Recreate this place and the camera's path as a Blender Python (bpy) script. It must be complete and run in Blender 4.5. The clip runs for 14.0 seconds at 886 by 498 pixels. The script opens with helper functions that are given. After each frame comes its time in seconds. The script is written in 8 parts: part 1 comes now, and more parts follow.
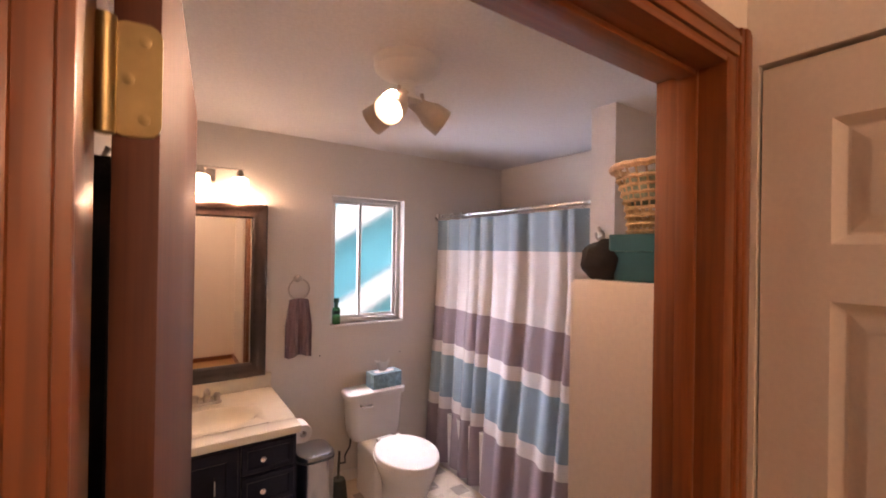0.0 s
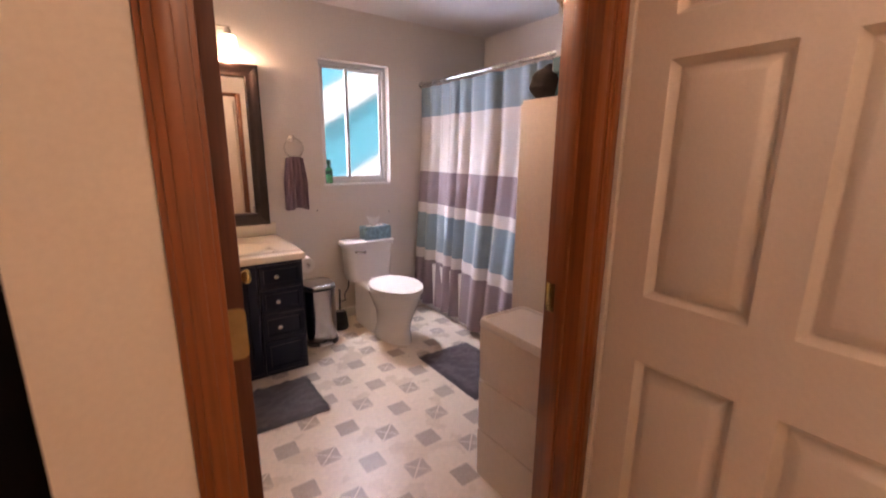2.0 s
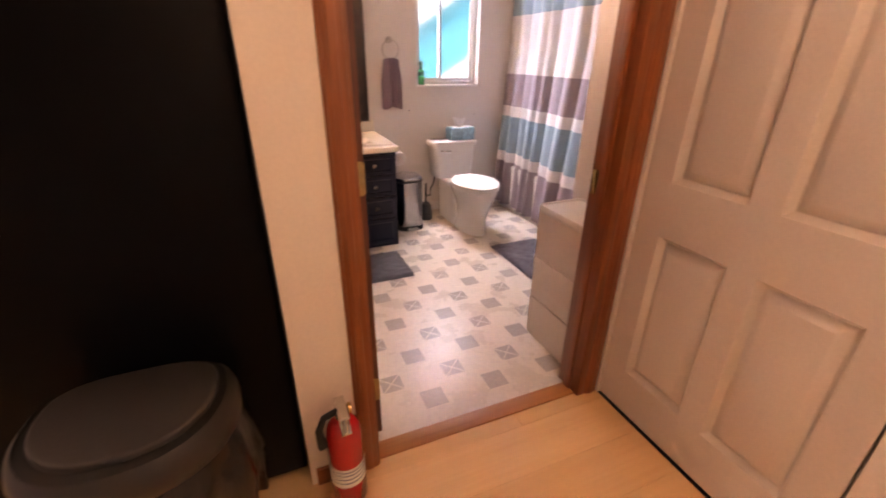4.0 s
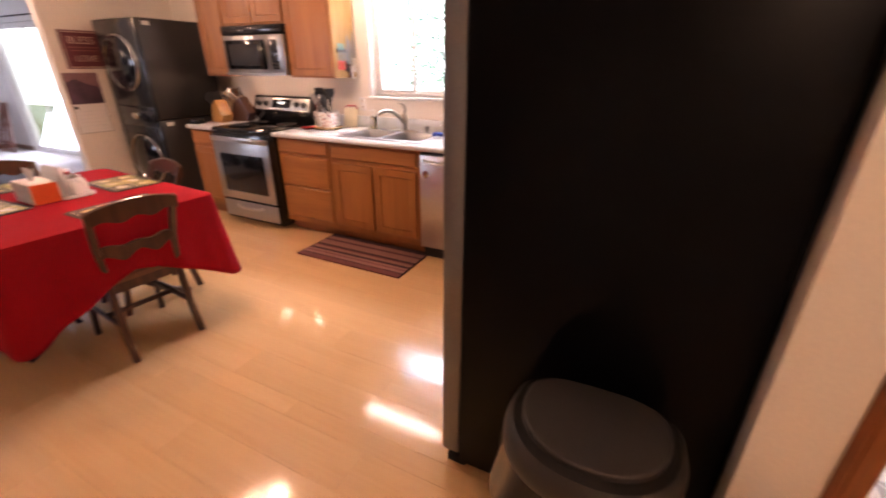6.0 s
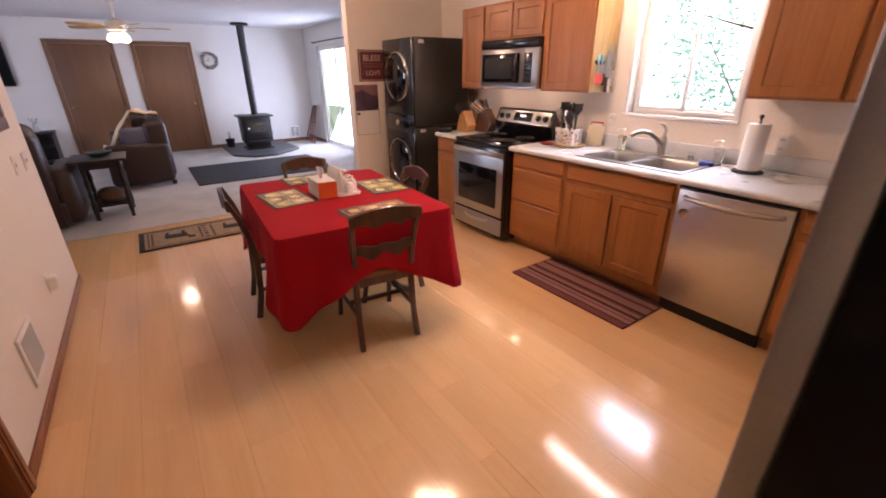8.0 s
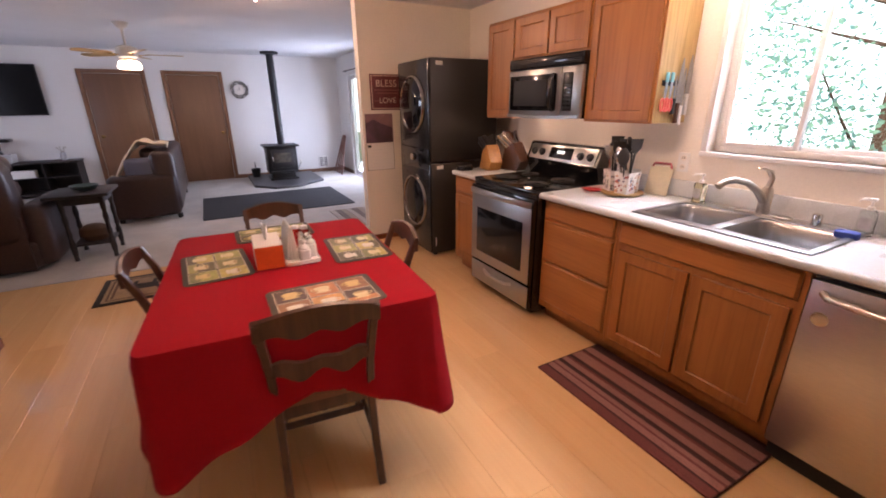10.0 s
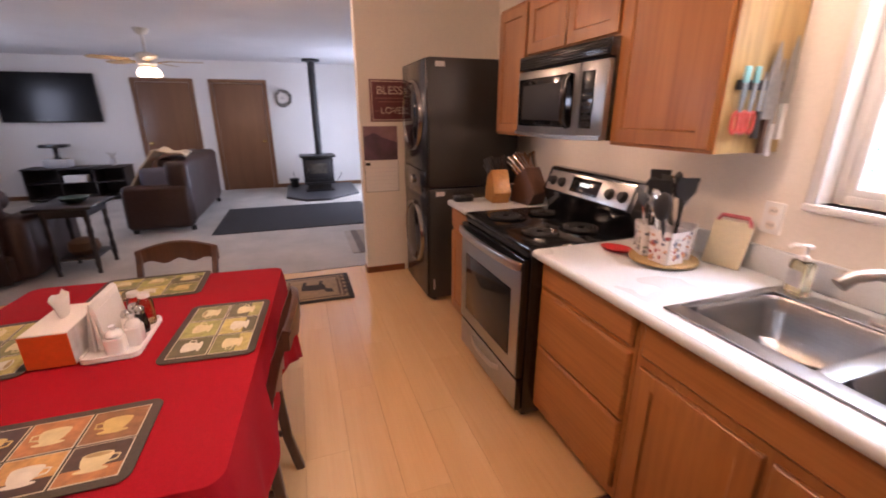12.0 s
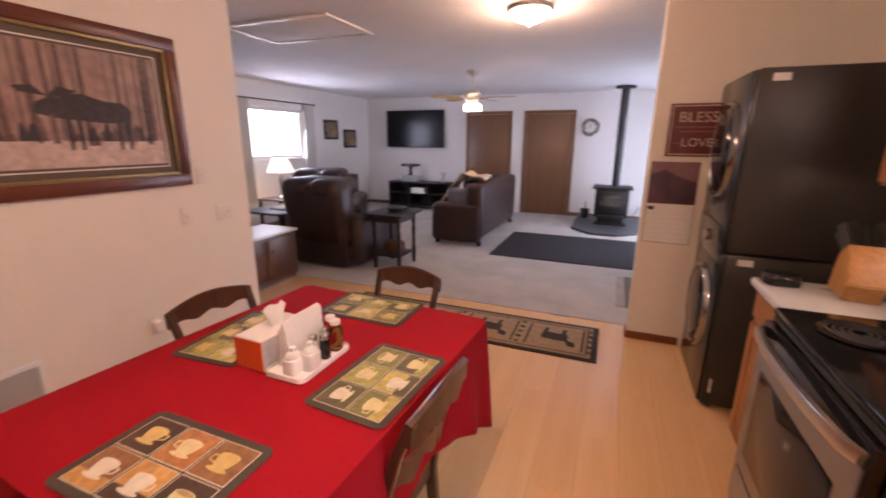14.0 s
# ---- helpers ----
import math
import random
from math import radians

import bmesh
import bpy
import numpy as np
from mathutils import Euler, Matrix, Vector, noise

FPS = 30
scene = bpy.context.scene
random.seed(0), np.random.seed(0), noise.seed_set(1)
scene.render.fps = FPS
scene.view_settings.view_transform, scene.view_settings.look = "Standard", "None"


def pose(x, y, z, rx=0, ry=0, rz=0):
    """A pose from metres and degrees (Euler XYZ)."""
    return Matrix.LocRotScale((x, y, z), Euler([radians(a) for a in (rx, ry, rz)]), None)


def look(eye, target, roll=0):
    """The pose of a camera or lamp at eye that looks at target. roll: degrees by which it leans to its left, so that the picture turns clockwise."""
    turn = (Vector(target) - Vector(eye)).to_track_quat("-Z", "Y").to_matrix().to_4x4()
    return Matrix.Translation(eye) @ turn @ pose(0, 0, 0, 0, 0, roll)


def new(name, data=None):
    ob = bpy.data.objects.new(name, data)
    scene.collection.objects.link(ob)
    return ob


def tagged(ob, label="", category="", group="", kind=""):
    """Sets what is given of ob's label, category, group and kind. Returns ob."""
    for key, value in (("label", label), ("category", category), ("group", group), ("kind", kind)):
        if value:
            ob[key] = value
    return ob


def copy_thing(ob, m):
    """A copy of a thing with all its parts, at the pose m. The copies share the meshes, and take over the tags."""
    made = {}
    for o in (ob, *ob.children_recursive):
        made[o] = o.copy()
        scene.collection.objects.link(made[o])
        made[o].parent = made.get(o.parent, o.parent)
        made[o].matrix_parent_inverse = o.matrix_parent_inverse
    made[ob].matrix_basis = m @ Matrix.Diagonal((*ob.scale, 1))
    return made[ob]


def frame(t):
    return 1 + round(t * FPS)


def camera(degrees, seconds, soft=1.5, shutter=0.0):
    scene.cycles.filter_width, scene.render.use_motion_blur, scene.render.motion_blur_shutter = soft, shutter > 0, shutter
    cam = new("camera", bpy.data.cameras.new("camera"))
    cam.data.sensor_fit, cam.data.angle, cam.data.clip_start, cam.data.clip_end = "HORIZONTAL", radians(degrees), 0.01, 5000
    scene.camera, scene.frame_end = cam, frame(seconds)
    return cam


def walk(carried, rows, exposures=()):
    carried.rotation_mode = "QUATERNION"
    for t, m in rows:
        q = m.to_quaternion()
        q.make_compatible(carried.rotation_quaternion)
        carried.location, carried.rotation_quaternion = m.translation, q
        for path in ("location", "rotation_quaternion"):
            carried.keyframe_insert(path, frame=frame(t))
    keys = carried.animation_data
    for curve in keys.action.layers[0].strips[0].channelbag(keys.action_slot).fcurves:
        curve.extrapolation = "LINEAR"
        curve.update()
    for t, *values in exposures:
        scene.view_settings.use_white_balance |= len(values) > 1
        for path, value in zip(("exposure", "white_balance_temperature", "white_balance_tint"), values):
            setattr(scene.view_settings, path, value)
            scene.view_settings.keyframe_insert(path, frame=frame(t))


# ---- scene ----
cam = camera(93.6, 14.0, soft=1.8, shutter=0.5)
PATH = [
    (0, (1.793, 0.603, 1.679), (2.921, 2.254, 1.685), 0.9),
    (0.5, (1.783, 0.565, 1.584), (2.935, 2.2, 1.579), 0.8),
    (1, (1.766, 0.46, 1.5), (2.919, 2.092, 1.428), 0.8),
    (1.5, (1.737, 0.364, 1.428), (2.883, 1.985, 1.185), 0.7),
    (2, (1.673, 0.242, 1.369), (2.793, 1.838, 0.926), 0.5),
    (2.2, (1.647, 0.187, 1.359), (2.753, 1.774, 0.851), 0.3),
    (4.3, (1.514, -0.137, 1.36), (2.032, 1.597, 0.508), 0.0),
    (4.5, (1.488, -0.142, 1.364), (1.827, 1.665, 0.578), -0.1),
    (5, (1.385, -0.094, 1.394), (1.328, 1.74, 0.599), 0.1),
    (5.5, (1.255, -0.072, 1.43), (0.807, 1.702, 0.622), 0.4),
    (6, (1.167, -0.063, 1.453), (0.354, 1.575, 0.642), 0.1),
    (6.5, (1.097, -0.047, 1.474), (0.003, 1.416, 0.659), -0.4),
    (7, (1.033, -0.038, 1.485), (-0.259, 1.257, 0.676), -0.5),
    (7.5, (0.952, -0.012, 1.491), (-0.477, 1.135, 0.69), -0.6),
    (8, (0.837, 0.057, 1.497), (-0.679, 1.103, 0.717), -0.5),
    (8.2, (0.782, 0.108, 1.497), (-0.763, 1.121, 0.73), -0.5),
    (10.3, (0.131, 0.913, 1.458), (-1.532, 1.81, 0.802), -0.5),
    (10.5, (0.074, 1.015, 1.455), (-1.589, 1.911, 0.798), -0.4),
    (11, (-0.092, 1.272, 1.451), (-1.761, 2.156, 0.794), -0.4),
    (11.5, (-0.22, 1.485, 1.452), (-1.926, 2.309, 0.811), -0.3),
    (12, (-0.322, 1.674, 1.475), (-2.124, 2.283, 0.856), -0.1),
    (12.5, (-0.478, 1.783, 1.476), (-2.362, 2.086, 0.877), 0.1),
    (13, (-0.643, 1.854, 1.484), (-2.562, 1.85, 0.921), 0.2),
    (13.5, (-0.75, 1.918, 1.494), (-2.65, 1.575, 0.969), 0.4),
    (14, (-0.781, 1.975, 1.506), (-2.576, 1.254, 1.0), 0.4),
]
walk(cam, [(t, look(eye, target, roll)) for t, eye, target, roll in PATH], [(0.0, -0.20, 7150, 40), (2.2, -0.17, 6850, 38), (4.5, 0.38, 7050, 40), (5.5, 0.30, 6850, 40), (6.5, 0.25, 6550, 38), (8.2, 0.12, 6350, 36), (10.3, 0.0, 6400, 36), (12.5, -0.03, 6450, 37), (14.0, 0.05, 6600, 39)])

# ---- light ----
world = bpy.data.worlds.new("sky")
scene.world = world
world.use_nodes = True
wn = world.node_tree
sky = wn.nodes.new("ShaderNodeTexSky")
sky.sky_type = "NISHITA"
sky.sun_disc = False
sky.sun_elevation, sky.sun_rotation = radians(42), radians(150)
wn.links.new(sky.outputs[0], wn.nodes["Background"].inputs[0])
wn.nodes["Background"].inputs[1].default_value = 0.15
sun_data = bpy.data.lights.new("sun", "SUN")
sun_data.energy, sun_data.angle, sun_data.color = 5.0, radians(0.6), (1, 0.94, 0.86)
sun = new("sun", sun_data)
sun.matrix_world = look((0, 0, 30), (-10, 17, 0))


def area_lamp(name, m, w, h, watts, color):
    d = bpy.data.lights.new(name, "AREA")
    d.shape, d.size, d.size_y, d.energy, d.color = "RECTANGLE", w, h, watts, color
    o = new(name, d)
    o.matrix_world = m
    return o


def bulb(name, at, watts, color=(1, 0.72, 0.42), r=0.04):
    d = bpy.data.lights.new(name, "POINT")
    d.energy, d.color, d.shadow_soft_size = watts, color, r
    o = new(name, d)
    o.location = at
    return o


DAY = (0.80, 0.92, 1.0)
SHADE = (0.68, 0.84, 1.0)
WARM = (1.0, 0.70, 0.42)
area_lamp("kitchen_window_light", look((-0.81, 3.85, 2.40), (-0.85, 2.2, 0.8)), 0.95, 0.40, 80, DAY)
area_lamp("bath_window_light", look((3.09, 3.80, 2.30), (3.0, 2.2, 0.8)), 0.60, 0.34, 135, DAY)
# daylight fill added outside, out of view, to brighten curtain and shower
area_lamp("bath_fill_light", look((2.45, 4.15, 1.65), (3.9, 2.5, 2.05)), 0.80, 0.80, 170, SHADE)
area_lamp("living_window_light", look((-6.7, -3.5, 1.6), (-6.8, 0, 0.8)), 1.3, 0.8, 38, SHADE)
area_lamp("slider_light", look((-8.0, 3.5, 1.05), (-7.6, 0, 0.6)), 1.7, 1.95, 80, SHADE)

# lamps that give the fixtures their light; the hall lamp is added, unseen
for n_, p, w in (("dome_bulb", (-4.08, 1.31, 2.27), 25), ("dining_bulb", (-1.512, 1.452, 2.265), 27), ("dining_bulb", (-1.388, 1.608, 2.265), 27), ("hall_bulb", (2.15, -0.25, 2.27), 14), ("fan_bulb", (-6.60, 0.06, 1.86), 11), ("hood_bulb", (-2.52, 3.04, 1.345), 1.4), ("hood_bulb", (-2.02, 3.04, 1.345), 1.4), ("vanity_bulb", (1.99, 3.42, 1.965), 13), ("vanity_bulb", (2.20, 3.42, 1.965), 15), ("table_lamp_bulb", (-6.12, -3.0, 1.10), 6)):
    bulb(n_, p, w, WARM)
area_lamp("strip_tube", look((-0.87, 2.98, 2.345), (-0.87, 2.98, 0)), 0.95, 0.08, 9, (1.0, 0.88, 0.68))
sd = bpy.data.lights.new("spot_bulb", "SPOT")
sd.energy, sd.color, sd.spot_size, sd.shadow_soft_size = 75, WARM, radians(130), 0.03
so_ = new("spot_bulb", sd)
so_.matrix_world = look((2.49, 1.98, 2.27), (2.4, 1.35, 1.5))

# ---- material makers ----
MATS = {}


def nodes_of(name):
    m = bpy.data.materials.new(name)
    m.use_nodes = True
    t = m.node_tree
    return m, t, t.nodes["Principled BSDF"], t.links


def coords(t, scale, stretch=(1, 1, 1)):
    tc = t.nodes.new("ShaderNodeTexCoord")
    mp = t.nodes.new("ShaderNodeMapping")
    mp.inputs["Scale"].default_value = [scale * s for s in stretch]
    t.links.new(tc.outputs["Object"], mp.inputs[0])
    return mp.outputs[0]


def noise_node(t, vec, detail=4.0, rough=0.55):
    n = t.nodes.new("ShaderNodeTexNoise")
    n.inputs["Scale"].default_value = 1.0
    n.inputs["Detail"].default_value, n.inputs["Roughness"].default_value = detail, rough
    t.links.new(vec, n.inputs["Vector"])
    return n.outputs["Fac"]


def ramp(t, fac, stops):
    r = t.nodes.new("ShaderNodeValToRGB")
    e = r.color_ramp.elements
    while len(e) < len(stops):
        e.new(0.5)
    for i, (p, c) in enumerate(stops):
        e[i].position, e[i].color = p, (*c, 1)
    t.links.new(fac, r.inputs[0])
    return r.outputs[0]


def mul(t, a, b, fac=1.0, how="MULTIPLY"):
    x = t.nodes.new("ShaderNodeMix")
    x.data_type, x.blend_type = "RGBA", how
    x.inputs[0].default_value = fac
    t.links.new(a, x.inputs[6])
    if isinstance(b, tuple):
        x.inputs[7].default_value = (*b, 1)
    else:
        t.links.new(b, x.inputs[7])
    return x.outputs[2]


def bump_to(t, bsdf, h, strength, dist=0.002):
    b = t.nodes.new("ShaderNodeBump")
    b.inputs["Strength"].default_value, b.inputs["Distance"].default_value = strength, dist
    t.links.new(h, b.inputs["Height"])
    t.links.new(b.outputs[0], bsdf.inputs["Normal"])


def plain(name, col, rough=0.5, metal=0.0, var=0.08, grain=60.0, patch=2.0, bump=0.1, random_tint=0.0, coat=0.0, sheen=0.0, stretch=(1, 1, 1), gloss=0.5):
    """A surface of one colour, with fine grain, broad patches and relief."""
    m, t, b, l = nodes_of(name)
    fine = noise_node(t, coords(t, grain, stretch), 3)
    wide = noise_node(t, coords(t, patch), 3)
    lo, hi = [max(0, c * (1 - var)) for c in col], [min(1, c * (1 + var)) for c in col]
    c = ramp(t, fine, [(0.3, lo), (0.7, hi)])
    c = mul(t, c, ramp(t, wide, [(0.3, (1 - var,) * 3), (0.7, (1, 1, 1))]))
    if random_tint:
        oi = t.nodes.new("ShaderNodeObjectInfo")
        c = mul(t, c, ramp(t, oi.outputs["Random"], [(0.0, (1 - random_tint,) * 3), (1.0, (1, 1, 1))]))
    l.new(c, b.inputs["Base Color"])
    rr = t.nodes.new("ShaderNodeMapRange")
    rr.inputs[3].default_value, rr.inputs[4].default_value = max(0.02, rough * 0.85), min(1, rough * 1.15)
    l.new(wide, rr.inputs[0])
    l.new(rr.outputs[0], b.inputs["Roughness"])
    b.inputs["Metallic"].default_value = metal
    b.inputs["Coat Weight"].default_value = coat
    b.inputs["Coat Roughness"].default_value = 0.15
    b.inputs["Sheen Weight"].default_value = sheen
    b.inputs["Specular IOR Level"].default_value = gloss
    if bump:
        bump_to(t, b, fine, bump)
    MATS[name] = m
    return m


def wood(name, dark, light, axis=2, rough=0.4, scale=1.0, random_tint=0.12, coat=0.2, bump=0.08, pore=0.78):
    """Grained wood; axis is the way of the grain in the piece's own frame."""
    m, t, b, l = nodes_of(name)
    st = [14.0, 14.0, 14.0]
    st[axis] = 0.9
    v = coords(t, scale, st)
    oi = t.nodes.new("ShaderNodeObjectInfo")
    add = t.nodes.new("ShaderNodeVectorMath")
    add.operation = "ADD"
    sc = t.nodes.new("ShaderNodeVectorMath")
    sc.operation = "SCALE"
    sc.inputs[0].default_value = (13.0, 7.0, 9.0)
    l.new(oi.outputs["Random"], sc.inputs[3])
    l.new(v, add.inputs[0])
    l.new(sc.outputs[0], add.inputs[1])
    g = noise_node(t, add.outputs[0], 6, 0.6)
    st2 = [110.0, 110.0, 110.0]
    st2[axis] = 4.0
    pores = noise_node(t, coords(t, scale, st2), 2)
    mid = [(a + c) / 2 for a, c in zip(dark, light)]
    c = ramp(t, g, [(0.28, dark), (0.5, mid), (0.72, light)])
    c = mul(t, c, ramp(t, pores, [(0.35, (pore, pore * 0.98, pore * 0.96)), (0.55, (1, 1, 1))]))
    c = mul(t, c, ramp(t, oi.outputs["Random"], [(0.0, (1 - random_tint,) * 3), (1.0, (1, 1, 1))]))
    l.new(c, b.inputs["Base Color"])
    b.inputs["Roughness"].default_value = rough
    b.inputs["Coat Weight"].default_value = coat
    b.inputs["Coat Roughness"].default_value = min(0.2, rough * 0.8)
    bump_to(t, b, pores, bump, 0.001)
    MATS[name] = m
    return m


def glowing(name, col, strength):
    m, t, b, l = nodes_of(name)
    b.inputs["Base Color"].default_value = (*col, 1)
    b.inputs["Emission Color"].default_value = (*col, 1)
    b.inputs["Emission Strength"].default_value = strength
    MATS[name] = m
    return m


def clear(name, col=(1, 1, 1), rough=0.0):
    m, t, b, l = nodes_of(name)
    b.inputs["Base Color"].default_value = (*col, 1)
    b.inputs["Roughness"].default_value = rough
    b.inputs["Transmission Weight"].default_value = 1.0
    b.inputs["IOR"].default_value = 1.45
    MATS[name] = m
    return m


# ---- materials ----
wall_paint = plain("wall_paint", (0.80, 0.735, 0.645), 0.75, var=0.03, grain=90, bump=0.25)
bath_paint = plain("bath_paint", (0.70, 0.66, 0.61), 0.6, var=0.03, grain=90, bump=0.25)
living_paint = plain("living_paint", (0.74, 0.73, 0.71), 0.75, var=0.03, grain=90, bump=0.25)
ceiling_paint = plain("ceiling_paint", (0.74, 0.73, 0.73), 0.85, var=0.05, grain=70, bump=0.6)
trim_wood = wood("trim_wood", (0.19, 0.052, 0.011), (0.305, 0.094, 0.023), 2, 0.38, coat=0.12)
trim_wood_x = wood("trim_wood_x", (0.19, 0.052, 0.011), (0.305, 0.094, 0.023), 0, 0.38, coat=0.12)
trim_wood_y = wood("trim_wood_y", (0.19, 0.052, 0.011), (0.305, 0.094, 0.023), 1, 0.38, coat=0.12)
door_wood = wood("door_wood", (0.075, 0.021, 0.009), (0.12, 0.037, 0.016), 2, 0.6, coat=0.0)
living_door_wood = wood("living_door_wood", (0.185, 0.085, 0.040), (0.225, 0.105, 0.050), 2, 0.4, pore=0.92)
oak = wood("oak", (0.315, 0.114, 0.022), (0.42, 0.170, 0.039), 2, 0.44, scale=0.6, coat=0.08, pore=0.86)
oak_x = wood("oak_x", (0.315, 0.114, 0.022), (0.42, 0.170, 0.039), 0, 0.44, scale=0.6, coat=0.08, pore=0.86)
# paler, yellower than the oak; used for one wall cabinet's body
pale_side = wood("pale_side", (0.50, 0.32, 0.11), (0.60, 0.40, 0.15), 2, 0.55, coat=0.0)
laminate = wood("laminate", (0.745, 0.455, 0.205), (0.812, 0.525, 0.258), 0, 0.11, scale=0.45, random_tint=0.07, coat=0.3, bump=0.0, pore=0.975)
chair_wood = wood("chair_wood", (0.045, 0.018, 0.010), (0.10, 0.042, 0.022), 2, 0.35, scale=1.5)
white_door = plain("white_door", (0.70, 0.62, 0.53), 0.45, var=0.03, grain=120, bump=0.15)
white_paint = plain("white_paint", (0.78, 0.77, 0.75), 0.4, var=0.03, grain=120)
vinyl = plain("vinyl", (0.68, 0.59, 0.48), 0.28, var=0.06, grain=45, patch=5, bump=0.05)
vinyl_grey = plain("vinyl_grey", (0.42, 0.355, 0.29), 0.3, var=0.12, grain=60, patch=9, bump=0.05, random_tint=0.15)
carpet = plain("carpet", (0.50, 0.47, 0.43), 0.95, var=0.22, grain=240, patch=2.5, bump=0.9)
laminate_top = plain("laminate_top", (0.60, 0.62, 0.625), 0.28, var=0.07, grain=160, bump=0.05)
cultured = plain("cultured_marble", (0.80, 0.73, 0.58), 0.15, var=0.03, grain=10, bump=0.0, coat=0.4)
porcelain = plain("porcelain", (0.80, 0.79, 0.77), 0.1, var=0.015, grain=8, bump=0.0, coat=0.6)
navy = plain("navy_paint", (0.008, 0.010, 0.026), 0.34, var=0.15, grain=80, gloss=0.28)
black_gloss = plain("black_gloss", (0.008, 0.008, 0.009), 0.12, var=0.1, grain=60, bump=0.0, coat=0.3)
black_metal = plain("black_metal", (0.003, 0.003, 0.004), 0.30, var=0.25, grain=220, patch=3, bump=0.08, gloss=0.07)
black_matte = plain("black_matte", (0.015, 0.014, 0.014), 0.6, var=0.2, grain=120)
graphite = plain("graphite", (0.048, 0.045, 0.043), 0.36, 0.35, var=0.06, grain=90)
graphite_dark = plain("graphite_dark", (0.022, 0.022, 0.023), 0.2, 0.2, var=0.06, grain=90)
steel = plain("brushed_steel", (0.56, 0.54, 0.51), 0.32, 1.0, var=0.06, grain=40, bump=0.06, stretch=(1, 1, 12))
steel_x = plain("brushed_steel_x", (0.60, 0.585, 0.56), 0.33, 1.0, var=0.05, grain=30, bump=0.04, stretch=(1, 10, 10))
steel_dull = plain("dull_steel", (0.42, 0.41, 0.39), 0.34, 1.0, var=0.05, grain=30, bump=0.04, stretch=(1, 10, 10))
sink_steel = plain("sink_steel", (0.40, 0.40, 0.40), 0.3, 1.0, var=0.06, grain=30, bump=0.03, stretch=(1, 10, 10))
chrome = plain("chrome", (0.66, 0.65, 0.63), 0.14, 1.0, var=0.02, grain=10, bump=0.0)
nickel = plain("brushed_nickel", (0.50, 0.46, 0.41), 0.28, 1.0, var=0.04, grain=60)
brass = plain("brass", (0.62, 0.44, 0.16), 0.22, 1.0, var=0.06, grain=40)
old_brass = plain("old_brass", (0.40, 0.31, 0.15), 0.35, 1.0, var=0.1, grain=40)
red_cloth = plain("red_cloth", (0.33, 0.008, 0.014), 0.9, var=0.10, grain=380, patch=3, bump=0.3, gloss=0.15)
leather = plain("brown_leather", (0.034, 0.015, 0.012), 0.44, var=0.22, grain=55, patch=4, bump=0.5)
glass = clear("window_glass")
mirror_glass = plain("mirror_glass", (0.85, 0.85, 0.84), 0.02, 1.0, var=0.0, bump=0.0)
dark_glass = plain("dark_glass", (0.006, 0.006, 0.007), 0.08, var=0.0, bump=0.0, gloss=0.35)
screen_glass = plain("screen_glass", (0.005, 0.005, 0.006), 0.18, var=0.0, bump=0.0, gloss=0.2)
porthole_metal = plain("porthole_metal", (0.34, 0.34, 0.34), 0.14, 1.0, var=0.05)
lamp_glow = glowing("lamp_glass_lit", (1.0, 0.80, 0.52), 9.0)
white_plastic = plain("white_plastic", (0.76, 0.74, 0.71), 0.35, var=0.02, grain=60, bump=0.05)
cream_plastic = plain("cream_plastic", (0.74, 0.66, 0.58), 0.4, var=0.03, grain=60, bump=0.05)

# ---- mesh makers ----


def mesh_of(name, bm, mat, smooth=False):
    me = bpy.data.meshes.new(name)
    bm.normal_update()
    bm.to_mesh(me)
    bm.free()
    for k in (mat if isinstance(mat, (list, tuple)) else [mat]):
        me.materials.append(k)
    if smooth:
        for p in me.polygons:
            p.use_smooth = True
        me.set_sharp_from_angle(angle=radians(38))
    return me


def part(name, bm, mat, parent, label="", smooth=True, m=None):
    ob = new(name, mesh_of(name, bm, mat, smooth))
    ob.parent = parent
    if m is not None:
        ob.matrix_basis = m
    return tagged(ob, label)


def solid(name, bm, mat, label="", category="", kind="", smooth=False, group=""):
    """A top-level thing, or a piece of the setting, of one mesh."""
    return tagged(new(name, mesh_of(name, bm, mat, smooth)), label, category, group, kind)


def thing(name, label, category, m=None, group="", kind=""):
    e = new(name)
    e.empty_display_size = 0.1
    if m is not None:
        e.matrix_basis = m
    return tagged(e, label, category, group, kind)


def box(x0, y0, z0, x1, y1, z1, bev=0.0, bm=None, seg=2, mi=0):
    own = bm is None
    bm = bm or bmesh.new()
    r = bmesh.ops.create_cube(bm, size=1.0, matrix=Matrix.Translation(((x0 + x1) / 2, (y0 + y1) / 2, (z0 + z1) / 2)) @ Matrix.Diagonal((x1 - x0, y1 - y0, z1 - z0, 1)))
    vs = r["verts"]
    if mi:
        for f in {f for v in vs for f in v.link_faces}:
            f.material_index = mi
    if bev:
        es = list({e for v in vs for e in v.link_edges})
        bmesh.ops.bevel(bm, geom=es, offset=bev, segments=seg, affect="EDGES", profile=0.5)
    return bm


def boxes(rows, bev=0.0):
    bm = bmesh.new()
    for r in rows:
        box(*r, bev=bev, bm=bm)
    return bm


def ring_loft(bm, rings, caps=True, closed=True):
    """Skins a row of vertex rings, each a list of points."""
    vr = [[bm.verts.new(p) for p in r] for r in rings]
    n = len(vr[0])
    for a, b in zip(vr, vr[1:]):
        for i in range(n if closed else n - 1):
            j = (i + 1) % n
            bm.faces.new((a[i], a[j], b[j], b[i]))
    if caps and closed:
        bm.faces.new(list(reversed(vr[0])))
        bm.faces.new(vr[-1])
    return vr


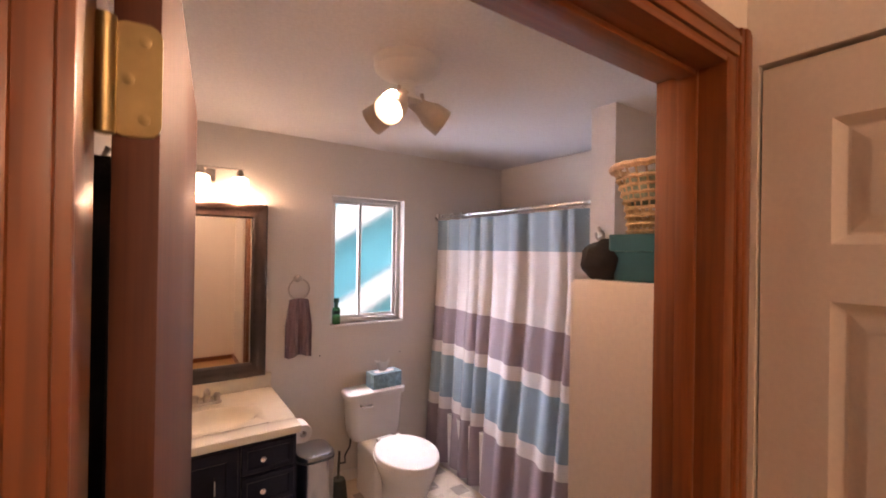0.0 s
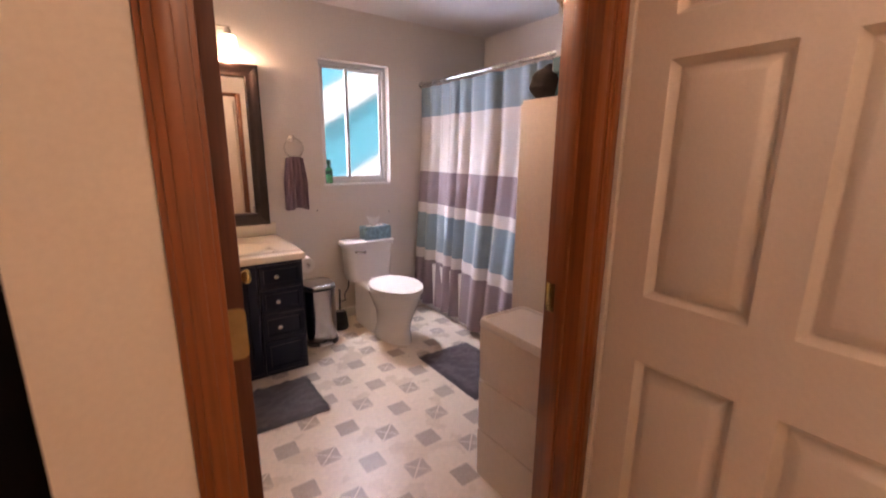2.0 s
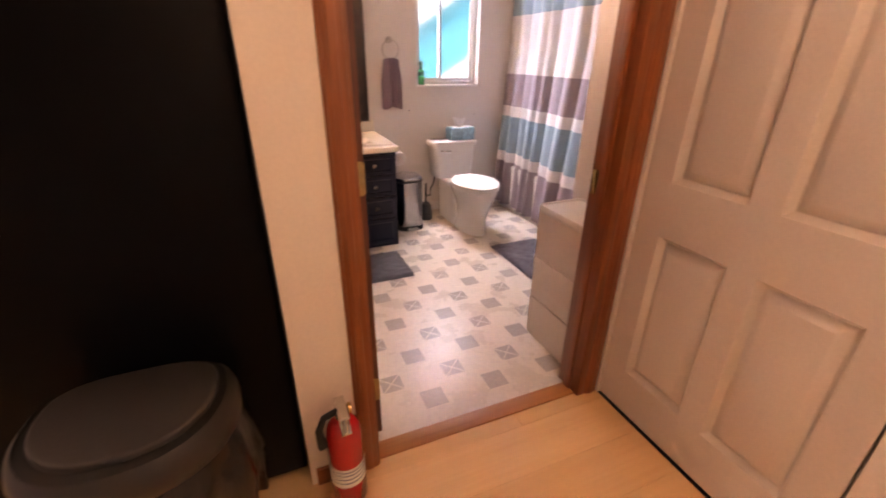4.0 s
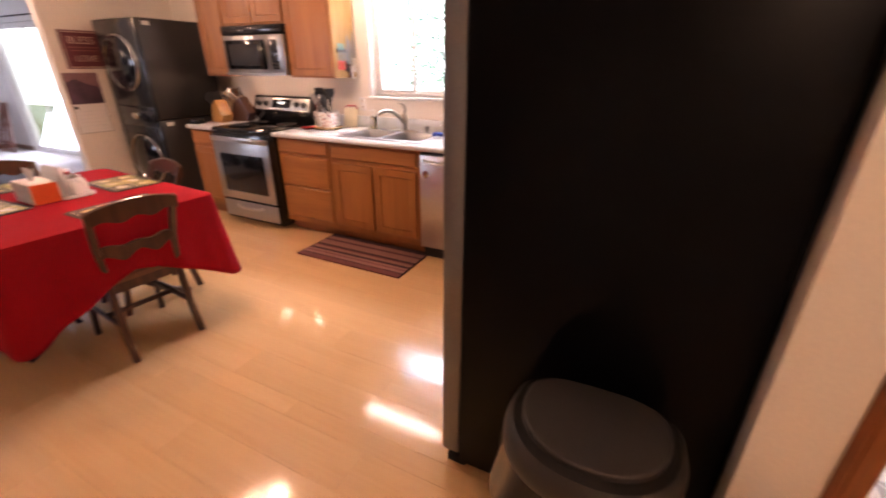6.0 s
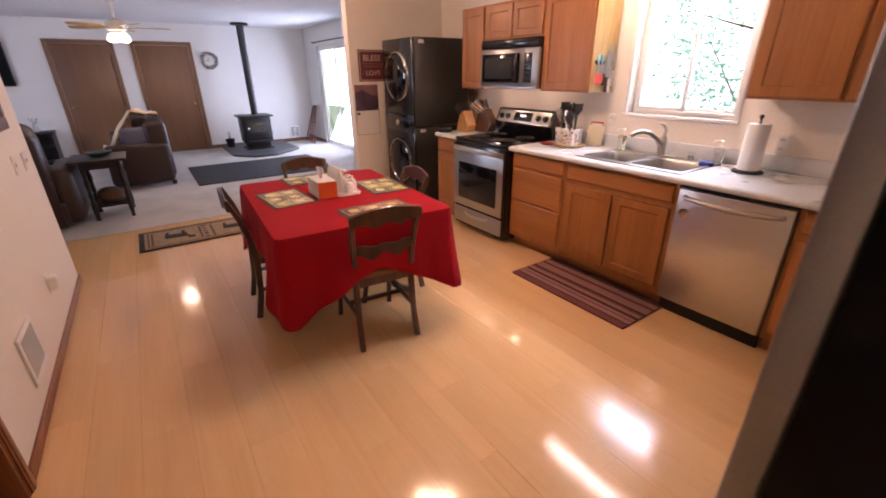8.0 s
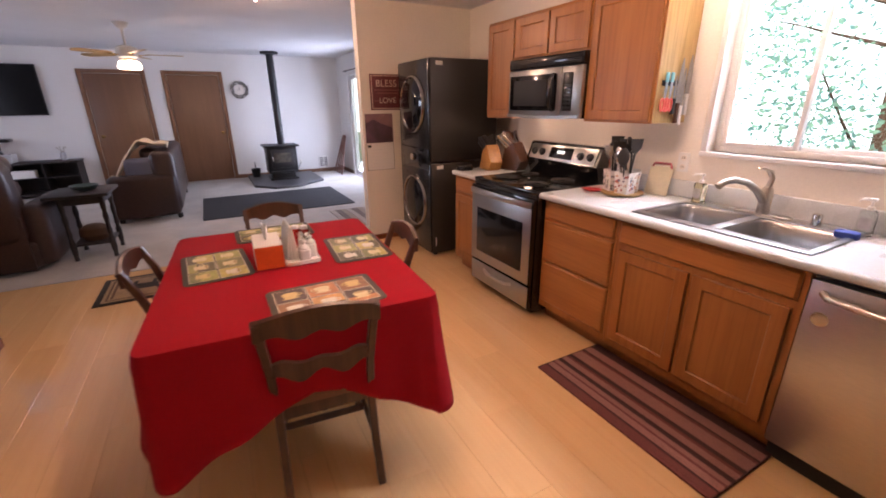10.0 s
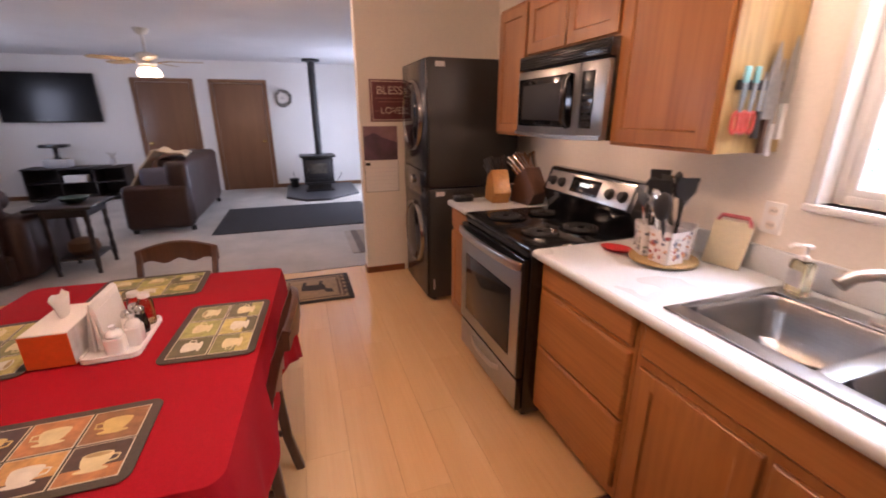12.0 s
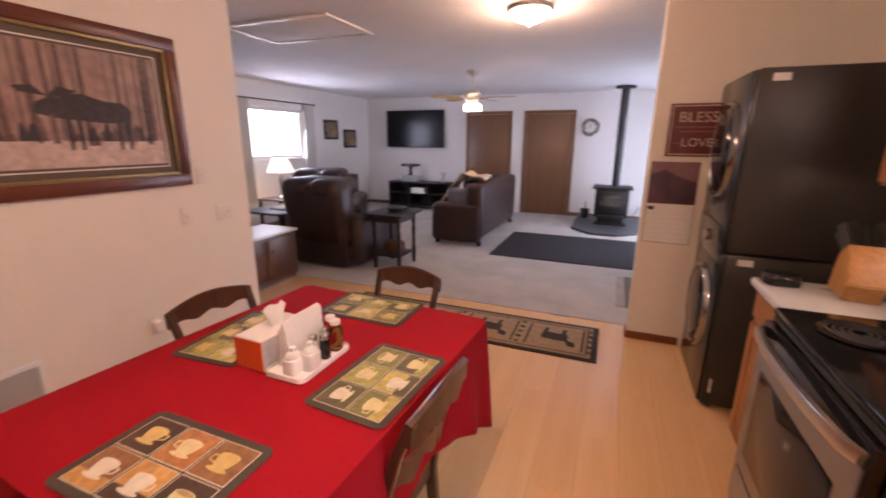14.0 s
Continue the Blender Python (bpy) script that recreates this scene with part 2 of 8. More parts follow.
def lathe(profile, seg=24, bm=None, at=(0, 0, 0), m=None, caps=True, sx=1.0, sy=1.0):
    bm = bm or bmesh.new()
    rings = []
    for r, z in profile:
        ring = [Vector((at[0] + sx * r * math.cos(2 * math.pi * i / seg), at[1] + sy * r * math.sin(2 * math.pi * i / seg), at[2] + z)) for i in range(seg)]
        rings.append([m @ p for p in ring] if m is not None else ring)
    ring_loft(bm, rings, caps)
    return bm


def tube(points, r, seg=8, bm=None, caps=True):
    """A round rod along points; r a number or one for each point."""
    bm = bm or bmesh.new()
    pts = [Vector(p) for p in points]
    rs = r if isinstance(r, (list, tuple)) else [r] * len(pts)
    rings, up = [], None
    for i, p in enumerate(pts):
        d = (pts[min(i + 1, len(pts) - 1)] - pts[max(i - 1, 0)]).normalized()
        if up is None:
            up = Vector((0, 0, 1)) if abs(d.z) < 0.9 else Vector((1, 0, 0))
        side = d.cross(up).normalized()
        up = side.cross(d).normalized()
        rings.append([p + rs[i] * (math.cos(2 * math.pi * k / seg) * side + math.sin(2 * math.pi * k / seg) * up) for k in range(seg)])
    ring_loft(bm, rings, caps)
    return bm


def bar(points, w, h, bm=None, side=(1, 0, 0)):
    """A flat bar of width w (along side) and height h swept along points; w and h may be lists."""
    bm = bm or bmesh.new()
    pts = [Vector(p) for p in points]
    s = Vector(side).normalized()
    rings = []
    for i, p in enumerate(pts):
        d = (pts[min(i + 1, len(pts) - 1)] - pts[max(i - 1, 0)]).normalized()
        n = d.cross(s).normalized()
        ww = (w[i] if isinstance(w, (list, tuple)) else w) / 2
        hh = (h[i] if isinstance(h, (list, tuple)) else h) / 2
        c = 0.25
        ring = []
        for a, b in ((-1, -1 + c), (-1 + c, -1), (1 - c, -1), (1, -1 + c), (1, 1 - c), (1 - c, 1), (-1 + c, 1), (-1, 1 - c)):
            ring.append(p + s * ww * a + n * hh * b)
        rings.append(ring)
    ring_loft(bm, rings)
    return bm


def rrect(w, d, r, n=6):
    """Outline of a rounded rectangle about the origin, anticlockwise."""
    out = []
    for cx, cy, a0 in ((w / 2 - r, d / 2 - r, 0), (-w / 2 + r, d / 2 - r, 90), (-w / 2 + r, -d / 2 + r, 180), (w / 2 - r, -d / 2 + r, 270)):
        for i in range(n + 1):
            a = radians(a0 + 90 * i / n)
            out.append((cx + r * math.cos(a), cy + r * math.sin(a)))
    return out


def prism(outline, z0, z1, bm=None, soft=0.0):
    """Stands an outline up from z0 to z1; soft rounds the top rim."""
    bm = bm or bmesh.new()
    cx = sum(p[0] for p in outline) / len(outline)
    cy = sum(p[1] for p in outline) / len(outline)
    rings = [[Vector((x, y, z0)) for x, y in outline]]
    if soft:
        for k in range(4):
            a = radians(30 * k)
            f = soft * (1 - math.cos(a))
            rings.append([Vector((x - f * (x - cx) / max(1e-6, math.hypot(x - cx, y - cy)), y - f * (y - cy) / max(1e-6, math.hypot(x - cx, y - cy)), z1 - soft + soft * math.sin(a))) for x, y in outline])
    else:
        rings.append([Vector((x, y, z1)) for x, y in outline])
    ring_loft(bm, rings)
    return bm


def wall_with(axis, at0, at1, lo, hi, z0, z1, holes, bm=None):
    """A wall along x or y, from lo to hi, between at0 and at1, with holes (a, b, zlow, zhigh)."""
    bm = bm or bmesh.new()
    cuts = sorted({lo, hi, *[h[0] for h in holes], *[h[1] for h in holes]})
    for a, b in zip(cuts, cuts[1:]):
        spans = sorted((h[2], h[3]) for h in holes if h[0] <= a + 1e-6 and h[1] >= b - 1e-6)
        z = z0
        for s, e in spans + [(z1, z1)]:
            if s - z > 1e-4:
                if axis == "x":
                    box(a, at0, z, b, at1, s, bm=bm)
                else:
                    box(at0, a, z, at1, b, s, bm=bm)
            z = e
    bmesh.ops.remove_doubles(bm, verts=bm.verts, dist=1e-5)
    return bm


CEIL = 2.43
S = "structure"
# ---- setting ----
solid("wall_kitchen_south", wall_with("x", -0.755, -0.635, -3.21, 2.745, 0, CEIL, [(-0.995, -0.20, 0, 2.04)]), wall_paint, "smooth cream painted wall beside the dining table", "wall", S)
solid("wall_hall_east", wall_with("y", 2.745, 2.86, -0.755, 0.945, 0, CEIL, [(0.12, 0.925, 0, 2.045)]), wall_paint, "cream painted wall round the closet door", "wall", S)
solid("wall_bath_south", wall_with("x", 0.945, 1.06, 1.512, 4.52, 0, CEIL, [(1.728, 2.677, 0, 2.05)]), wall_paint, "cream painted wall round the bathroom doorway", "wall", S)
solid("wall_bath_west", wall_with("y", 1.53, 1.65, 1.06, 3.62, 0, CEIL, []), bath_paint, "pale painted wall between bathroom and kitchen", "wall", S)
solid("wall_bath_north", wall_with("x", 3.48, 3.62, 1.65, 4.52, 0, CEIL, [(2.80, 3.385, 1.135, 2.06)]), bath_paint, "pale grey painted bathroom wall with a window", "wall", S)
solid("wall_bath_east", wall_with("y", 4.40, 4.52, 1.06, 3.48, 0, CEIL, []), bath_paint, "pale painted wall behind the shower", "wall", S)
solid("wall_shower", wall_with("x", 1.83, 1.97, 3.66, 4.40, 0, CEIL, []), bath_paint, "short painted wall at the end of the bathtub", "wall", S)
solid("wall_kitchen_north", wall_with("x", 3.27, 3.42, -3.05, 1.53, 0, CEIL, [(-1.20, -0.42, 1.19, 2.06)]), wall_paint, "cream painted kitchen wall with a window", "wall", S)
solid("wall_laundry", boxes([(-4.14, 3.50, 0, -3.05, 3.64, CEIL), (-3.05, 3.42, 0, -2.93, 3.64, CEIL)]), wall_paint, "cream painted wall behind the washer tower", "wall", S)
solid("wall_stub", wall_with("y", -4.26, -4.14, 2.20, 3.64, 0, CEIL, []), wall_paint, "short cream painted wall between kitchen and living room", "wall", S)
solid("wall_living_north", wall_with("x", 3.50, 3.64, -9.82, -4.26, 0, CEIL, [(-8.90, -7.10, 0.02, 2.04)]), living_paint, "white painted living room wall with a sliding glass door", "wall", S)
solid("wall_living_west", wall_with("y", -9.82, -9.70, -3.67, 3.50, 0, CEIL, []), living_paint, "white painted living room wall with two doors", "wall", S)
solid("wall_living_south", wall_with("x", -3.67, -3.55, -9.70, -2.10, 0, CEIL, [(-7.42, -6.02, 1.17, 2.03)]), living_paint, "white painted living room wall with a window", "wall", S)
solid("wall_entry_east", wall_with("y", -2.22, -2.10, -3.55, -0.755, 0, CEIL, []), living_paint, "white painted wall closing the entry", "wall", S)
solid("ceiling", boxes([(-9.82, -3.67, CEIL, 4.52, 3.64, CEIL + 0.12)]), ceiling_paint, "white textured ceiling", "ceiling", S)
solid("floor_bathroom", boxes([(1.65, 1.0, -0.06, 4.40, 3.48, 0.0)]), vinyl, "cream vinyl bathroom floor with taupe squares", "floor", S)
solid("carpet", boxes([(-9.70, -3.55, -0.06, -4.37, 3.50, 0.006)]), carpet, "pale beige wall-to-wall carpet", "carpet", S)
floor = solid("floor", boxes([(-4.37, -3.55, -0.08, 2.90, 1.0, -0.012), (-4.37, 1.0, -0.08, 1.53, 3.5, -0.012)]), black_matte, "pale maple laminate plank floor", "floor", S)

# ---- doors, windows and trim ----
frame_top = 2.03
door1 = thing("door_frame", "stained wooden door frame of the bathroom", "door frame", kind=S)


def casing(bm, x0, x1, z0, z1, y):
    """Upright casing with a stepped moulding."""
    w = x1 - x0
    box(x0, y - 0.008, z0, x1, y, z1, 0.002, bm)
    box(x0 + 0.12 * w, y - 0.014, z0, x0 + 0.88 * w, y - 0.006, z1, 0.003, bm)
    box(x0 + 0.30 * w, y - 0.018, z0, x0 + 0.62 * w, y - 0.012, z1, 0.003, bm)
    return bm


part("casing", casing(bmesh.new(), 1.680, 1.750, 0, 2.105, 0.945), trim_wood, door1)
part("casing", casing(bmesh.new(), 2.677, 2.742, 0, 2.105, 0.945), trim_wood, door1)
b = bmesh.new()
for y0, h0, h1 in ((0.937, 0.0, 0.078), (0.931, 0.010, 0.066), (0.927, 0.03, 0.055)):
    box(1.750, y0, 2.037 + h0, 2.677, y0 + 0.008, 2.037 + h1 - 0.010, 0.002, b)
part("casing", b, trim_wood_x, door1)
part("jamb", boxes([(1.728, 0.937, 0, 1.746, 1.068, 2.05)], 0.002), trim_wood, door1)
part("jamb", boxes([(2.64, 0.937, 0, 2.677, 1.068, 2.05)], 0.002), trim_wood, door1)
part("jamb", boxes([(1.746, 0.937, 2.03, 2.64, 1.068, 2.05)], 0.002), trim_wood_x, door1)
part("stop", boxes([(2.628, 0.985, 0, 2.64, 1.02, 2.03)], 0.002), trim_wood, door1)
part("stop", boxes([(1.746, 0.985, 2.018, 2.628, 1.02, 2.03)], 0.002), trim_wood_x, door1)
sp = part("strike_plate", boxes([(2.637, 1.025, 0.90, 2.6405, 1.06, 0.99)], 0.001), brass, door1, "brass strike plate")
part("threshold", boxes([(1.746, 0.955, -0.012, 2.64, 1.03, 0.006)], 0.003), oak_x, door1, "light wooden threshold strip")

# bathroom door, standing open
leaf = thing("door_bathroom", "dark-stained flush wooden door standing open", "door", pose(1.757, 1.070, 0.012, 0, 0, 84.4), kind=S)
part("leaf", boxes([(0.0, -0.036, 0, 0.80, 0, 2.01)], 0.002), door_wood, leaf)


def knob(parent, x, y, z, side, mat):
    d = Matrix.Translation((x, y, z)) @ Matrix.Rotation(radians(90 * side), 4, "X")
    part("knob", lathe([(0.032, 0), (0.032, 0.004), (0.024, 0.008), (0.010, 0.012), (0.010, 0.028), (0.020, 0.036), (0.027, 0.048), (0.026, 0.058), (0.018, 0.064), (0.006, 0.066)], 20, m=d), mat, parent, "round brass knob")


knob(leaf, 0.735, -0.036, 0.93, 1, brass)
knob(leaf, 0.735, 0.0, 0.93, -1, brass)
for z in (0.22, 1.02, 1.815):
    b = bmesh.new()
    prism([(p[0], p[1]) for p in rrect(0.038, 0.102, 0.012)], 0, 0.003, b)
    for sx, sz in ((-0.006, 0.035), (0.006, 0.0), (-0.006, -0.035)):
        lathe([(0.005, 0.003), (0.005, 0.004), (0.002, 0.0045)], 10, b, at=(sx, sz, 0))
    bmesh.ops.transform(b, matrix=Matrix.Translation((0, -0.018, z)) @ Matrix.Rotation(radians(-90), 4, "Y") @ Matrix.Rotation(radians(90), 4, "Z"), verts=b.verts)
    tube([(-0.006, 0.004, z - 0.051), (-0.006, 0.004, z + 0.051)], 0.008, 12, b)
    part("hinge", b, old_brass, leaf, "worn brass hinge")

# closet door with six raised panels
closet = thing("closet_door", "closed cream six-panel closet door", "door", kind=S)


def six_panel(y0, y1, x, z1):
    """Door face towards -x with recessed, raised fields."""
    bm = bmesh.new()
    ys = [y0, y0 + 0.102, (y0 + y1) / 2 - 0.043, (y0 + y1) / 2 + 0.043, y1 - 0.102, y1]
    zs = [0.01, 0.20, 0.80, 0.99, 1.60, 1.70, 1.92, z1]
    for j in range(7):
        for i in range(5):
            if i in (1, 3) and j in (1, 3, 5):
                a, c, d, e = ys[i], ys[i + 1], zs[j], zs[j + 1]
                rings = []
                for ins, dep in ((0, 0), (0.003, 0.006), (0.016, 0.024), (0.020, 0.0245), (0.046, 0.004), (0.050, 0.003)):
                    rings.append([Vector((x + dep, a + ins, d + ins)), Vector((x + dep, a + ins, e - ins)), Vector((x + dep, c - ins, e - ins)), Vector((x + dep, c - ins, d + ins))])
                vr = ring_loft(bm, rings, caps=False)
                bm.faces.new(vr[-1])
            else:
                bm.faces.new([bm.verts.new(p) for p in ((x, ys[i], zs[j]), (x, ys[i], zs[j + 1]), (x, ys[i + 1], zs[j + 1]), (x, ys[i + 1], zs[j]))])
    bmesh.ops.remove_doubles(bm, verts=bm.verts, dist=1e-5)
    box(x + 0.026, y0, 0.01, x + 0.040, y1, z1, bm=bm)
    bmesh.ops.recalc_face_normals(bm, faces=bm.faces)
    return bm


part("leaf", six_panel(0.13, 0.921, 2.754, 2.036), white_door, closet)
# unseen panel set right behind the door to close off its gaps
solid("closet_back", boxes([(2.86, 0.0, 0, 2.90, 0.945, 2.1)]), wall_paint, "unseen cream panel closing the gap behind the closet door", "wall", S)


def sash_window(name, label, x0, x1, z0, z1, y, sgn, panes_x, pane_mat, sill=None, rail=0.03):
    """A slider window in a wall along x; the outside lies towards sgn."""
    w = thing(name, label, "window", kind=S)
    f = boxes([(x0, y, z0, x0 + rail, y + 0.05, z1), (x1 - rail, y, z0, x1, y + 0.05, z1), (x0 + rail, y, z0, x1 - rail, y + 0.05, z0 + rail), (x0 + rail, y, z1 - rail, x1 - rail, y + 0.05, z1)], 0.003)
    part("window_frame", f, white_plastic, w)
    mid = x0 + (x1 - x0) * panes_x
    for a, c, off in ((x0 + rail, mid + 0.012, 0.004), (mid - 0.012, x1 - rail, 0.022)):
        s = boxes([(a, y + off, z0 + rail, a + 0.024, y + off + 0.016, z1 - rail), (c - 0.024, y + off, z0 + rail, c, y + off + 0.016, z1 - rail), (a + 0.024, y + off, z0 + rail, c - 0.024, y + off + 0.016, z0 + rail + 0.024), (a + 0.024, y + off, z1 - rail - 0.024, c - 0.024, y + off + 0.016, z1 - rail)], 0.002)
        sash = part("sash", s, white_plastic, w)
        p = part("pane", boxes([(a + 0.02, y + off + 0.006, z0 + rail + 0.02, c - 0.02, y + off + 0.010, z1 - rail - 0.02)]), pane_mat, sash, "", False)
        p.visible_shadow = False
    if sill:
        part("window_sill", boxes([sill], 0.004), white_paint, w)
    return w


frosted = clear("frosted_glass", (0.95, 0.98, 1.0), 0.13)
sash_window("window_bath", "white vinyl sliding window with frosted panes", 2.80, 3.385, 1.135, 2.06, 3.545, 1, 0.42, frosted, (2.80, 3.472, 1.118, 3.385, 3.545, 1.135))
kw = sash_window("window_kitchen", "white vinyl sliding window over the sink", -1.20, -0.42, 1.19, 2.06, 3.335, 1, 0.5, glass, (-1.235, 3.250, 1.165, -0.385, 3.335, 1.19))
part("trim", boxes([(-1.232, 3.258, 1.19, -1.20, 3.27, 2.09), (-0.42, 3.258, 1.19, -0.388, 3.27, 2.09), (-1.20, 3.258, 2.06, -0.42, 3.27, 2.09)], 0.002), white_paint, kw)
sash_window("window_living", "white sliding window between sheer curtains", -7.42, -6.02, 1.17, 2.03, -3.64, -1, 0.5, glass, (-7.42, -3.59, 1.15, -6.02, -3.53, 1.17))
sash_window("slider_door", "white sliding glass door to the garden", -8.90, -7.10, 0.02, 2.04, 3.53, 1, 0.5, glass, None, 0.06)

d_ = thing("door_dining", "closed brown wooden door in the dining wall", "door", pose(0.13, 0.045, 0), kind=S)
part("leaf", boxes([(-1.10, -0.765, 0.01, -0.355, -0.73, 2.02)], 0.002), door_wood, d_)
for a, c in ((-1.20, -1.122), (-0.333, -0.255)):
    b = casing(bmesh.new(), a, c, 0, 2.105, 0.0)
    bmesh.ops.rotate(b, cent=((a + c) / 2, 0, 0), matrix=Matrix.Rotation(math.pi, 3, "Z"), verts=b.verts)
    bmesh.ops.translate(b, vec=(0, -0.68, 0), verts=b.verts)
    part("casing", b, trim_wood, d_)
part("casing", boxes([(-1.122, -0.68, 2.035, -0.333, -0.662, 2.105)], 0.004), trim_wood_x, d_)
for a, c in ((-1.125, -1.105), (-0.35, -0.33)):
    part("jamb", boxes([(a, -0.795, 0, c, -0.674, 2.04)], 0.002), trim_wood, d_)

# interior doors of the living room
for y0, y1, yk in ((-1.07, -0.07, -0.92), (0.18, 1.20, 1.05)):
    d = thing("door_living", "closed brown flush door with wooden casing", "door", kind=S, group="living room doors")
    part("leaf", boxes([(-9.70, y0 + 0.075, 0.01, -9.688, y1 - 0.075, 2.03)], 0.002), living_door_wood, d)
    for a, c in ((y0, y0 + 0.07), (y1 - 0.07, y1)):
        part("casing", boxes([(-9.70, a, 0, -9.674, c, 2.10)], 0.004), living_door_wood, d)
    part("casing", boxes([(-9.70, y0 + 0.07, 2.035, -9.674, y1 - 0.07, 2.10)], 0.004), living_door_wood, d)
    part("knob", lathe([(0.03, 0), (0.03, 0.004), (0.01, 0.01), (0.01, 0.028), (0.026, 0.045), (0.02, 0.06), (0.004, 0.064)], 14, m=Matrix.Translation((-9.688, yk, 0.95)) @ Matrix.Rotation(radians(90), 4, "Y")), brass, d, "round brass knob")

for i, (r, mt) in enumerate((((-3.21, -0.635, 0, -1.072, -0.623, 0.062), trim_wood_x), ((-0.122, -0.635, 0, 2.745, -0.623, 0.062), trim_wood_x), ((-3.223, -0.757, 0, -3.211, -0.623, 0.062), trim_wood_y), ((2.732, -0.623, 0, 2.745, 0.12, 0.075), trim_wood_y), ((1.53, 0.932, 0, 1.678, 0.945, 0.075), trim_wood_x), ((-4.14, 2.20, 0, -4.127, 2.56, 0.062), trim_wood_y), ((-4.26, 2.187, 0, -4.127, 2.20, 0.062), trim_wood_x))):
    solid("baseboard", boxes([r], 0.003), mt, "stained wooden baseboard", "baseboard", S)
for r in ((-9.70, 1.20, 0.006, -9.686, 3.50, 0.08), (-9.70, -3.55, 0.006, -9.686, -1.07, 0.08), (-9.686, 3.486, 0.006, -8.92, 3.50, 0.08), (-9.686, -3.55, 0.006, -4.5, -3.536, 0.08)):
    solid("baseboard", boxes([r], 0.003), living_door_wood, "brown wooden baseboard", "baseboard", S)
for r in ((1.65, 3.468, 0, 4.40, 3.48, 0.08),):
    solid("baseboard", boxes([r], 0.003), white_paint, "white painted baseboard", "baseboard", S)

# ---- kitchen ----
YF = 2.64   # front of the doors
YW = 3.27   # wall


def shaker(x0, x1, z0, z1, y, rail=0.055, bm=None):
    """A framed door or drawer front facing -y, with a sunk panel and a soft bevel."""
    bm = bm or bmesh.new()
    rings = []
    for ins, dep in ((0.0, 0.018), (0.0, 0.004), (0.004, 0.0), (rail, 0.0), (rail + 0.006, 0.008), (rail + 0.03, 0.007)):
        rings.append([Vector((x0 + ins, y + dep, z0 + ins)), Vector((x1 - ins, y + dep, z0 + ins)), Vector((x1 - ins, y + dep, z1 - ins)), Vector((x0 + ins, y + dep, z1 - ins))])
    vr = ring_loft(bm, rings, caps=False)
    bm.faces.new(vr[-1])
    bm.faces.new(list(reversed(vr[0])))
    return bm


def slab(x0, x1, z0, z1, y, bm=None):
    bm = bm or bmesh.new()
    rings = []
    for ins, dep in ((0.0, 0.018), (0.0, 0.008), (0.010, 0.0)):
        rings.append([Vector((x0 + ins, y + dep, z0 + ins)), Vector((x1 - ins, y + dep, z0 + ins)), Vector((x1 - ins, y + dep, z1 - ins)), Vector((x0 + ins, y + dep, z1 - ins))])
    ring_loft(bm, rings)
    return bm


def base_unit(label, x0, x1, fronts, top=0.872):
    u = thing("base_cabinet", label, "cabinet", pose(x0, YF, 0), group="kitchen base cabinets")
    w = x1 - x0
    part("body", boxes([(0.001, 0.018, 0.10, w - 0.001, YW - YF - 0.002, top)], 0.001), oak, u)
    part("face_frame", boxes([(0.001, 0.016, 0.10, w - 0.001, 0.022, 0.872)]), oak, u)
    part("toe_kick", boxes([(0.0, 0.085, 0, w, 0.10, 0.10)]), oak_x, u, "shadowed toe kick")
    for kind, a, c, z0, z1 in fronts:
        if kind == "door":
            part("door", shaker(a, c, z0, z1, 0.0), oak, u)
        else:
            part("drawer_front", slab(a, c, z0, z1, 0.0), oak_x, u)
    return u


base_unit("oak base cabinet with a drawer beside the stove", -3.0, -2.597, [("drawer", 0.012, 0.391, 0.725, 0.862), ("door", 0.012, 0.391, 0.125, 0.70)])
base_unit("oak three-drawer base cabinet", -1.828, -1.245, [("drawer", 0.014, 0.568, 0.742, 0.862), ("drawer", 0.014, 0.568, 0.452, 0.722), ("drawer", 0.014, 0.568, 0.150, 0.438)])
base_unit("oak sink base cabinet with two doors", -1.243, -0.378, [("drawer", 0.022, 0.843, 0.735, 0.855), ("door", 0.030, 0.422, 0.150, 0.700), ("door", 0.445, 0.835, 0.150, 0.700)], 0.70)
base_unit("oak base cabinet in the corner by the refrigerator", 0.225, 1.525, [("drawer", 0.02, 0.40, 0.735, 0.855), ("door", 0.02, 0.40, 0.150, 0.700)])

wt = thing("worktop", "white speckled laminate worktop with backsplash", "worktop")
b = bmesh.new()
for x0, x1 in ((-3.005, -2.594),):
    box(x0, 2.612, 0.872, x1, YW - 0.002, 0.91, 0.012, b, 3)
    box(x0, 3.245, 0.91, x1, YW - 0.002, 1.01, 0.006, b)
part("short_slab", b, laminate_top, wt)
b = bmesh.new()
# slab with a cut-out for the sink
for r in ((-1.830, 2.612, -1.175, YW - 0.002), (-0.425, 2.612, 1.525, YW - 0.002), (-1.175, 2.612, -0.425, 2.700), (-1.175, 3.165, -0.425, YW - 0.002)):
    box(r[0], r[1], 0.872, r[2], r[3], 0.91, bm=b)
bmesh.ops.remove_doubles(b, verts=b.verts, dist=1e-5)
part("slab", b, laminate_top, wt)
part("front_edge", tube([(-1.830, 2.614, 0.891), (1.525, 2.614, 0.891)], 0.0185, 12), laminate_top, wt)
part("backsplash", boxes([(-1.830, 3.245, 0.91, 1.525, YW - 0.002, 1.012)], 0.008), laminate_top, wt)

# double-bowl sink
sink = thing("sink", "stainless steel double-bowl kitchen sink", "sink", pose(-0.80, 2.932, 0.912))


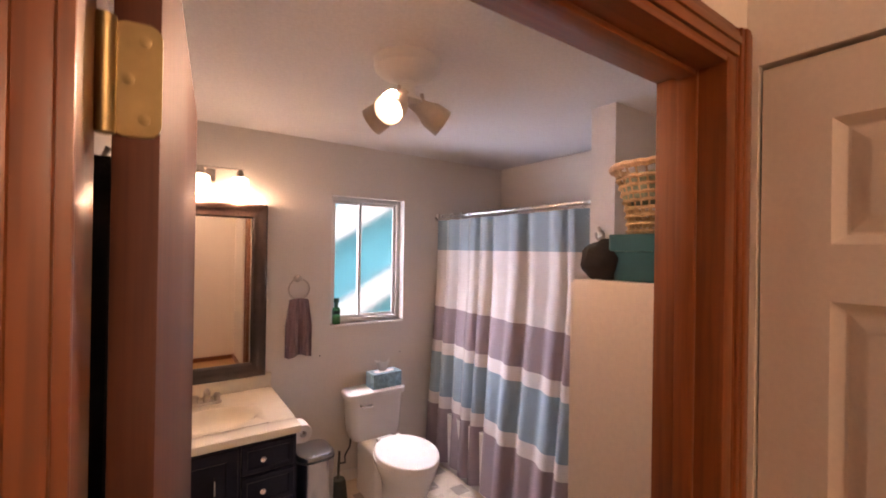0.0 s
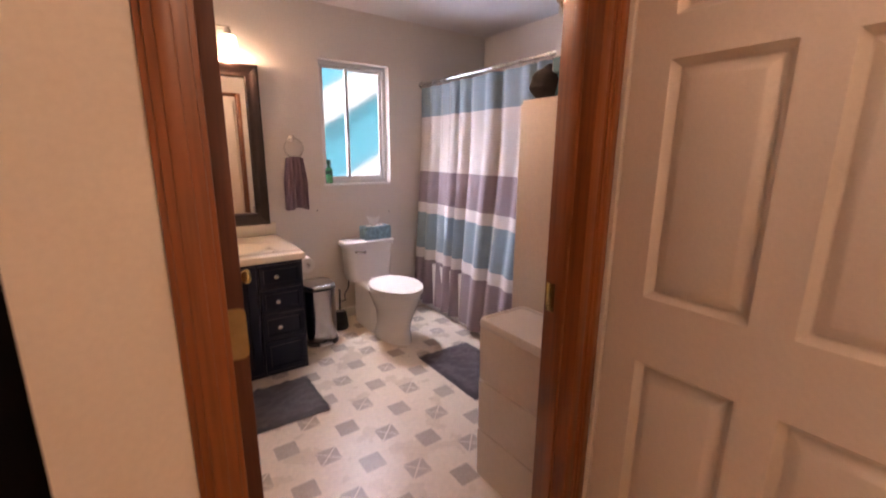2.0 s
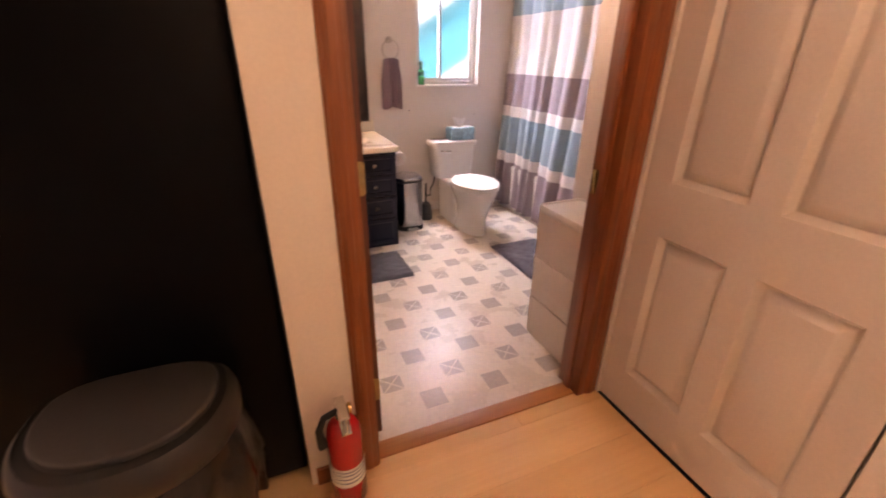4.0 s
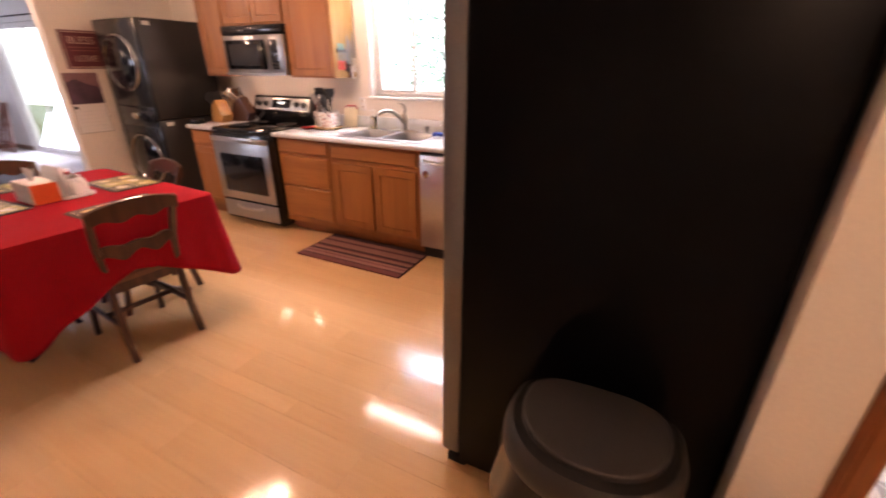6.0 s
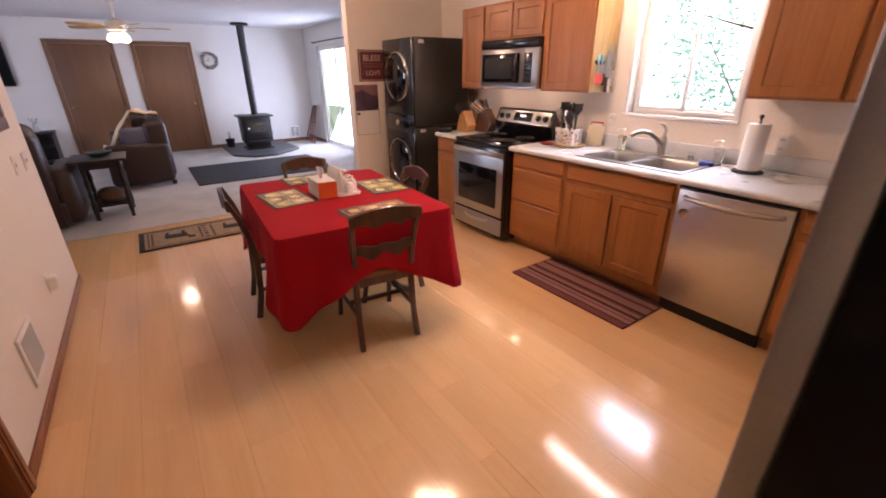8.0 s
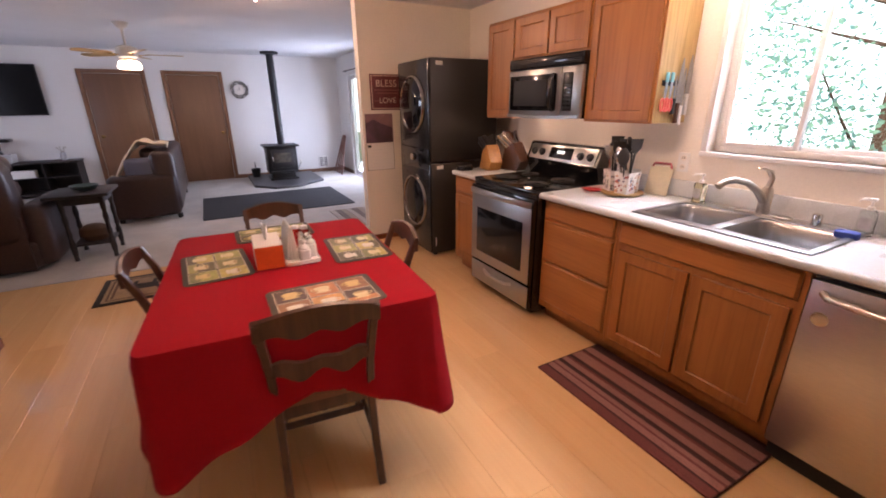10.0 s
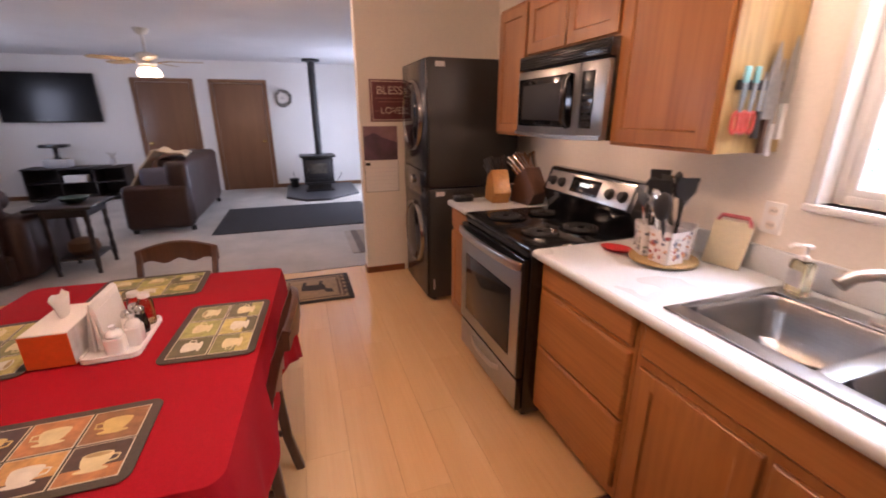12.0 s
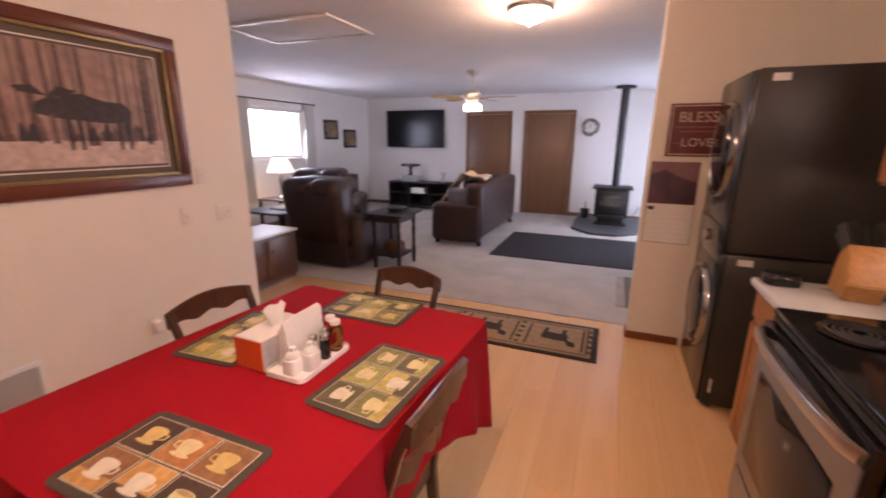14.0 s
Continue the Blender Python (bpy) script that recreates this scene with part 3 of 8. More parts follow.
def bowl(cx, cy, w, d, depth):
    bm = bmesh.new()
    rings = []
    for ins, z in ((0, 0.0), (0.006, -0.008), (0.012, -depth * 0.5), (0.02, -depth + 0.03), (0.045, -depth + 0.004), (0.10, -depth)):
        rings.append([Vector((cx + p[0], cy + p[1], z)) for p in rrect(w - 2 * ins, d - 2 * ins, max(0.02, 0.06 - ins * 0.3))])
    rings = rings[::-1]
    ring_loft(bm, rings, caps=False)
    bm.faces.new([bm.verts.new(p) for p in rings[0]])
    bmesh.ops.remove_doubles(bm, verts=bm.verts, dist=1e-5)
    return bm


part("bowl", bowl(-0.195, -0.01, 0.34, 0.37, 0.17), sink_steel, sink)
part("bowl", bowl(0.195, -0.01, 0.34, 0.37, 0.17), sink_steel, sink)
b = boxes([(-0.395, -0.255, 0, 0.395, -0.195, 0.006), (-0.395, 0.175, 0, 0.395, 0.255, 0.006), (-0.395, -0.195, 0, -0.365, 0.175, 0.006), (0.365, -0.195, 0, 0.395, 0.175, 0.006), (-0.025, -0.195, 0, 0.025, 0.175, 0.006)], 0.002)
part("rim", b, sink_steel, sink)
for x in (-0.195, 0.195):
    part("drain", lathe([(0.045, -0.168), (0.045, -0.166), (0.03, -0.167), (0.02, -0.169)], 20, at=(x, -0.01, 0)), chrome, sink)
fc = thing("faucet", "brushed nickel kitchen faucet with a lever", "faucet", pose(-0.80, 3.145, 0.918))
part("base_plate", prism(rrect(0.26, 0.055, 0.026), 0, 0.012, soft=0.005), nickel, fc)
part("body", lathe([(0.030, 0.01), (0.028, 0.05), (0.030, 0.10), (0.026, 0.13), (0.018, 0.145)], 20), nickel, fc)
part("spout", tube([(0, -0.01, 0.075), (-0.02, -0.06, 0.13), (-0.045, -0.11, 0.168), (-0.075, -0.165, 0.182), (-0.10, -0.21, 0.172), (-0.112, -0.235, 0.150)], [0.022, 0.018, 0.0155, 0.015, 0.017, 0.018], 14), nickel, fc)
part("lever", bar([(0.0, 0.0, 0.135), (0.004, 0.012, 0.185), (-0.01, 0.0, 0.222), (-0.035, -0.03, 0.235)], [0.026, 0.020, 0.026, 0.022], [0.02, 0.014, 0.012, 0.008]), nickel, fc)
ag = thing("air_gap", "small chrome air gap cap beside the faucet", "sink fitting", pose(-0.58, 3.15, 0.918))
part("cap", lathe([(0.02, 0), (0.02, 0.045), (0.017, 0.055), (0.004, 0.057)], 18), chrome, ag)

# electric range
rg = thing("range", "stainless steel electric range with black glass cooktop", "stove", pose(-2.592, 2.625, 0))
W = 0.755
part("body", boxes([(0.0, -0.028, 0.03, W, 0.60, 0.885)], 0.006), black_gloss, rg)
part("cooktop", boxes([(0.0, -0.040, 0.885, W, 0.60, 0.915)], 0.010), black_gloss, rg, "black enamel cooktop")
dr = part("oven_door", boxes([(0.006, -0.062, 0.245, W - 0.006, -0.029, 0.862)], 0.006), black_gloss, rg, "oven door with black edges")
part("door_skin", boxes([(0.016, -0.068, 0.252, W - 0.016, -0.061, 0.800)], 0.005), steel_dull, dr, "brushed steel door skin")
part("oven_window", boxes([(0.095, -0.072, 0.330, W - 0.095, -0.066, 0.690)], 0.004), dark_glass, dr, "dark oven window")
part("handle", bar([(0.022, -0.066, 0.820), (0.055, -0.092, 0.828), (0.20, -0.112, 0.832), (W / 2, -0.118, 0.833), (W - 0.20, -0.112, 0.832), (W - 0.055, -0.092, 0.828), (W - 0.022, -0.066, 0.820)], 0.020, 0.040, side=(0, 1, 0)), steel_x, dr)
part("vent_strip", boxes([(0.012, -0.040, 0.866, W - 0.012, -0.027, 0.884)], 0.003), black_matte, rg)
wd = part("warming_drawer", boxes([(0.006, -0.058, 0.060, W - 0.006, -0.029, 0.236)], 0.005), black_gloss, rg, "storage drawer with black edges")
part("drawer_skin", boxes([(0.016, -0.064, 0.066, W - 0.016, -0.057, 0.230)], 0.004), steel_dull, wd, "brushed steel drawer skin")
part("grip", bar([(0.20, -0.064, 0.190), (0.26, -0.082, 0.176), (W / 2, -0.086, 0.172), (W - 0.26, -0.082, 0.176), (W - 0.20, -0.064, 0.190)], 0.014, 0.026, side=(0, 1, 0)), steel_x, wd)
bp = bmesh.new()
rings = []
for x in (0.0, W):
    rings.append([Vector((x, 0.53, 0.91)), Vector((x, 0.495, 1.01)), Vector((x, 0.485, 1.03)), Vector((x, 0.535, 1.155)), Vector((x, 0.55, 1.165)), Vector((x, 0.60, 1.165)), Vector((x, 0.60, 0.91))])
ring_loft(bp, rings)
bmesh.ops.recalc_face_normals(bp, faces=bp.faces)
back = part("backguard", bp, black_gloss, rg, "black enamel backguard", False)
tilt = Matrix.Translation((0, 0.482, 1.033)) @ Matrix.Rotation(radians(-21.8), 4, "X")
part("control_panel", boxes([(0.03, -0.003, 0.004, W - 0.03, 0.002, 0.122)], 0.002), steel_x, back, "brushed steel control panel", m=tilt)
part("display", boxes([(0.26, -0.007, 0.022, 0.50, -0.002, 0.108)], 0.002), black_gloss, back, "black clock display", m=tilt)
part("digits", boxes([(0.345 + 0.02 * i, -0.0085, 0.062, 0.357 + 0.02 * i, -0.0065, 0.082) for i in range(4)]), glowing("clock_digits", (0.75, 0.95, 0.9), 1.5), back, "lit clock digits", m=tilt)
for x in (0.085, 0.175, 0.585, 0.675):
    k = lathe([(0.030, 0.003), (0.028, 0.012), (0.022, 0.02), (0.020, 0.028), (0.004, 0.030)], 18, at=(0, 0, 0), m=tilt @ Matrix.Translation((x, 0, 0.060)) @ Matrix.Rotation(radians(90), 4, "X"))
    part("knob", k, black_matte, back)
for x, y, r in ((0.20, 0.13, 0.105), (0.56, 0.13, 0.085), (0.20, 0.37, 0.085), (0.56, 0.37, 0.105)):
    part("drip_pan", lathe([(r, 0.915), (r + 0.008, 0.921), (r + 0.004, 0.924), (r - 0.012, 0.918), (0.02, 0.914)], 28, at=(x, y, 0)), black_gloss, rg)
    c = [(x + (0.018 + (r - 0.03) * i / 90) * math.cos(i * 0.28), y + (0.018 + (r - 0.03) * i / 90) * math.sin(i * 0.28), 0.926) for i in range(91)]
    part("coil", tube(c, 0.0042, 5), black_matte, rg, "black coil burner")

# microwave over the range
mw = thing("microwave", "stainless steel over-range microwave", "microwave", pose(-2.610, 2.905, 1.362) @ Matrix.Diagonal((1.01, 1.09, 1, 1)))
part("body", boxes([(0.0, 0.025, 0.0, 0.755, 0.325, 0.41)], 0.004), black_gloss, mw)
part("vent_grille", boxes([(0.0, 0.0, 0.335, 0.755, 0.03, 0.41)], 0.010), black_gloss, mw, "black vent grille")
for i in range(5):
    part("louvre", boxes([(0.02, -0.004, 0.346 + 0.011 * i, 0.735, 0.004, 0.351 + 0.011 * i)], 0.001), black_matte, mw)
dm = part("door", boxes([(0.004, 0.0, 0.004, 0.566, 0.03, 0.330)], 0.008), steel_dull, mw, "steel framed door")
part("door_window", boxes([(0.030, -0.004, 0.048, 0.530, 0.004, 0.290)], 0.010), dark_glass, dm, "dark glass door window")
part("mesh_screen", boxes([(0.070, -0.0055, 0.080, 0.440, -0.0035, 0.258)], 0.004), black_matte, dm, "dotted dark screen")
part("handle", tube([(0.500, -0.002, 0.052), (0.506, -0.034, 0.085), (0.514, -0.042, 0.169), (0.506, -0.034, 0.253), (0.500, -0.002, 0.286)], 0.015, 10), black_gloss, dm, "curved black handle")
cp = part("control_panel", boxes([(0.570, 0.0, 0.004, 0.752, 0.03, 0.330)], 0.008), steel_dull, mw, "brushed steel control side")
part("keypad", boxes([(0.588, -0.003, 0.048, 0.676, 0.003, 0.290)], 0.004), black_gloss, cp, "black keypad")
for i in range(6):
    for j in range(3):
        part("key", boxes([(0.596 + 0.026 * j, -0.005, 0.060 + 0.028 * i, 0.615 + 0.026 * j, -0.002, 0.076 + 0.028 * i)], 0.001), black_matte, cp, "", False)
part("bottom_lip", bar([(0.006, 0.004, 0.010), (0.20, -0.010, 0.004), (0.378, -0.013, 0.002), (0.56, -0.010, 0.004), (0.750, 0.004, 0.010)], 0.030, 0.020, side=(0, 1, 0)), steel_dull, mw, "bowed steel lower edge")
lamp_u = glowing("hood_lamp_lit", (1, 0.85, 0.62), 14.0)
for x in (0.10, 0.60):
    part("hood_lamp", lathe([(0.025, -0.004), (0.03, 0.001), (0.03, 0.003)], 16, at=(x, 0.10, 0)), lamp_u, mw, "lit hood lamp")

# upper cabinets


def upper(label, x0, x1, z0, z1, doors, side_mat=None):
    u = thing("wall_cabinet", label, "cabinet", pose(x0, 2.95, z0), group="kitchen wall cabinets")
    w, h = x1 - x0, z1 - z0
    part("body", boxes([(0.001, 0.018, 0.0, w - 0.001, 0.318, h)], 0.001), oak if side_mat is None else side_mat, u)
    part("face_frame", boxes([(0.0, 0.016, 0.0, 0.02, 0.022, h), (w - 0.02, 0.016, 0, w, 0.022, h), (0.02, 0.016, 0, w - 0.02, 0.022, 0.02)]), oak, u)
    for a, c in doors:
        part("door", shaker(a, c, 0.012, h - 0.02, 0.0), oak, u)
    return u


upper("oak wall cabinet with one door", -2.985, -2.625, 1.345, 2.08, [(0.012, 0.348)])
upper("short oak wall cabinet above the microwave", -2.62, -1.865, 1.776, 2.08, [(0.012, 0.370), (0.385, 0.743)])
upper("oak wall cabinet with a paler, yellower side", -1.862, -1.365, 1.345, 2.08, [(0.012, 0.485)], pale_side)
upper("oak wall cabinet beside the window", -0.27, 0.60, 1.345, 2.08, [(0.012, 0.425), (0.445, 0.858)])

# dishwasher
dw = thing("dishwasher", "stainless steel dishwasher beside the sink", "dishwasher", pose(-0.375, 2.64, 0))
part("body", boxes([(0.002, 0.03, 0.10, 0.596, 0.60, 0.865)], 0.003), black_matte, dw)
dd = part("door", boxes([(0.005, -0.008, 0.105, 0.593, 0.03, 0.845)], 0.008), steel_x, dw, "brushed steel door")
part("handle", tube([(0.05, -0.008, 0.80), (0.07, -0.036, 0.795), (0.30, -0.050, 0.785), (0.53, -0.036, 0.795), (0.55, -0.008, 0.80)], 0.014, 10), steel_x, dd)
part("badge", lathe([(0.028, 0), (0.028, 0.002), (0.02, 0.003)], 20, m=Matrix.Translation((0.06, -0.008, 0.70)) @ Matrix.Rotation(radians(90), 4, "X")), nickel, dd, "round energy badge")
part("toe_panel", boxes([(0.005, 0.05, 0.0, 0.593, 0.07, 0.10)]), black_matte, dw)

# refrigerator, its dark side towards the hall
fridge_steel = plain("fridge_steel", (0.20, 0.20, 0.21), 0.36, 0.75, var=0.06, grain=160)
fr = thing("refrigerator", "black refrigerator with steel-edged door", "refrigerator", pose(0.634, 1.0, 0))
part("body", boxes([(0.075, 0.0, 0.03, 0.870, 0.91, 1.80)], 0.006), black_metal, fr, "black textured steel cabinet")
for a, c in ((0.004, 0.452), (0.458, 0.906)):
    dd = part("door", boxes([(0.0, a, 0.06, 0.072, c, 1.80)], 0.012), fridge_steel, fr, "brushed steel door")
    hy = 0.415 if a < 0.1 else 0.495
    part("handle", tube([(0.0, hy, 0.75), (-0.045, hy, 0.78), (-0.05, hy, 1.20), (-0.045, hy, 1.62), (0.0, hy, 1.65)], 0.012, 10), fridge_steel, dd)
part("gasket", boxes([(0.068, 0.012, 0.06, 0.078, 0.90, 1.79)]), black_matte, fr)
part("foot", boxes([(0.02, 0.01, 0.0, 0.10, 0.07, 0.04)], 0.008), black_matte, fr)
part("foot", boxes([(0.02, 0.84, 0.0, 0.10, 0.90, 0.04)], 0.008), black_matte, fr)

# stacked washer and dryer
wa = thing("washer_tower", "graphite stacked washer and dryer tower", "washing machine", pose(-4.02, 2.56, 0))
for i, (z0, z1, zc) in enumerate(((0.02, 0.925, 0.52), (0.935, 1.852, 1.46))):
    u = part("cabinet", boxes([(0.0, 0.02, z0, 0.69, 0.76, z1)], 0.012), graphite, wa)
    part("front_panel", boxes([(0.006, 0.0, z0 + 0.01, 0.684, 0.024, z1 - 0.006)], 0.018, ), graphite_dark, u, "glossy dark front")
    rot = Matrix.Translation((0.345, 0.0, zc)) @ Matrix.Rotation(radians(90), 4, "X")
    part("porthole_ring", lathe([(0.268, 0.0), (0.266, 0.016), (0.258, 0.026), (0.246, 0.027), (0.238, 0.016)], 40, m=rot, caps=False), porthole_metal, u, "dark metal porthole ring")
    part("porthole_glass", lathe([(0.242, 0.012), (0.20, 0.030), (0.12, 0.040), (0.01, 0.042)], 40, m=rot), dark_glass, u, "dark porthole glass")
part("control_panel", boxes([(0.02, -0.006, 0.86, 0.67, 0.01, 1.06)], 0.006), black_gloss, wa, "black control panel")
part("dial", lathe([(0.035, 0), (0.035, 0.02), (0.03, 0.026), (0.004, 0.027)], 20, m=Matrix.Translation((0.345, -0.006, 0.965)) @ Matrix.Rotation(radians(90), 4, "X")), chrome, wa)
for z in (1.79, 0.87):
    part("sticker", boxes([(0.690, 0.075, z, 0.6915, 0.145, z + 0.035)]), white_plastic, wa, "small white label")
part("sticker", boxes([(0.690, 0.05, 0.10, 0.6915, 0.062, 0.19)]), white_plastic, wa, "small white label")
for x, y in ((0.05, 0.07), (0.64, 0.07), (0.05, 0.70), (0.64, 0.70)):
    part("foot", lathe([(0.025, 0), (0.025, 0.03)], 12, at=(x, y, 0)), black_matte, wa)

# striped kitchen mat
mat_red = plain("mat_maroon", (0.165, 0.046, 0.040), 0.95, var=0.25, grain=300, bump=0.8)
mat_pink = plain("mat_rose", (0.32, 0.15, 0.125), 0.95, var=0.25, grain=300, bump=0.8)
mat_dark = plain("mat_wine", (0.060, 0.020, 0.019), 0.95, var=0.25, grain=300, bump=0.8)
km = thing("kitchen_mat", "maroon striped cotton mat before the sink", "rug", pose(-1.33, 2.235, 0))
rs = random.Random(4)
y = 0.0
while y < 0.505:
    d = min(rs.choice((0.012, 0.018, 0.028, 0.04)), 0.51 - y)
    part("stripe", boxes([(0.0, y, 0.0, 0.985, y + d - 0.0005, 0.011 + rs.uniform(0, 0.002))], 0.002), rs.choice((mat_red, mat_pink, mat_dark, mat_red, mat_pink)), km, "", False)
    y += d
for x in (-0.006, 0.985):
    part("hem", boxes([(x, 0.0, 0, x + 0.006, 0.51, 0.013)], 0.002), mat_dark, km)

# ---- dining place ----
TX0, TX1, TY0, TY1 = -2.43, -1.12, 0.487, 1.500
tcx, tcy = (TX0 + TX1) / 2, (TY0 + TY1) / 2
table = thing("dining_table", "dark wooden pedestal dining table", "table", pose(tcx, tcy, 0, 0, 0, -3.6))
part("tabletop", prism(rrect(TX1 - TX0 - 0.02, TY1 - TY0 - 0.02, 0.10), 0.722, 0.750, soft=0.008), chair_wood, table)
for sx in (-0.17, 0.17):
    part("pedestal", lathe([(0.060, 0.20), (0.070, 0.24), (0.045, 0.30), (0.056, 0.42), (0.066, 0.50), (0.042, 0.60), (0.062, 0.69), (0.085, 0.722)], 20, at=(sx, 0, 0)), chair_wood, table)
    for ang in (90 - 40 * sx, -90 + 40 * sx):
        c, q = math.cos(radians(ang)), math.sin(radians(ang))
        part("leg", bar([(sx + c * r, q * r, z) for r, z in ((0.03, 0.30), (0.13, 0.27), (0.24, 0.17), (0.34, 0.07), (0.44, 0.022))], [0.045] * 4 + [0.05], [0.07, 0.06, 0.05, 0.045, 0.044], side=(-q, c, 0)), chair_wood, table)


def tablecloth():
    """Cloth with a flat top and a skirt that falls in folds, longest at the corners."""
    bm = bmesh.new()
    w, d = TX1 - TX0, TY1 - TY0
    outline = rrect(w, d, 0.045, 10)
    dense = []
    for i, p in enumerate(outline):
        q = outline[(i + 1) % len(outline)]
        n = max(1, int(math.dist(p, q) / 0.025))
        dense += [(p[0] + (q[0] - p[0]) * k / n, p[1] + (q[1] - p[1]) * k / n) for k in range(n)]
    m = len(dense)
    rows = 14
    rings = []
    arc = 0.0
    arcs = []
    for i in range(m):
        arcs.append(arc)
        arc += math.dist(dense[i], dense[(i + 1) % m])
    for j in range(rows + 1):
        u = j / rows
        ring = []
        for i, (x, y) in enumerate(dense):
            a, c = dense[i - 1], dense[(i + 1) % m]
            tx, ty = c[0] - a[0], c[1] - a[1]
            ln = math.hypot(tx, ty) or 1
            nx, ny = ty / ln, -tx / ln
            corner = max(0.0, 1 - max(0.0, min(abs(abs(x) - w / 2) + abs(abs(y) - d / 2), 0.55)) / 0.55)
            drop = 0.245 + 0.255 * corner ** 1.35
            s = arcs[i]
            fold = 0.5 * math.sin(s * 13.0 + 0.7) + 0.35 * math.sin(s * 29.0 + 2.1) + 0.5 * noise.noise((x * 5, y * 5, 3.1))
            out = 0.006 + u * (0.012 + 0.035 * corner) + (u ** 1.4) * fold * (0.012 + 0.036 * corner)
            z = 0.752 - 0.012 * min(1, u * 6) ** 2 - u * drop
            if j == 0:
                out, z = 0.0, 0.7575
            ring.append(Vector((x + nx * out, y + ny * out, z)))
        rings.append(ring)
    vr = ring_loft(bm, rings, caps=False)
    prev = vr[0]
    for f, dz in ((0.985, 0.0012), (0.8, 0.0014), (0.45, 0.0014), (0.1, 0.0014)):
        cur = [bm.verts.new((x * f, y * f, 0.7575 + dz + 0.0012 * noise.noise((x * f * 4, y * f * 4, 1)))) for x, y in dense]
        for i in range(m):
            k = (i + 1) % m
            bm.faces.new((prev[k], prev[i], cur[i], cur[k]))
        prev = cur
    bm.faces.new(prev)
    bmesh.ops.recalc_face_normals(bm, faces=bm.faces)
    return bm


cloth = solid("tablecloth", tablecloth(), red_cloth, "deep red cloth draped over the dining table", "tablecloth", smooth=True)
cloth.matrix_basis = pose(tcx, tcy, 0, 0, 0, -3.6)
sol = cloth.modifiers.new("thick", "SOLIDIFY")
sol.thickness = 0.002
TOP = 0.762

# placemats printed with cups
pm_border = plain("placemat_border", (0.060, 0.046, 0.032), 0.7, var=0.15, grain=200, bump=0.3)
pm_line = plain("placemat_line", (0.62, 0.55, 0.42), 0.6, var=0.05)
PALETTES = {
    "brown": [plain("print_" + n, c, 0.45, var=0.25, grain=40, patch=12, bump=0.05) for n, c in (("umber", (0.30, 0.14, 0.055)), ("amber", (0.62, 0.33, 0.10)), ("coffee", (0.075, 0.042, 0.028)), ("rust", (0.50, 0.21, 0.07)))],
    "green": [plain("print_" + n, c, 0.45, var=0.25, grain=40, patch=12, bump=0.05) for n, c in (("olive", (0.38, 0.36, 0.09)), ("moss", (0.22, 0.21, 0.06)), ("mustard", (0.56, 0.46, 0.12)), ("dark_olive", (0.11, 0.095, 0.035)))],
}
cup_cream = plain("print_cup", (0.72, 0.62, 0.34), 0.45, var=0.12, grain=30, bump=0.02)
cup_white = plain("print_cup_white", (0.72, 0.67, 0.55), 0.45, var=0.1, grain=30, bump=0.02)
cup_gold = plain("print_cup_gold", (0.66, 0.50, 0.18), 0.45, var=0.12, grain=30, bump=0.02)
cup_shade = plain("print_cup_shade", (0.46, 0.33, 0.14), 0.5, var=0.2, grain=40, bump=0.02)


def placemat(label, palette, m, seed):
    r = random.Random(seed)
    t = thing("placemat", label, "placemat", m, group="placemats")
    part("border", prism(rrect(0.43, 0.30, 0.03, 5), 0, 0.0022, soft=0.001), pm_border, t)
    for i in range(3):
        for j in range(2):
            cx, cy = -0.128 + 0.128 * i, -0.064 + 0.128 * j
            h = 0.0026
            fld = part("picture_frame", boxes([(cx - 0.0615, cy - 0.0615, 0.002, cx + 0.0615, cy + 0.0615, h)]), pm_line, t, "", False)
            part("picture", boxes([(cx - 0.0585, cy - 0.0585, 0.0022, cx + 0.0585, cy + 0.0585, h + 0.0005)]), PALETTES[palette][(i + 2 * j + seed) % 4], t, "small square print", False)
            part("printed_table", boxes([(cx - 0.0585, cy - 0.0585, 0.0022, cx + 0.0585, cy - 0.018, h + 0.0007)]), PALETTES[palette][(i + j + 1 + seed) % 4], t, "", False)
            k = r.choice((cup_cream, cup_white, cup_gold))
            b = bmesh.new()
            # mug with an oval rim, a handle and a narrow saucer, as flat print
            sgn = r.choice((-1, 1))
            body = [(-0.031, 0.020), (-0.030, 0.006), (-0.025, -0.012), (-0.017, -0.024), (0.017, -0.024), (0.025, -0.012), (0.030, 0.006), (0.031, 0.020)]
            prism([(cx + x, cy + y) for x, y in body], h, h + 0.0010, b)
            lathe([(0.031, h), (0.031, h + 0.0011)], 22, b, at=(cx, cy + 0.020, 0), sy=0.32)
            lathe([(0.033, h), (0.033, h + 0.0008)], 20, b, at=(cx, cy - 0.027, 0), sy=0.22)
            tube([(cx + sgn * 0.029, cy + 0.013, h + 0.0006), (cx + sgn * 0.045, cy + 0.010, h + 0.0006), (cx + sgn * 0.043, cy - 0.006, h + 0.0006), (cx + sgn * 0.026, cy - 0.010, h + 0.0006)], 0.0022, 5, b)
            part("printed_cup", b, k, t, "cup printed on the mat", False)
            part("printed_coffee", lathe([(0.026, h + 0.0008), (0.026, h + 0.0014)], 18, at=(cx, cy + 0.0205, 0), sy=0.25), k if r.random() < 0.5 else cup_shade, t, "", False)
    return t


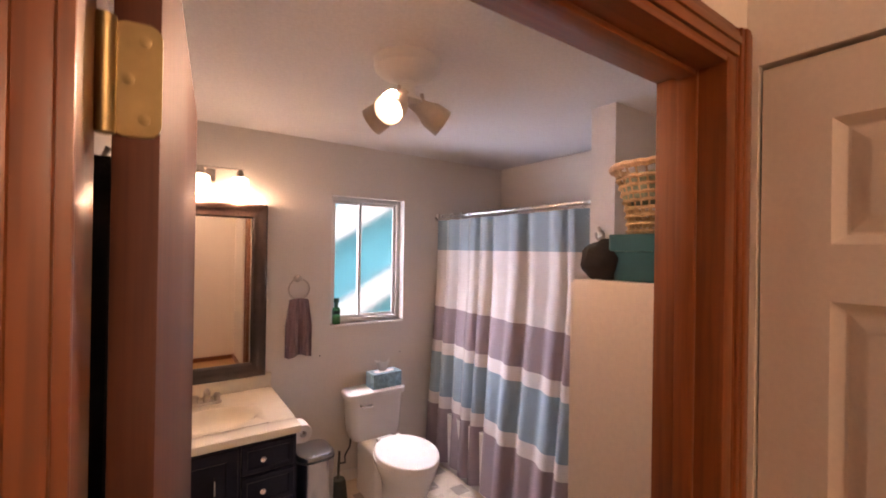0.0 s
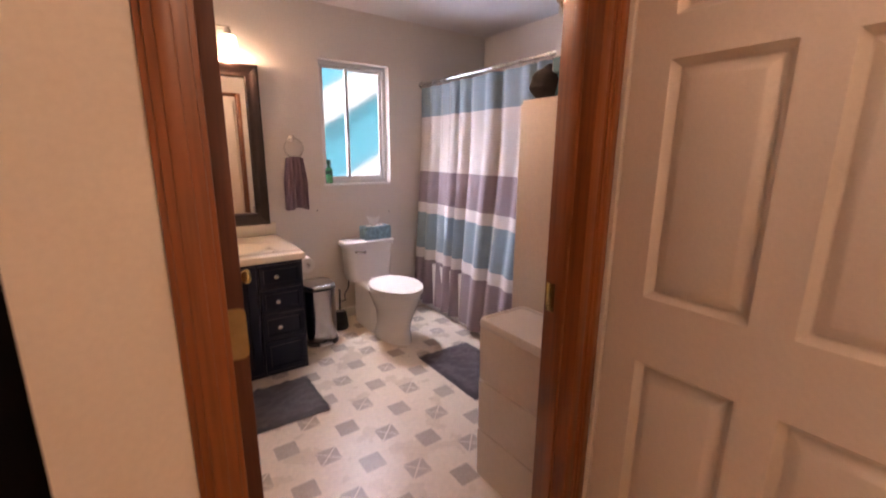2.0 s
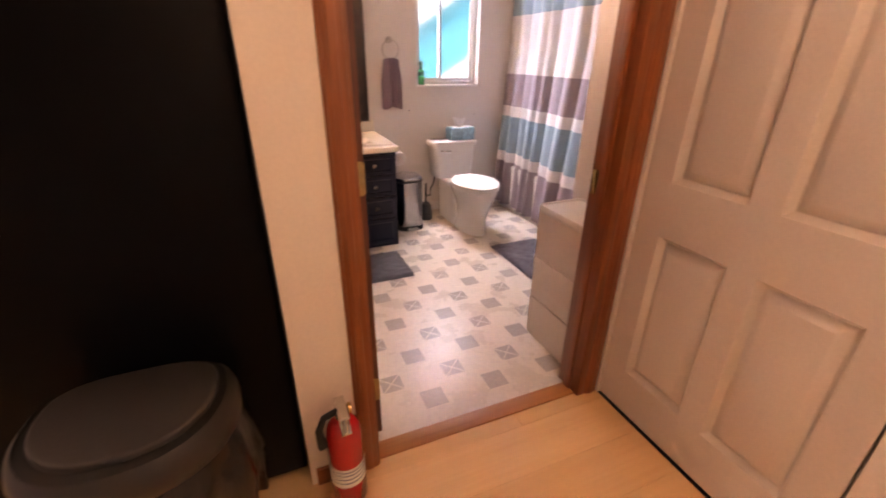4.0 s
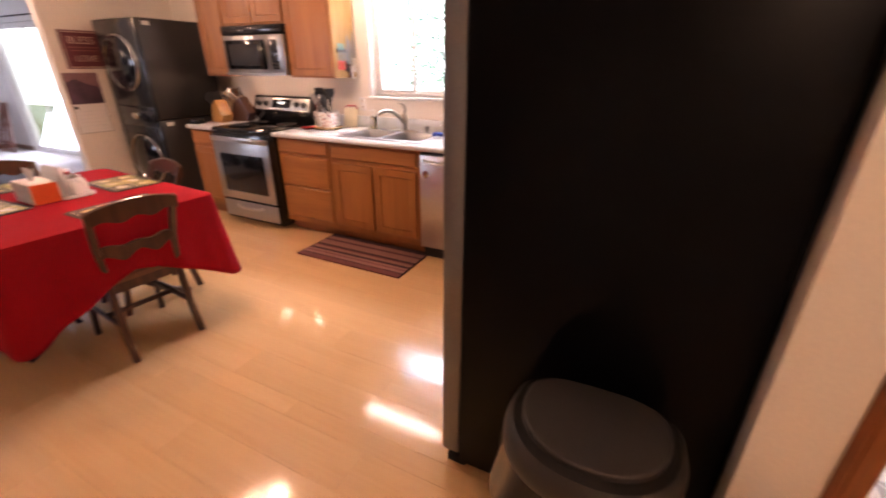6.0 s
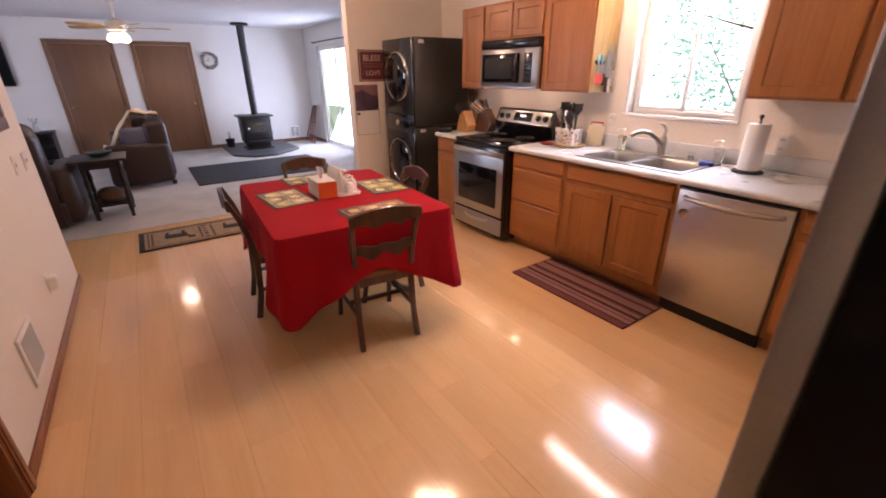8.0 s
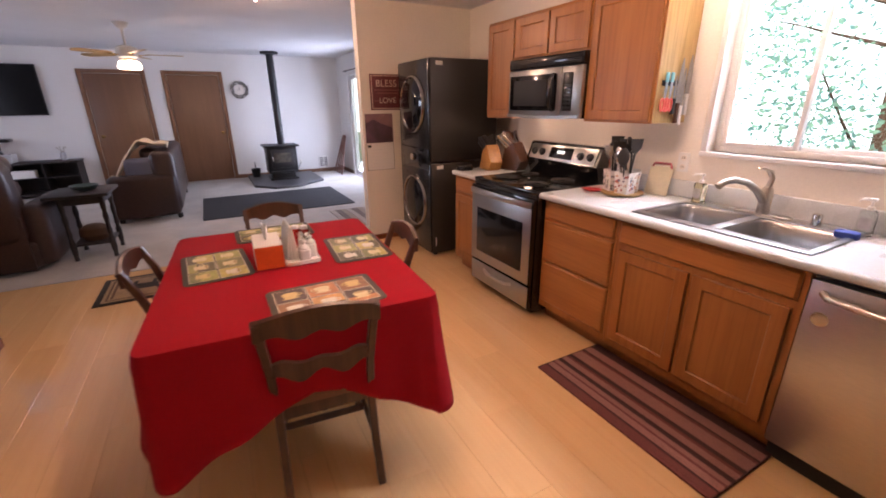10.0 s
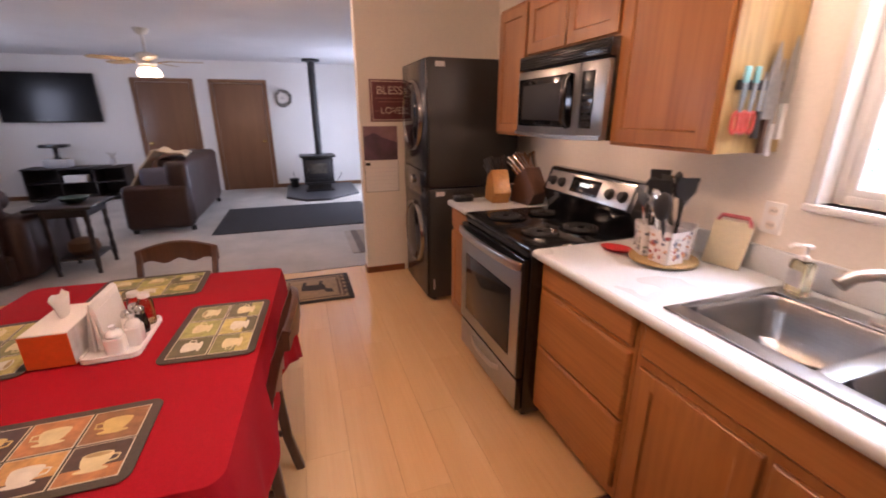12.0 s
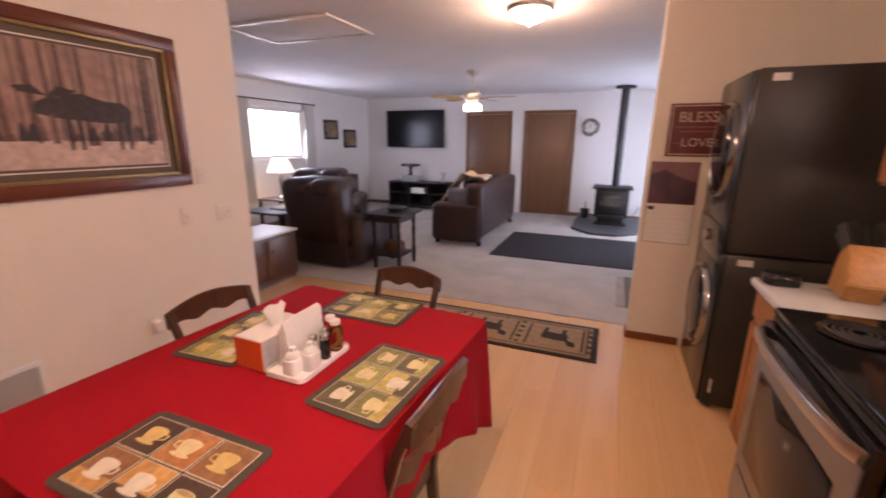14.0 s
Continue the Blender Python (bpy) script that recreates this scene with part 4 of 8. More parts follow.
MAT = Matrix.Diagonal((0.965, 0.935, 1, 1))
placemat("brown placemat printed with coffee cups", "brown", pose(-1.295, 1.068, TOP, 0, 0, 90) @ MAT, 0)
placemat("olive placemat printed with coffee cups", "green", pose(-1.808, 1.352, TOP, 0, 0, 175.8) @ MAT, 1)
placemat("olive placemat printed with coffee cups, partly under a box", "green", pose(-1.872, 0.702, TOP, 0, 0, 3.6) @ MAT, 2)
placemat("green and brown placemat at the table's end", "green", pose(-2.305, 1.015, TOP, 0, 0, -90) @ MAT, 3)

# chairs
seat_stuff = plain("chair_seat", (0.17, 0.075, 0.035), 0.6, var=0.18, grain=120, bump=0.3)


def chair(m, label, master=None):
    if master:
        c = copy_thing(master, m)
        return tagged(c, label)
    c = thing("dining_chair", label, "chair", m, group="chairs round the table")
    # front is +y; the back stands at y = -0.2
    for sx in (-1, 1):
        part("front_leg", bar([(sx * 0.185, 0.185, 0.43), (sx * 0.188, 0.20, 0.30), (sx * 0.19, 0.195, 0.15), (sx * 0.195, 0.225, 0.0)], [0.04, 0.034, 0.03, 0.03], [0.045, 0.036, 0.03, 0.03]), chair_wood, c)
        part("back_post", bar([(sx * 0.195, -0.245, 0.0), (sx * 0.19, -0.210, 0.18), (sx * 0.185, -0.195, 0.42), (sx * 0.19, -0.215, 0.58), (sx * 0.20, -0.258, 0.73), (sx * 0.205, -0.304, 0.842)], [0.032, 0.032, 0.034, 0.03, 0.03, 0.032], [0.036, 0.036, 0.04, 0.032, 0.03, 0.026]), chair_wood, c)
    b = bmesh.new()
    rings = []
    for i in range(17):
        u = -1 + i / 8
        x = 0.222 * u
        y = -0.296 - 0.022 * (1 - u * u)
        low = 0.776 + 0.012 * math.cos(u * 9.0) * (1 - 0.3 * abs(u)) + 0.006
        top = 0.868 + 0.012 * math.cos(u * 2.6) - 0.012 * abs(u) ** 3
        rings.append([Vector((x, y - 0.010, low)), Vector((x, y + 0.010, low)), Vector((x, y + 0.006, (low + top) / 2)), Vector((x, y + 0.008, top - 0.006)), Vector((x, y - 0.002, top)), Vector((x, y - 0.014, top - 0.006))])
    ring_loft(b, rings)
    bmesh.ops.recalc_face_normals(b, faces=b.faces)
    part("top_rail", b, chair_wood, c)
    b = bmesh.new()
    rings = []
    for i in range(17):
        u = -1 + i / 8
        x = 0.190 * u
        y = -0.228 - 0.012 * (1 - u * u)
        mid = 0.612 + 0.012 * math.cos(u * 7.5)
        h = 0.030 - 0.008 * math.cos(u * 6.3)
        rings.append([Vector((x, y - 0.009, mid - h)), Vector((x, y + 0.009, mid - h)), Vector((x, y + 0.009, mid + h)), Vector((x, y - 0.009, mid + h))])
    ring_loft(b, rings)
    bmesh.ops.recalc_face_normals(b, faces=b.faces)
    part("splat", b, chair_wood, c)
    part("seat", prism([(x, y) for x, y in rrect(0.42, 0.40, 0.04, 5)], 0.435, 0.468, soft=0.014), seat_stuff, c, "padded brown seat")
    part("apron", boxes([(-0.185, 0.172, 0.385, 0.185, 0.190, 0.436), (-0.19, -0.19, 0.385, -0.172, 0.18, 0.436), (0.172, -0.19, 0.385, 0.19, 0.18, 0.436), (-0.172, -0.20, 0.385, 0.172, -0.184, 0.436)], 0.003), chair_wood, c)
    for sx in (-1, 1):
        part("stretcher", bar([(sx * 0.188, -0.215, 0.20), (sx * 0.19, 0.195, 0.20)], 0.018, 0.026), chair_wood, c)
    part("stretcher", bar([(-0.188, -0.01, 0.20), (0.188, -0.01, 0.20)], 0.018, 0.026, side=(0, 1, 0)), chair_wood, c)
    return c


NARROW = Matrix.Diagonal((0.9, 1, 1, 1))
ch = chair(pose(-1.312, 1.012, 0, 0, 0, 84) @ NARROW, "dark wooden dining chair at the table's end")
chair(pose(-1.985, 0.665, 0, 0, 0, -5) @ Matrix.Diagonal((1, 1, 0.965, 1)), "dark wooden dining chair pushed under the red cloth", ch)
chair(pose(-1.744, 1.29, 0, 0, 0, 176.7) @ NARROW, "dark wooden dining chair on the kitchen side", ch)
chair(pose(-2.295, 1.045, 0, 0, 0, -92) @ NARROW, "dark wooden dining chair at the living room end", ch)

# tissue box, napkin holder and shakers on the table
orange = plain("orange_card", (0.72, 0.11, 0.012), 0.55, var=0.06)
paper = plain("white_paper", (0.80, 0.78, 0.75), 0.8, var=0.04, grain=150)
pale_print = plain("pale_print", (0.56, 0.55, 0.56), 0.6, var=0.2, grain=18, patch=20, bump=0)
tb = thing("tissue_box", "white tissue carton with orange ends on the table", "tissue box", pose(-1.80, 0.925, TOP + 0.003, 0, 0, -2))
part("carton", boxes([(-0.115, -0.06, 0, 0.105, 0.06, 0.105)], 0.002), pale_print, tb)
part("end_panel", boxes([(0.1055, -0.0595, 0.001, 0.1085, 0.0595, 0.104)]), orange, tb, "bright orange end panel")
part("top_panel", boxes([(-0.114, -0.059, 0.1055, 0.104, 0.059, 0.1075)]), paper, tb)


def tissue(parent, x, y, z, s, mat, seed):
    bm = bmesh.new()
    rings = []
    for j in range(7):
        u = j / 6
        ring = []
        for i in range(22):
            a = 2 * math.pi * i / 22
            n = noise.noise((math.cos(a) * 1.6 + seed, math.sin(a) * 1.6, u * 1.5))
            rad = s * (0.45 + 0.55 * u) * (1 + 0.55 * n * u)
            ring.append(Vector((x + rad * math.cos(a), y + 0.35 * rad * math.sin(a) * (1 - 0.4 * u), z + s * 1.25 * u * (1 + 0.5 * n * u))))
        rings.append(ring)
    ring_loft(bm, rings, caps=False)
    part("tissue", bm, mat, parent, "crumpled white tissue")


tissue(tb, -0.02, 0.0, 0.106, 0.050, paper, 2.0)
nh = thing("napkin_caddy", "white ceramic caddy with napkins and shakers", "caddy", pose(-1.815, 1.065, TOP + 0.002, 0, 0, 0))
tray = part("tray", prism(rrect(0.27, 0.16, 0.025), 0, 0.010, soft=0.004), porcelain, nh)
part("tray_rim", tube([(x, y, 0.013) for x, y in rrect(0.262, 0.152, 0.022)] + [(rrect(0.262, 0.152, 0.022)[0][0], rrect(0.262, 0.152, 0.022)[0][1], 0.013)], 0.0045, 6), porcelain, tray)
# leaning bundle of napkins
for i in range(11):
    b = box(-0.115, -0.0022, 0.0, 0.075 - 0.006 * (i % 3), 0.0022, 0.128 + 0.007 * ((i * 7) % 5), 0.001)
    bmesh.ops.rotate(b, cent=(0, 0, 0), matrix=Matrix.Rotation(radians(-9 + 1.5 * i), 3, "X"), verts=b.verts)
    bmesh.ops.translate(b, vec=(0.004 * ((i * 5) % 4), -0.066 + 0.0052 * i, 0.0125), verts=b.verts)
    part("napkin", b, paper, nh, "", False)
# lidded ceramic canisters
for x, y, w, h in ((0.090, 0.012, 0.062, 0.062), (0.052, 0.052, 0.056, 0.072)):
    can = part("canister", prism([(x + p[0], y + p[1]) for p in rrect(w, w * 0.84, 0.014, 5)], 0.0105, h, soft=0.006), porcelain, nh, "small white ceramic canister")
    part("lid", lathe([(w * 0.46, h), (w * 0.47, h + 0.006), (w * 0.36, h + 0.016), (0.009, h + 0.021), (0.008, h + 0.028), (0.011, h + 0.034), (0.003, h + 0.038)], 20, at=(x, y, 0), sy=0.84), porcelain, can)
for x, y, k in ((0.004, 0.022, white_plastic), (-0.020, 0.052, black_gloss), (-0.052, 0.026, chrome)):
    sh = part("shaker", lathe([(0.018, 0.012), (0.020, 0.03), (0.016, 0.075), (0.014, 0.082)], 16, at=(x, y, 0)), k, nh, "")
    part("shaker_cap", lathe([(0.015, 0.082), (0.016, 0.095), (0.010, 0.104), (0.002, 0.106)], 16, at=(x, y, 0)), chrome, sh, "metal shaker cap")
amber = clear("amber_glass", (0.80, 0.58, 0.30), 0.08)
for x, y in ((-0.085, 0.050), (-0.108, 0.012)):
    jar = part("jar", lathe([(0.022, 0.012), (0.024, 0.02), (0.024, 0.095), (0.016, 0.11)], 16, at=(x, y, 0)), amber, nh, "amber glass jar")
    part("lid", lathe([(0.018, 0.11), (0.018, 0.125), (0.004, 0.127)], 16, at=(x, y, 0)), white_plastic, jar, "white lid")

# ---- kitchen clutter ----
red_plastic = plain("red_plastic", (0.50, 0.02, 0.02), 0.35, var=0.05)
kb_wood = wood("knife_block_wood", (0.42, 0.19, 0.04), (0.55, 0.27, 0.07), 2, 0.4)
kb_dark = wood("dark_block_wood", (0.07, 0.028, 0.015), (0.12, 0.05, 0.026), 2, 0.4)


def knife_block(label, m, mat, handle, n, seed, spread=0.08, lean=(-0.74, 0.67)):
    k = thing("knife_block", label, "knife block", m)
    prof = [(-0.11, 0.0), (0.06, 0.0), (0.10, 0.07), (0.015, 0.205), (-0.065, 0.150)]
    bm = bmesh.new()
    ring_loft(bm, [[Vector((x, y, z)) for x, z in prof] for y in (-0.055, 0.055)])
    bmesh.ops.recalc_face_normals(bm, faces=bm.faces)
    bmesh.ops.bevel(bm, geom=list(bm.edges), offset=0.004, segments=2, affect="EDGES")
    part("block", bm, mat, k)
    r = random.Random(seed)
    for i in range(n):
        f = i / max(1, n - 1)
        row, col = i % 3, i // 3
        p = Vector((0.0 - 0.026 * row, -0.038 + 0.076 * col / max(1, (n - 1) // 3), 0.190 - 0.018 * row))
        ln = r.uniform(0.10, 0.135)
        d = (Vector((lean[0], 0, lean[1])) + Vector((r.uniform(-0.16, 0.16), r.uniform(-0.05, 0.05) + (p.y / 0.04) * spread, r.uniform(-0.05, 0.05)))).normalized()
        h = part("knife_handle", bar([p, p + d * 0.03, p + d * ln * 0.7, p + d * ln], [0.020, 0.017, 0.019, 0.021], [0.024, 0.020, 0.021, 0.026], side=(0, 1, 0)), handle, k)
        for s in (0.3, 0.6):
            part("rivet", lathe([(0.003, -0.0105), (0.003, 0.0105)], 8, m=Matrix.Translation(p + d * ln * s) @ Matrix.Rotation(radians(90), 4, "X")), chrome, h)
    return k


knife_block("light wooden knife block with black knives", pose(-2.83, 2.91, 0.912, 0, 0, -8) @ Matrix.Scale(1.05, 4), kb_wood, black_matte, 12, 1, 0.18)
knife_block("dark wooden knife block with steel knives", pose(-2.71, 3.08, 0.912, 0, 0, 10) @ Matrix.Scale(1.15, 4), kb_dark, chrome, 15, 3, 0.26)
ck = thing("blender_base", "small dark appliance in the worktop corner", "appliance", pose(-2.93, 2.70, 0.912))
part("body", prism(rrect(0.11, 0.13, 0.03), 0, 0.05, soft=0.02), black_gloss, ck)
dkb = thing("picture_card", "small dark framed recipe picture against the wall", "picture", pose(-2.62, 3.24, 0.912, -10, 0, 0))
part("picture_frame", boxes([(-0.09, -0.008, 0.16, 0.09, 0.004, 0.31)], 0.003), black_matte, dkb)
part("picture", boxes([(-0.075, -0.010, 0.175, 0.075, -0.007, 0.295)]), plain("recipe_print", (0.30, 0.14, 0.12), 0.5, var=0.5, grain=25), dkb)
part("stand", boxes([(-0.02, -0.002, 0.0, 0.02, 0.006, 0.17)]), black_matte, dkb)

# turntable with utensil crocks
flower = plain("flower_crock", (0.72, 0.68, 0.64), 0.3, var=0.05, grain=20, bump=0.02)
spots = [plain("glaze_" + n, c, 0.3, var=0.1) for n, c in (("red", (0.36, 0.06, 0.05)), ("slate", (0.16, 0.16, 0.20)), ("peach", (0.55, 0.28, 0.14)), ("sage", (0.20, 0.22, 0.14)), ("grey", (0.30, 0.28, 0.29)))]
ub = thing("utensil_caddy", "round wooden turntable with flowered utensil crocks", "utensil holder", pose(-1.53, 3.01, 0.912))
part("turntable", lathe([(0.10, 0), (0.105, 0.006), (0.125, 0.008), (0.128, 0.014), (0.125, 0.020), (0.004, 0.020)], 36), plain("straw", (0.42, 0.28, 0.12), 0.7, var=0.2, grain=90, bump=0.4), ub, "woven straw turntable")
rr = random.Random(9)
for i, ang in enumerate((200, 320, 80)):
    cx, cy = 0.062 * math.cos(radians(ang)), 0.062 * math.sin(radians(ang))
    b = bmesh.new()
    turn = radians(ang + 45)
    ring_loft(b, [[Vector((cx + f * (x * math.cos(turn) - y * math.sin(turn)), cy + f * (x * math.sin(turn) + y * math.cos(turn)), z)) for x, y in rrect(0.09, 0.09, 0.010, 4)] for f, z in ((0.98, 0.0205), (1.0, 0.026), (1.06, 0.09), (1.16, 0.148), (1.10, 0.146), (0.98, 0.09), (0.9, 0.03))])
    bmesh.ops.recalc_face_normals(b, faces=b.faces)
    cr = part("crock", b, flower, ub, "white square crock painted with flowers")
    for side in range(4):
        for j in range(24):
            v, z, rad = rr.uniform(-0.037, 0.037), rr.uniform(0.034, 0.134), rr.uniform(0.003, 0.012)
            a = turn + side * math.pi / 2
            off = 0.0462 + 0.045 * max(0.0, z - 0.03) * (0.4 if z < 0.09 else 0.75)
            mm = Matrix.Translation((cx + off * math.cos(a) - v * math.sin(a), cy + off * math.sin(a) + v * math.cos(a), z)) @ Matrix.Rotation(a, 4, "Z") @ Matrix.Rotation(radians(84), 4, "Y")
            part("flower", lathe([(rad, 0.0), (rad * 0.7, 0.0016)], 7, m=mm, sy=rr.uniform(0.6, 1.3)), rr.choice(spots[:3] if i == 1 else spots[1:]), cr, "", False)
    for j in range(5):
        a, tilt_ = rr.uniform(0, 6.28), rr.uniform(0.02, 0.05)
        p0 = Vector((cx + 0.02 * math.cos(a), cy + 0.02 * math.sin(a), 0.05))
        p1 = Vector((cx + (0.03 + tilt_) * math.cos(a), cy + (0.03 + tilt_) * math.sin(a), rr.uniform(0.21, 0.265)))
        k = rr.choice((black_matte, black_matte, chrome))
        ut = part("utensil", tube([p0, p1], 0.0055, 6), k, ub, "cooking utensil handle")
        d = (p1 - p0).normalized()
        kind = rr.random()
        if kind < 0.4:
            hd_ = bmesh.new()
            bmesh.ops.create_uvsphere(hd_, u_segments=12, v_segments=8, radius=1, matrix=Matrix.Translation(p1 + d * 0.035) @ Matrix.Rotation(a, 4, "Z") @ Matrix.Diagonal((0.012, 0.034, 0.052, 1)))
        elif kind < 0.75:
            hd_ = bar([p1, p1 + d * 0.03, p1 + d * 0.085], [0.018, 0.070, 0.076], [0.006, 0.003, 0.002], side=(-math.sin(a), math.cos(a), 0))
        else:
            hd_ = bmesh.new()
            for q in (-0.02, -0.007, 0.007, 0.02):
                s = Vector((-math.sin(a), math.cos(a), 0)) * q
                tube([p1 + s * 0.5, p1 + d * 0.03 + s, p1 + d * 0.08 + s], 0.0035, 5, hd_)
        part("utensil_head", hd_, k, ut)
cb = thing("cutting_board", "cream cutting board leaning on the backsplash", "cutting board", pose(-1.415, 3.175, 0.912, -16, 0, 12) @ Matrix.Scale(0.82, 4))
part("board", boxes([(-0.085, -0.006, 0, 0.085, 0.006, 0.215)], 0.005), plain("board_cream", (0.62, 0.55, 0.38), 0.5, var=0.05), cb)
part("grip", tube([(-0.07, 0, 0.21), (-0.06, 0, 0.238), (0.055, 0, 0.238), (0.075, 0, 0.20)], 0.010, 8), plain("pink_rubber", (0.45, 0.10, 0.12), 0.5), cb, "rose rubber edge")
sr = thing("spoon_rest", "red plastic spoon rest on the worktop", "spoon rest", pose(-1.70, 2.93, 0.912, 0, 0, 20))
part("dish", lathe([(0.03, 0), (0.055, 0.004), (0.07, 0.014), (0.066, 0.014), (0.05, 0.007), (0.004, 0.005)], 24, sy=0.75), red_plastic, sr)
sp_ = clear("soap_liquid", (0.84, 0.76, 0.52), 0.12)


def pump_bottle(label, m, mat, h, w):
    s = thing("soap_bottle", label, "soap dispenser", m)
    part("bottle", prism(rrect(w, w * 0.62, w * 0.25), 0, h, soft=0.014), mat, s)
    part("label", boxes([(-w * 0.34, -w * 0.31 - 0.001, h * 0.25, w * 0.34, -w * 0.31 + 0.001, h * 0.72)]), pale_print, s, "pale printed label")
    p = part("pump", lathe([(0.013, h), (0.013, h + 0.014), (0.005, h + 0.018), (0.005, h + 0.038), (0.014, h + 0.040), (0.014, h + 0.050), (0.003, h + 0.052)], 14), white_plastic, s)
    part("nozzle", bar([(0, 0, h + 0.046), (-0.03, -0.02, h + 0.045), (-0.036, -0.024, h + 0.036)], 0.010, 0.008, side=(0, 0.5, 1)), white_plastic, p)
    return s


pump_bottle("amber hand soap pump bottle by the sink", pose(-1.13, 3.155, 0.919, 0, 0, -15), sp_, 0.112, 0.072)
pump_bottle("clear dish soap pump bottle on the worktop", pose(-0.42, 3.17, 0.912), clear("clear_soap", (0.85, 0.88, 0.85), 0.08), 0.11, 0.06)
scr = thing("scrubber", "small blue scrubbing sponge by the sink", "sponge", pose(-0.44, 3.07, 0.912))
part("pad", prism(rrect(0.08, 0.055, 0.015), 0, 0.028, soft=0.008), plain("blue_sponge", (0.03, 0.06, 0.25), 0.9, grain=200, bump=0.8), scr)
tp = thing("paper_towel", "white paper towel roll on a dark stand", "paper towel", pose(-0.20, 3.08, 0.912))
part("base", lathe([(0.085, 0), (0.085, 0.010), (0.07, 0.014), (0.004, 0.014)], 28), black_matte, tp)
part("roll", lathe([(0.058, 0.016), (0.060, 0.02), (0.060, 0.285), (0.058, 0.289), (0.02, 0.289), (0.02, 0.27)], 32), paper, tp)
part("rod", lathe([(0.006, 0.014), (0.006, 0.32), (0.012, 0.326), (0.012, 0.338), (0.003, 0.343)], 12), black_matte, tp)

# knives and scissors on the cabinet side
ms = thing("magnetic_strip", "row of knives and red scissors on a magnetic strip", "knife rack", pose(-1.363, 0, 0))
blade_steel = plain("blade_steel", (0.34, 0.34, 0.33), 0.42, 0.85, var=0.12, grain=60)
coral = plain("coral_plastic", (0.62, 0.10, 0.07), 0.4, var=0.05)
aqua = plain("aqua_plastic", (0.16, 0.42, 0.42), 0.4, var=0.05)
part("strip", boxes([(0, 3.005, 1.545, 0.012, 3.25, 1.575)], 0.002), black_matte, ms)
for y in (3.025, 3.068):
    sc_ = part("scissors", bar([(0.016, y, 1.60), (0.016, y + 0.003, 1.53), (0.016, y - 0.002, 1.475)], [0.010, 0.024, 0.014], 0.004, side=(0, 1, 0)), blade_steel, ms, "scissors with coral handles")
    part("guard", boxes([(0.013, y - 0.013, 1.565, 0.021, y + 0.013, 1.615)], 0.004), aqua, sc_, "aqua blade guard")
    for q in (-0.014, 0.014):
        part("scissor_handle", tube([(0.016, y + q + 0.013 * math.cos(a), 1.445 + 0.034 * math.sin(a)) for a in [k * 0.5236 for k in range(13)]], 0.0055, 6), coral, sc_, "coral plastic finger loop")
for y, top, ln, w, hl, hm_ in ((3.110, 1.600, 0.120, 0.022, 0.085, black_matte), (3.150, 1.690, 0.235, 0.050, 0.110, kb_dark), (3.182, 1.640, 0.200, 0.026, 0.105, white_plastic), (3.222, 1.710, 0.205, 0.046, 0.115, white_plastic)):
    kn = part("knife_blade", bar([(0.014, y, top), (0.014, y, top - ln * 0.25), (0.014, y, top - ln * 0.6), (0.014, y, top - ln)], [0.006, w * 0.7, w, w * 0.9], 0.0025, side=(0, 1, 0)), blade_steel, ms, "grey steel knife blade")
    part("knife_handle", bar([(0.014, y, top - ln), (0.014, y, top - ln - hl * 0.5), (0.014, y + 0.004, top - ln - hl)], [0.024, 0.021, 0.027], 0.018, side=(0, 1, 0)), hm_, kn)


def outlet(label, m, gangs=1, switch=False):
    o = thing("outlet" if not switch else "light_switch", label, "switch" if switch else "outlet", m)
    part("plate", prism(rrect(0.07 * gangs, 0.115, 0.006), 0, 0.005, soft=0.003), cream_plastic if switch else white_plastic, o)
    for g in range(gangs):
        x = 0.046 * (g - (gangs - 1) / 2)
        if switch:
            part("toggle", boxes([(x - 0.005, -0.012, 0.004, x + 0.005, 0.012, 0.012)], 0.002), cream_plastic, o)
        else:
            for y in (-0.026, 0.026):
                r = part("receptacle", prism([(x + p[0], y + p[1]) for p in rrect(0.034, 0.030, 0.012)], 0.004, 0.0065), cream_plastic, o)
                part("slot", boxes([(x - 0.008, y - 0.004, 0.006, x - 0.005, y + 0.006, 0.0072), (x + 0.005, y - 0.004, 0.006, x + 0.008, y + 0.006, 0.0072)]), black_matte, r)
    return o


outlet("white double outlet above the worktop", pose(-1.325, 3.27, 1.115, 90, 0, 0))
outlet("white wall outlet beside the paper towel", pose(-0.120, 3.27, 1.072, 90, 0, 0))
SW = lambda x, z: pose(x, -0.635, z, 90, 0, 180)
ow = outlet("white wall outlet with a plug-in freshener", SW(-2.36, 0.35))
part("plug_in", prism(rrect(0.055, 0.085, 0.02), 0.006, 0.05, soft=0.015), white_plastic, ow, "white plug-in air freshener")
outlet("cream light switch beside the framed picture", SW(-2.83, 1.262), 1, True)
outlet("cream light switch on the dining wall", SW(-2.683, 1.005), 1, True)
outlet("cream double light switch by the wall's end", SW(-2.985, 0.988), 2, True)

ls = outlet("white wall outlet with a black cord behind the stove", pose(-9.70, 2.506, 0.256, 90, 0, 90))
part("cord", tube([(0, 0.02, 0.012), (0.01, 0.0, 0.05), (-0.06, -0.10, 0.06), (-0.16, -0.22, 0.05), (-0.20, -0.30, 0.04)], 0.006, 6), black_matte, ls, "black power cord")

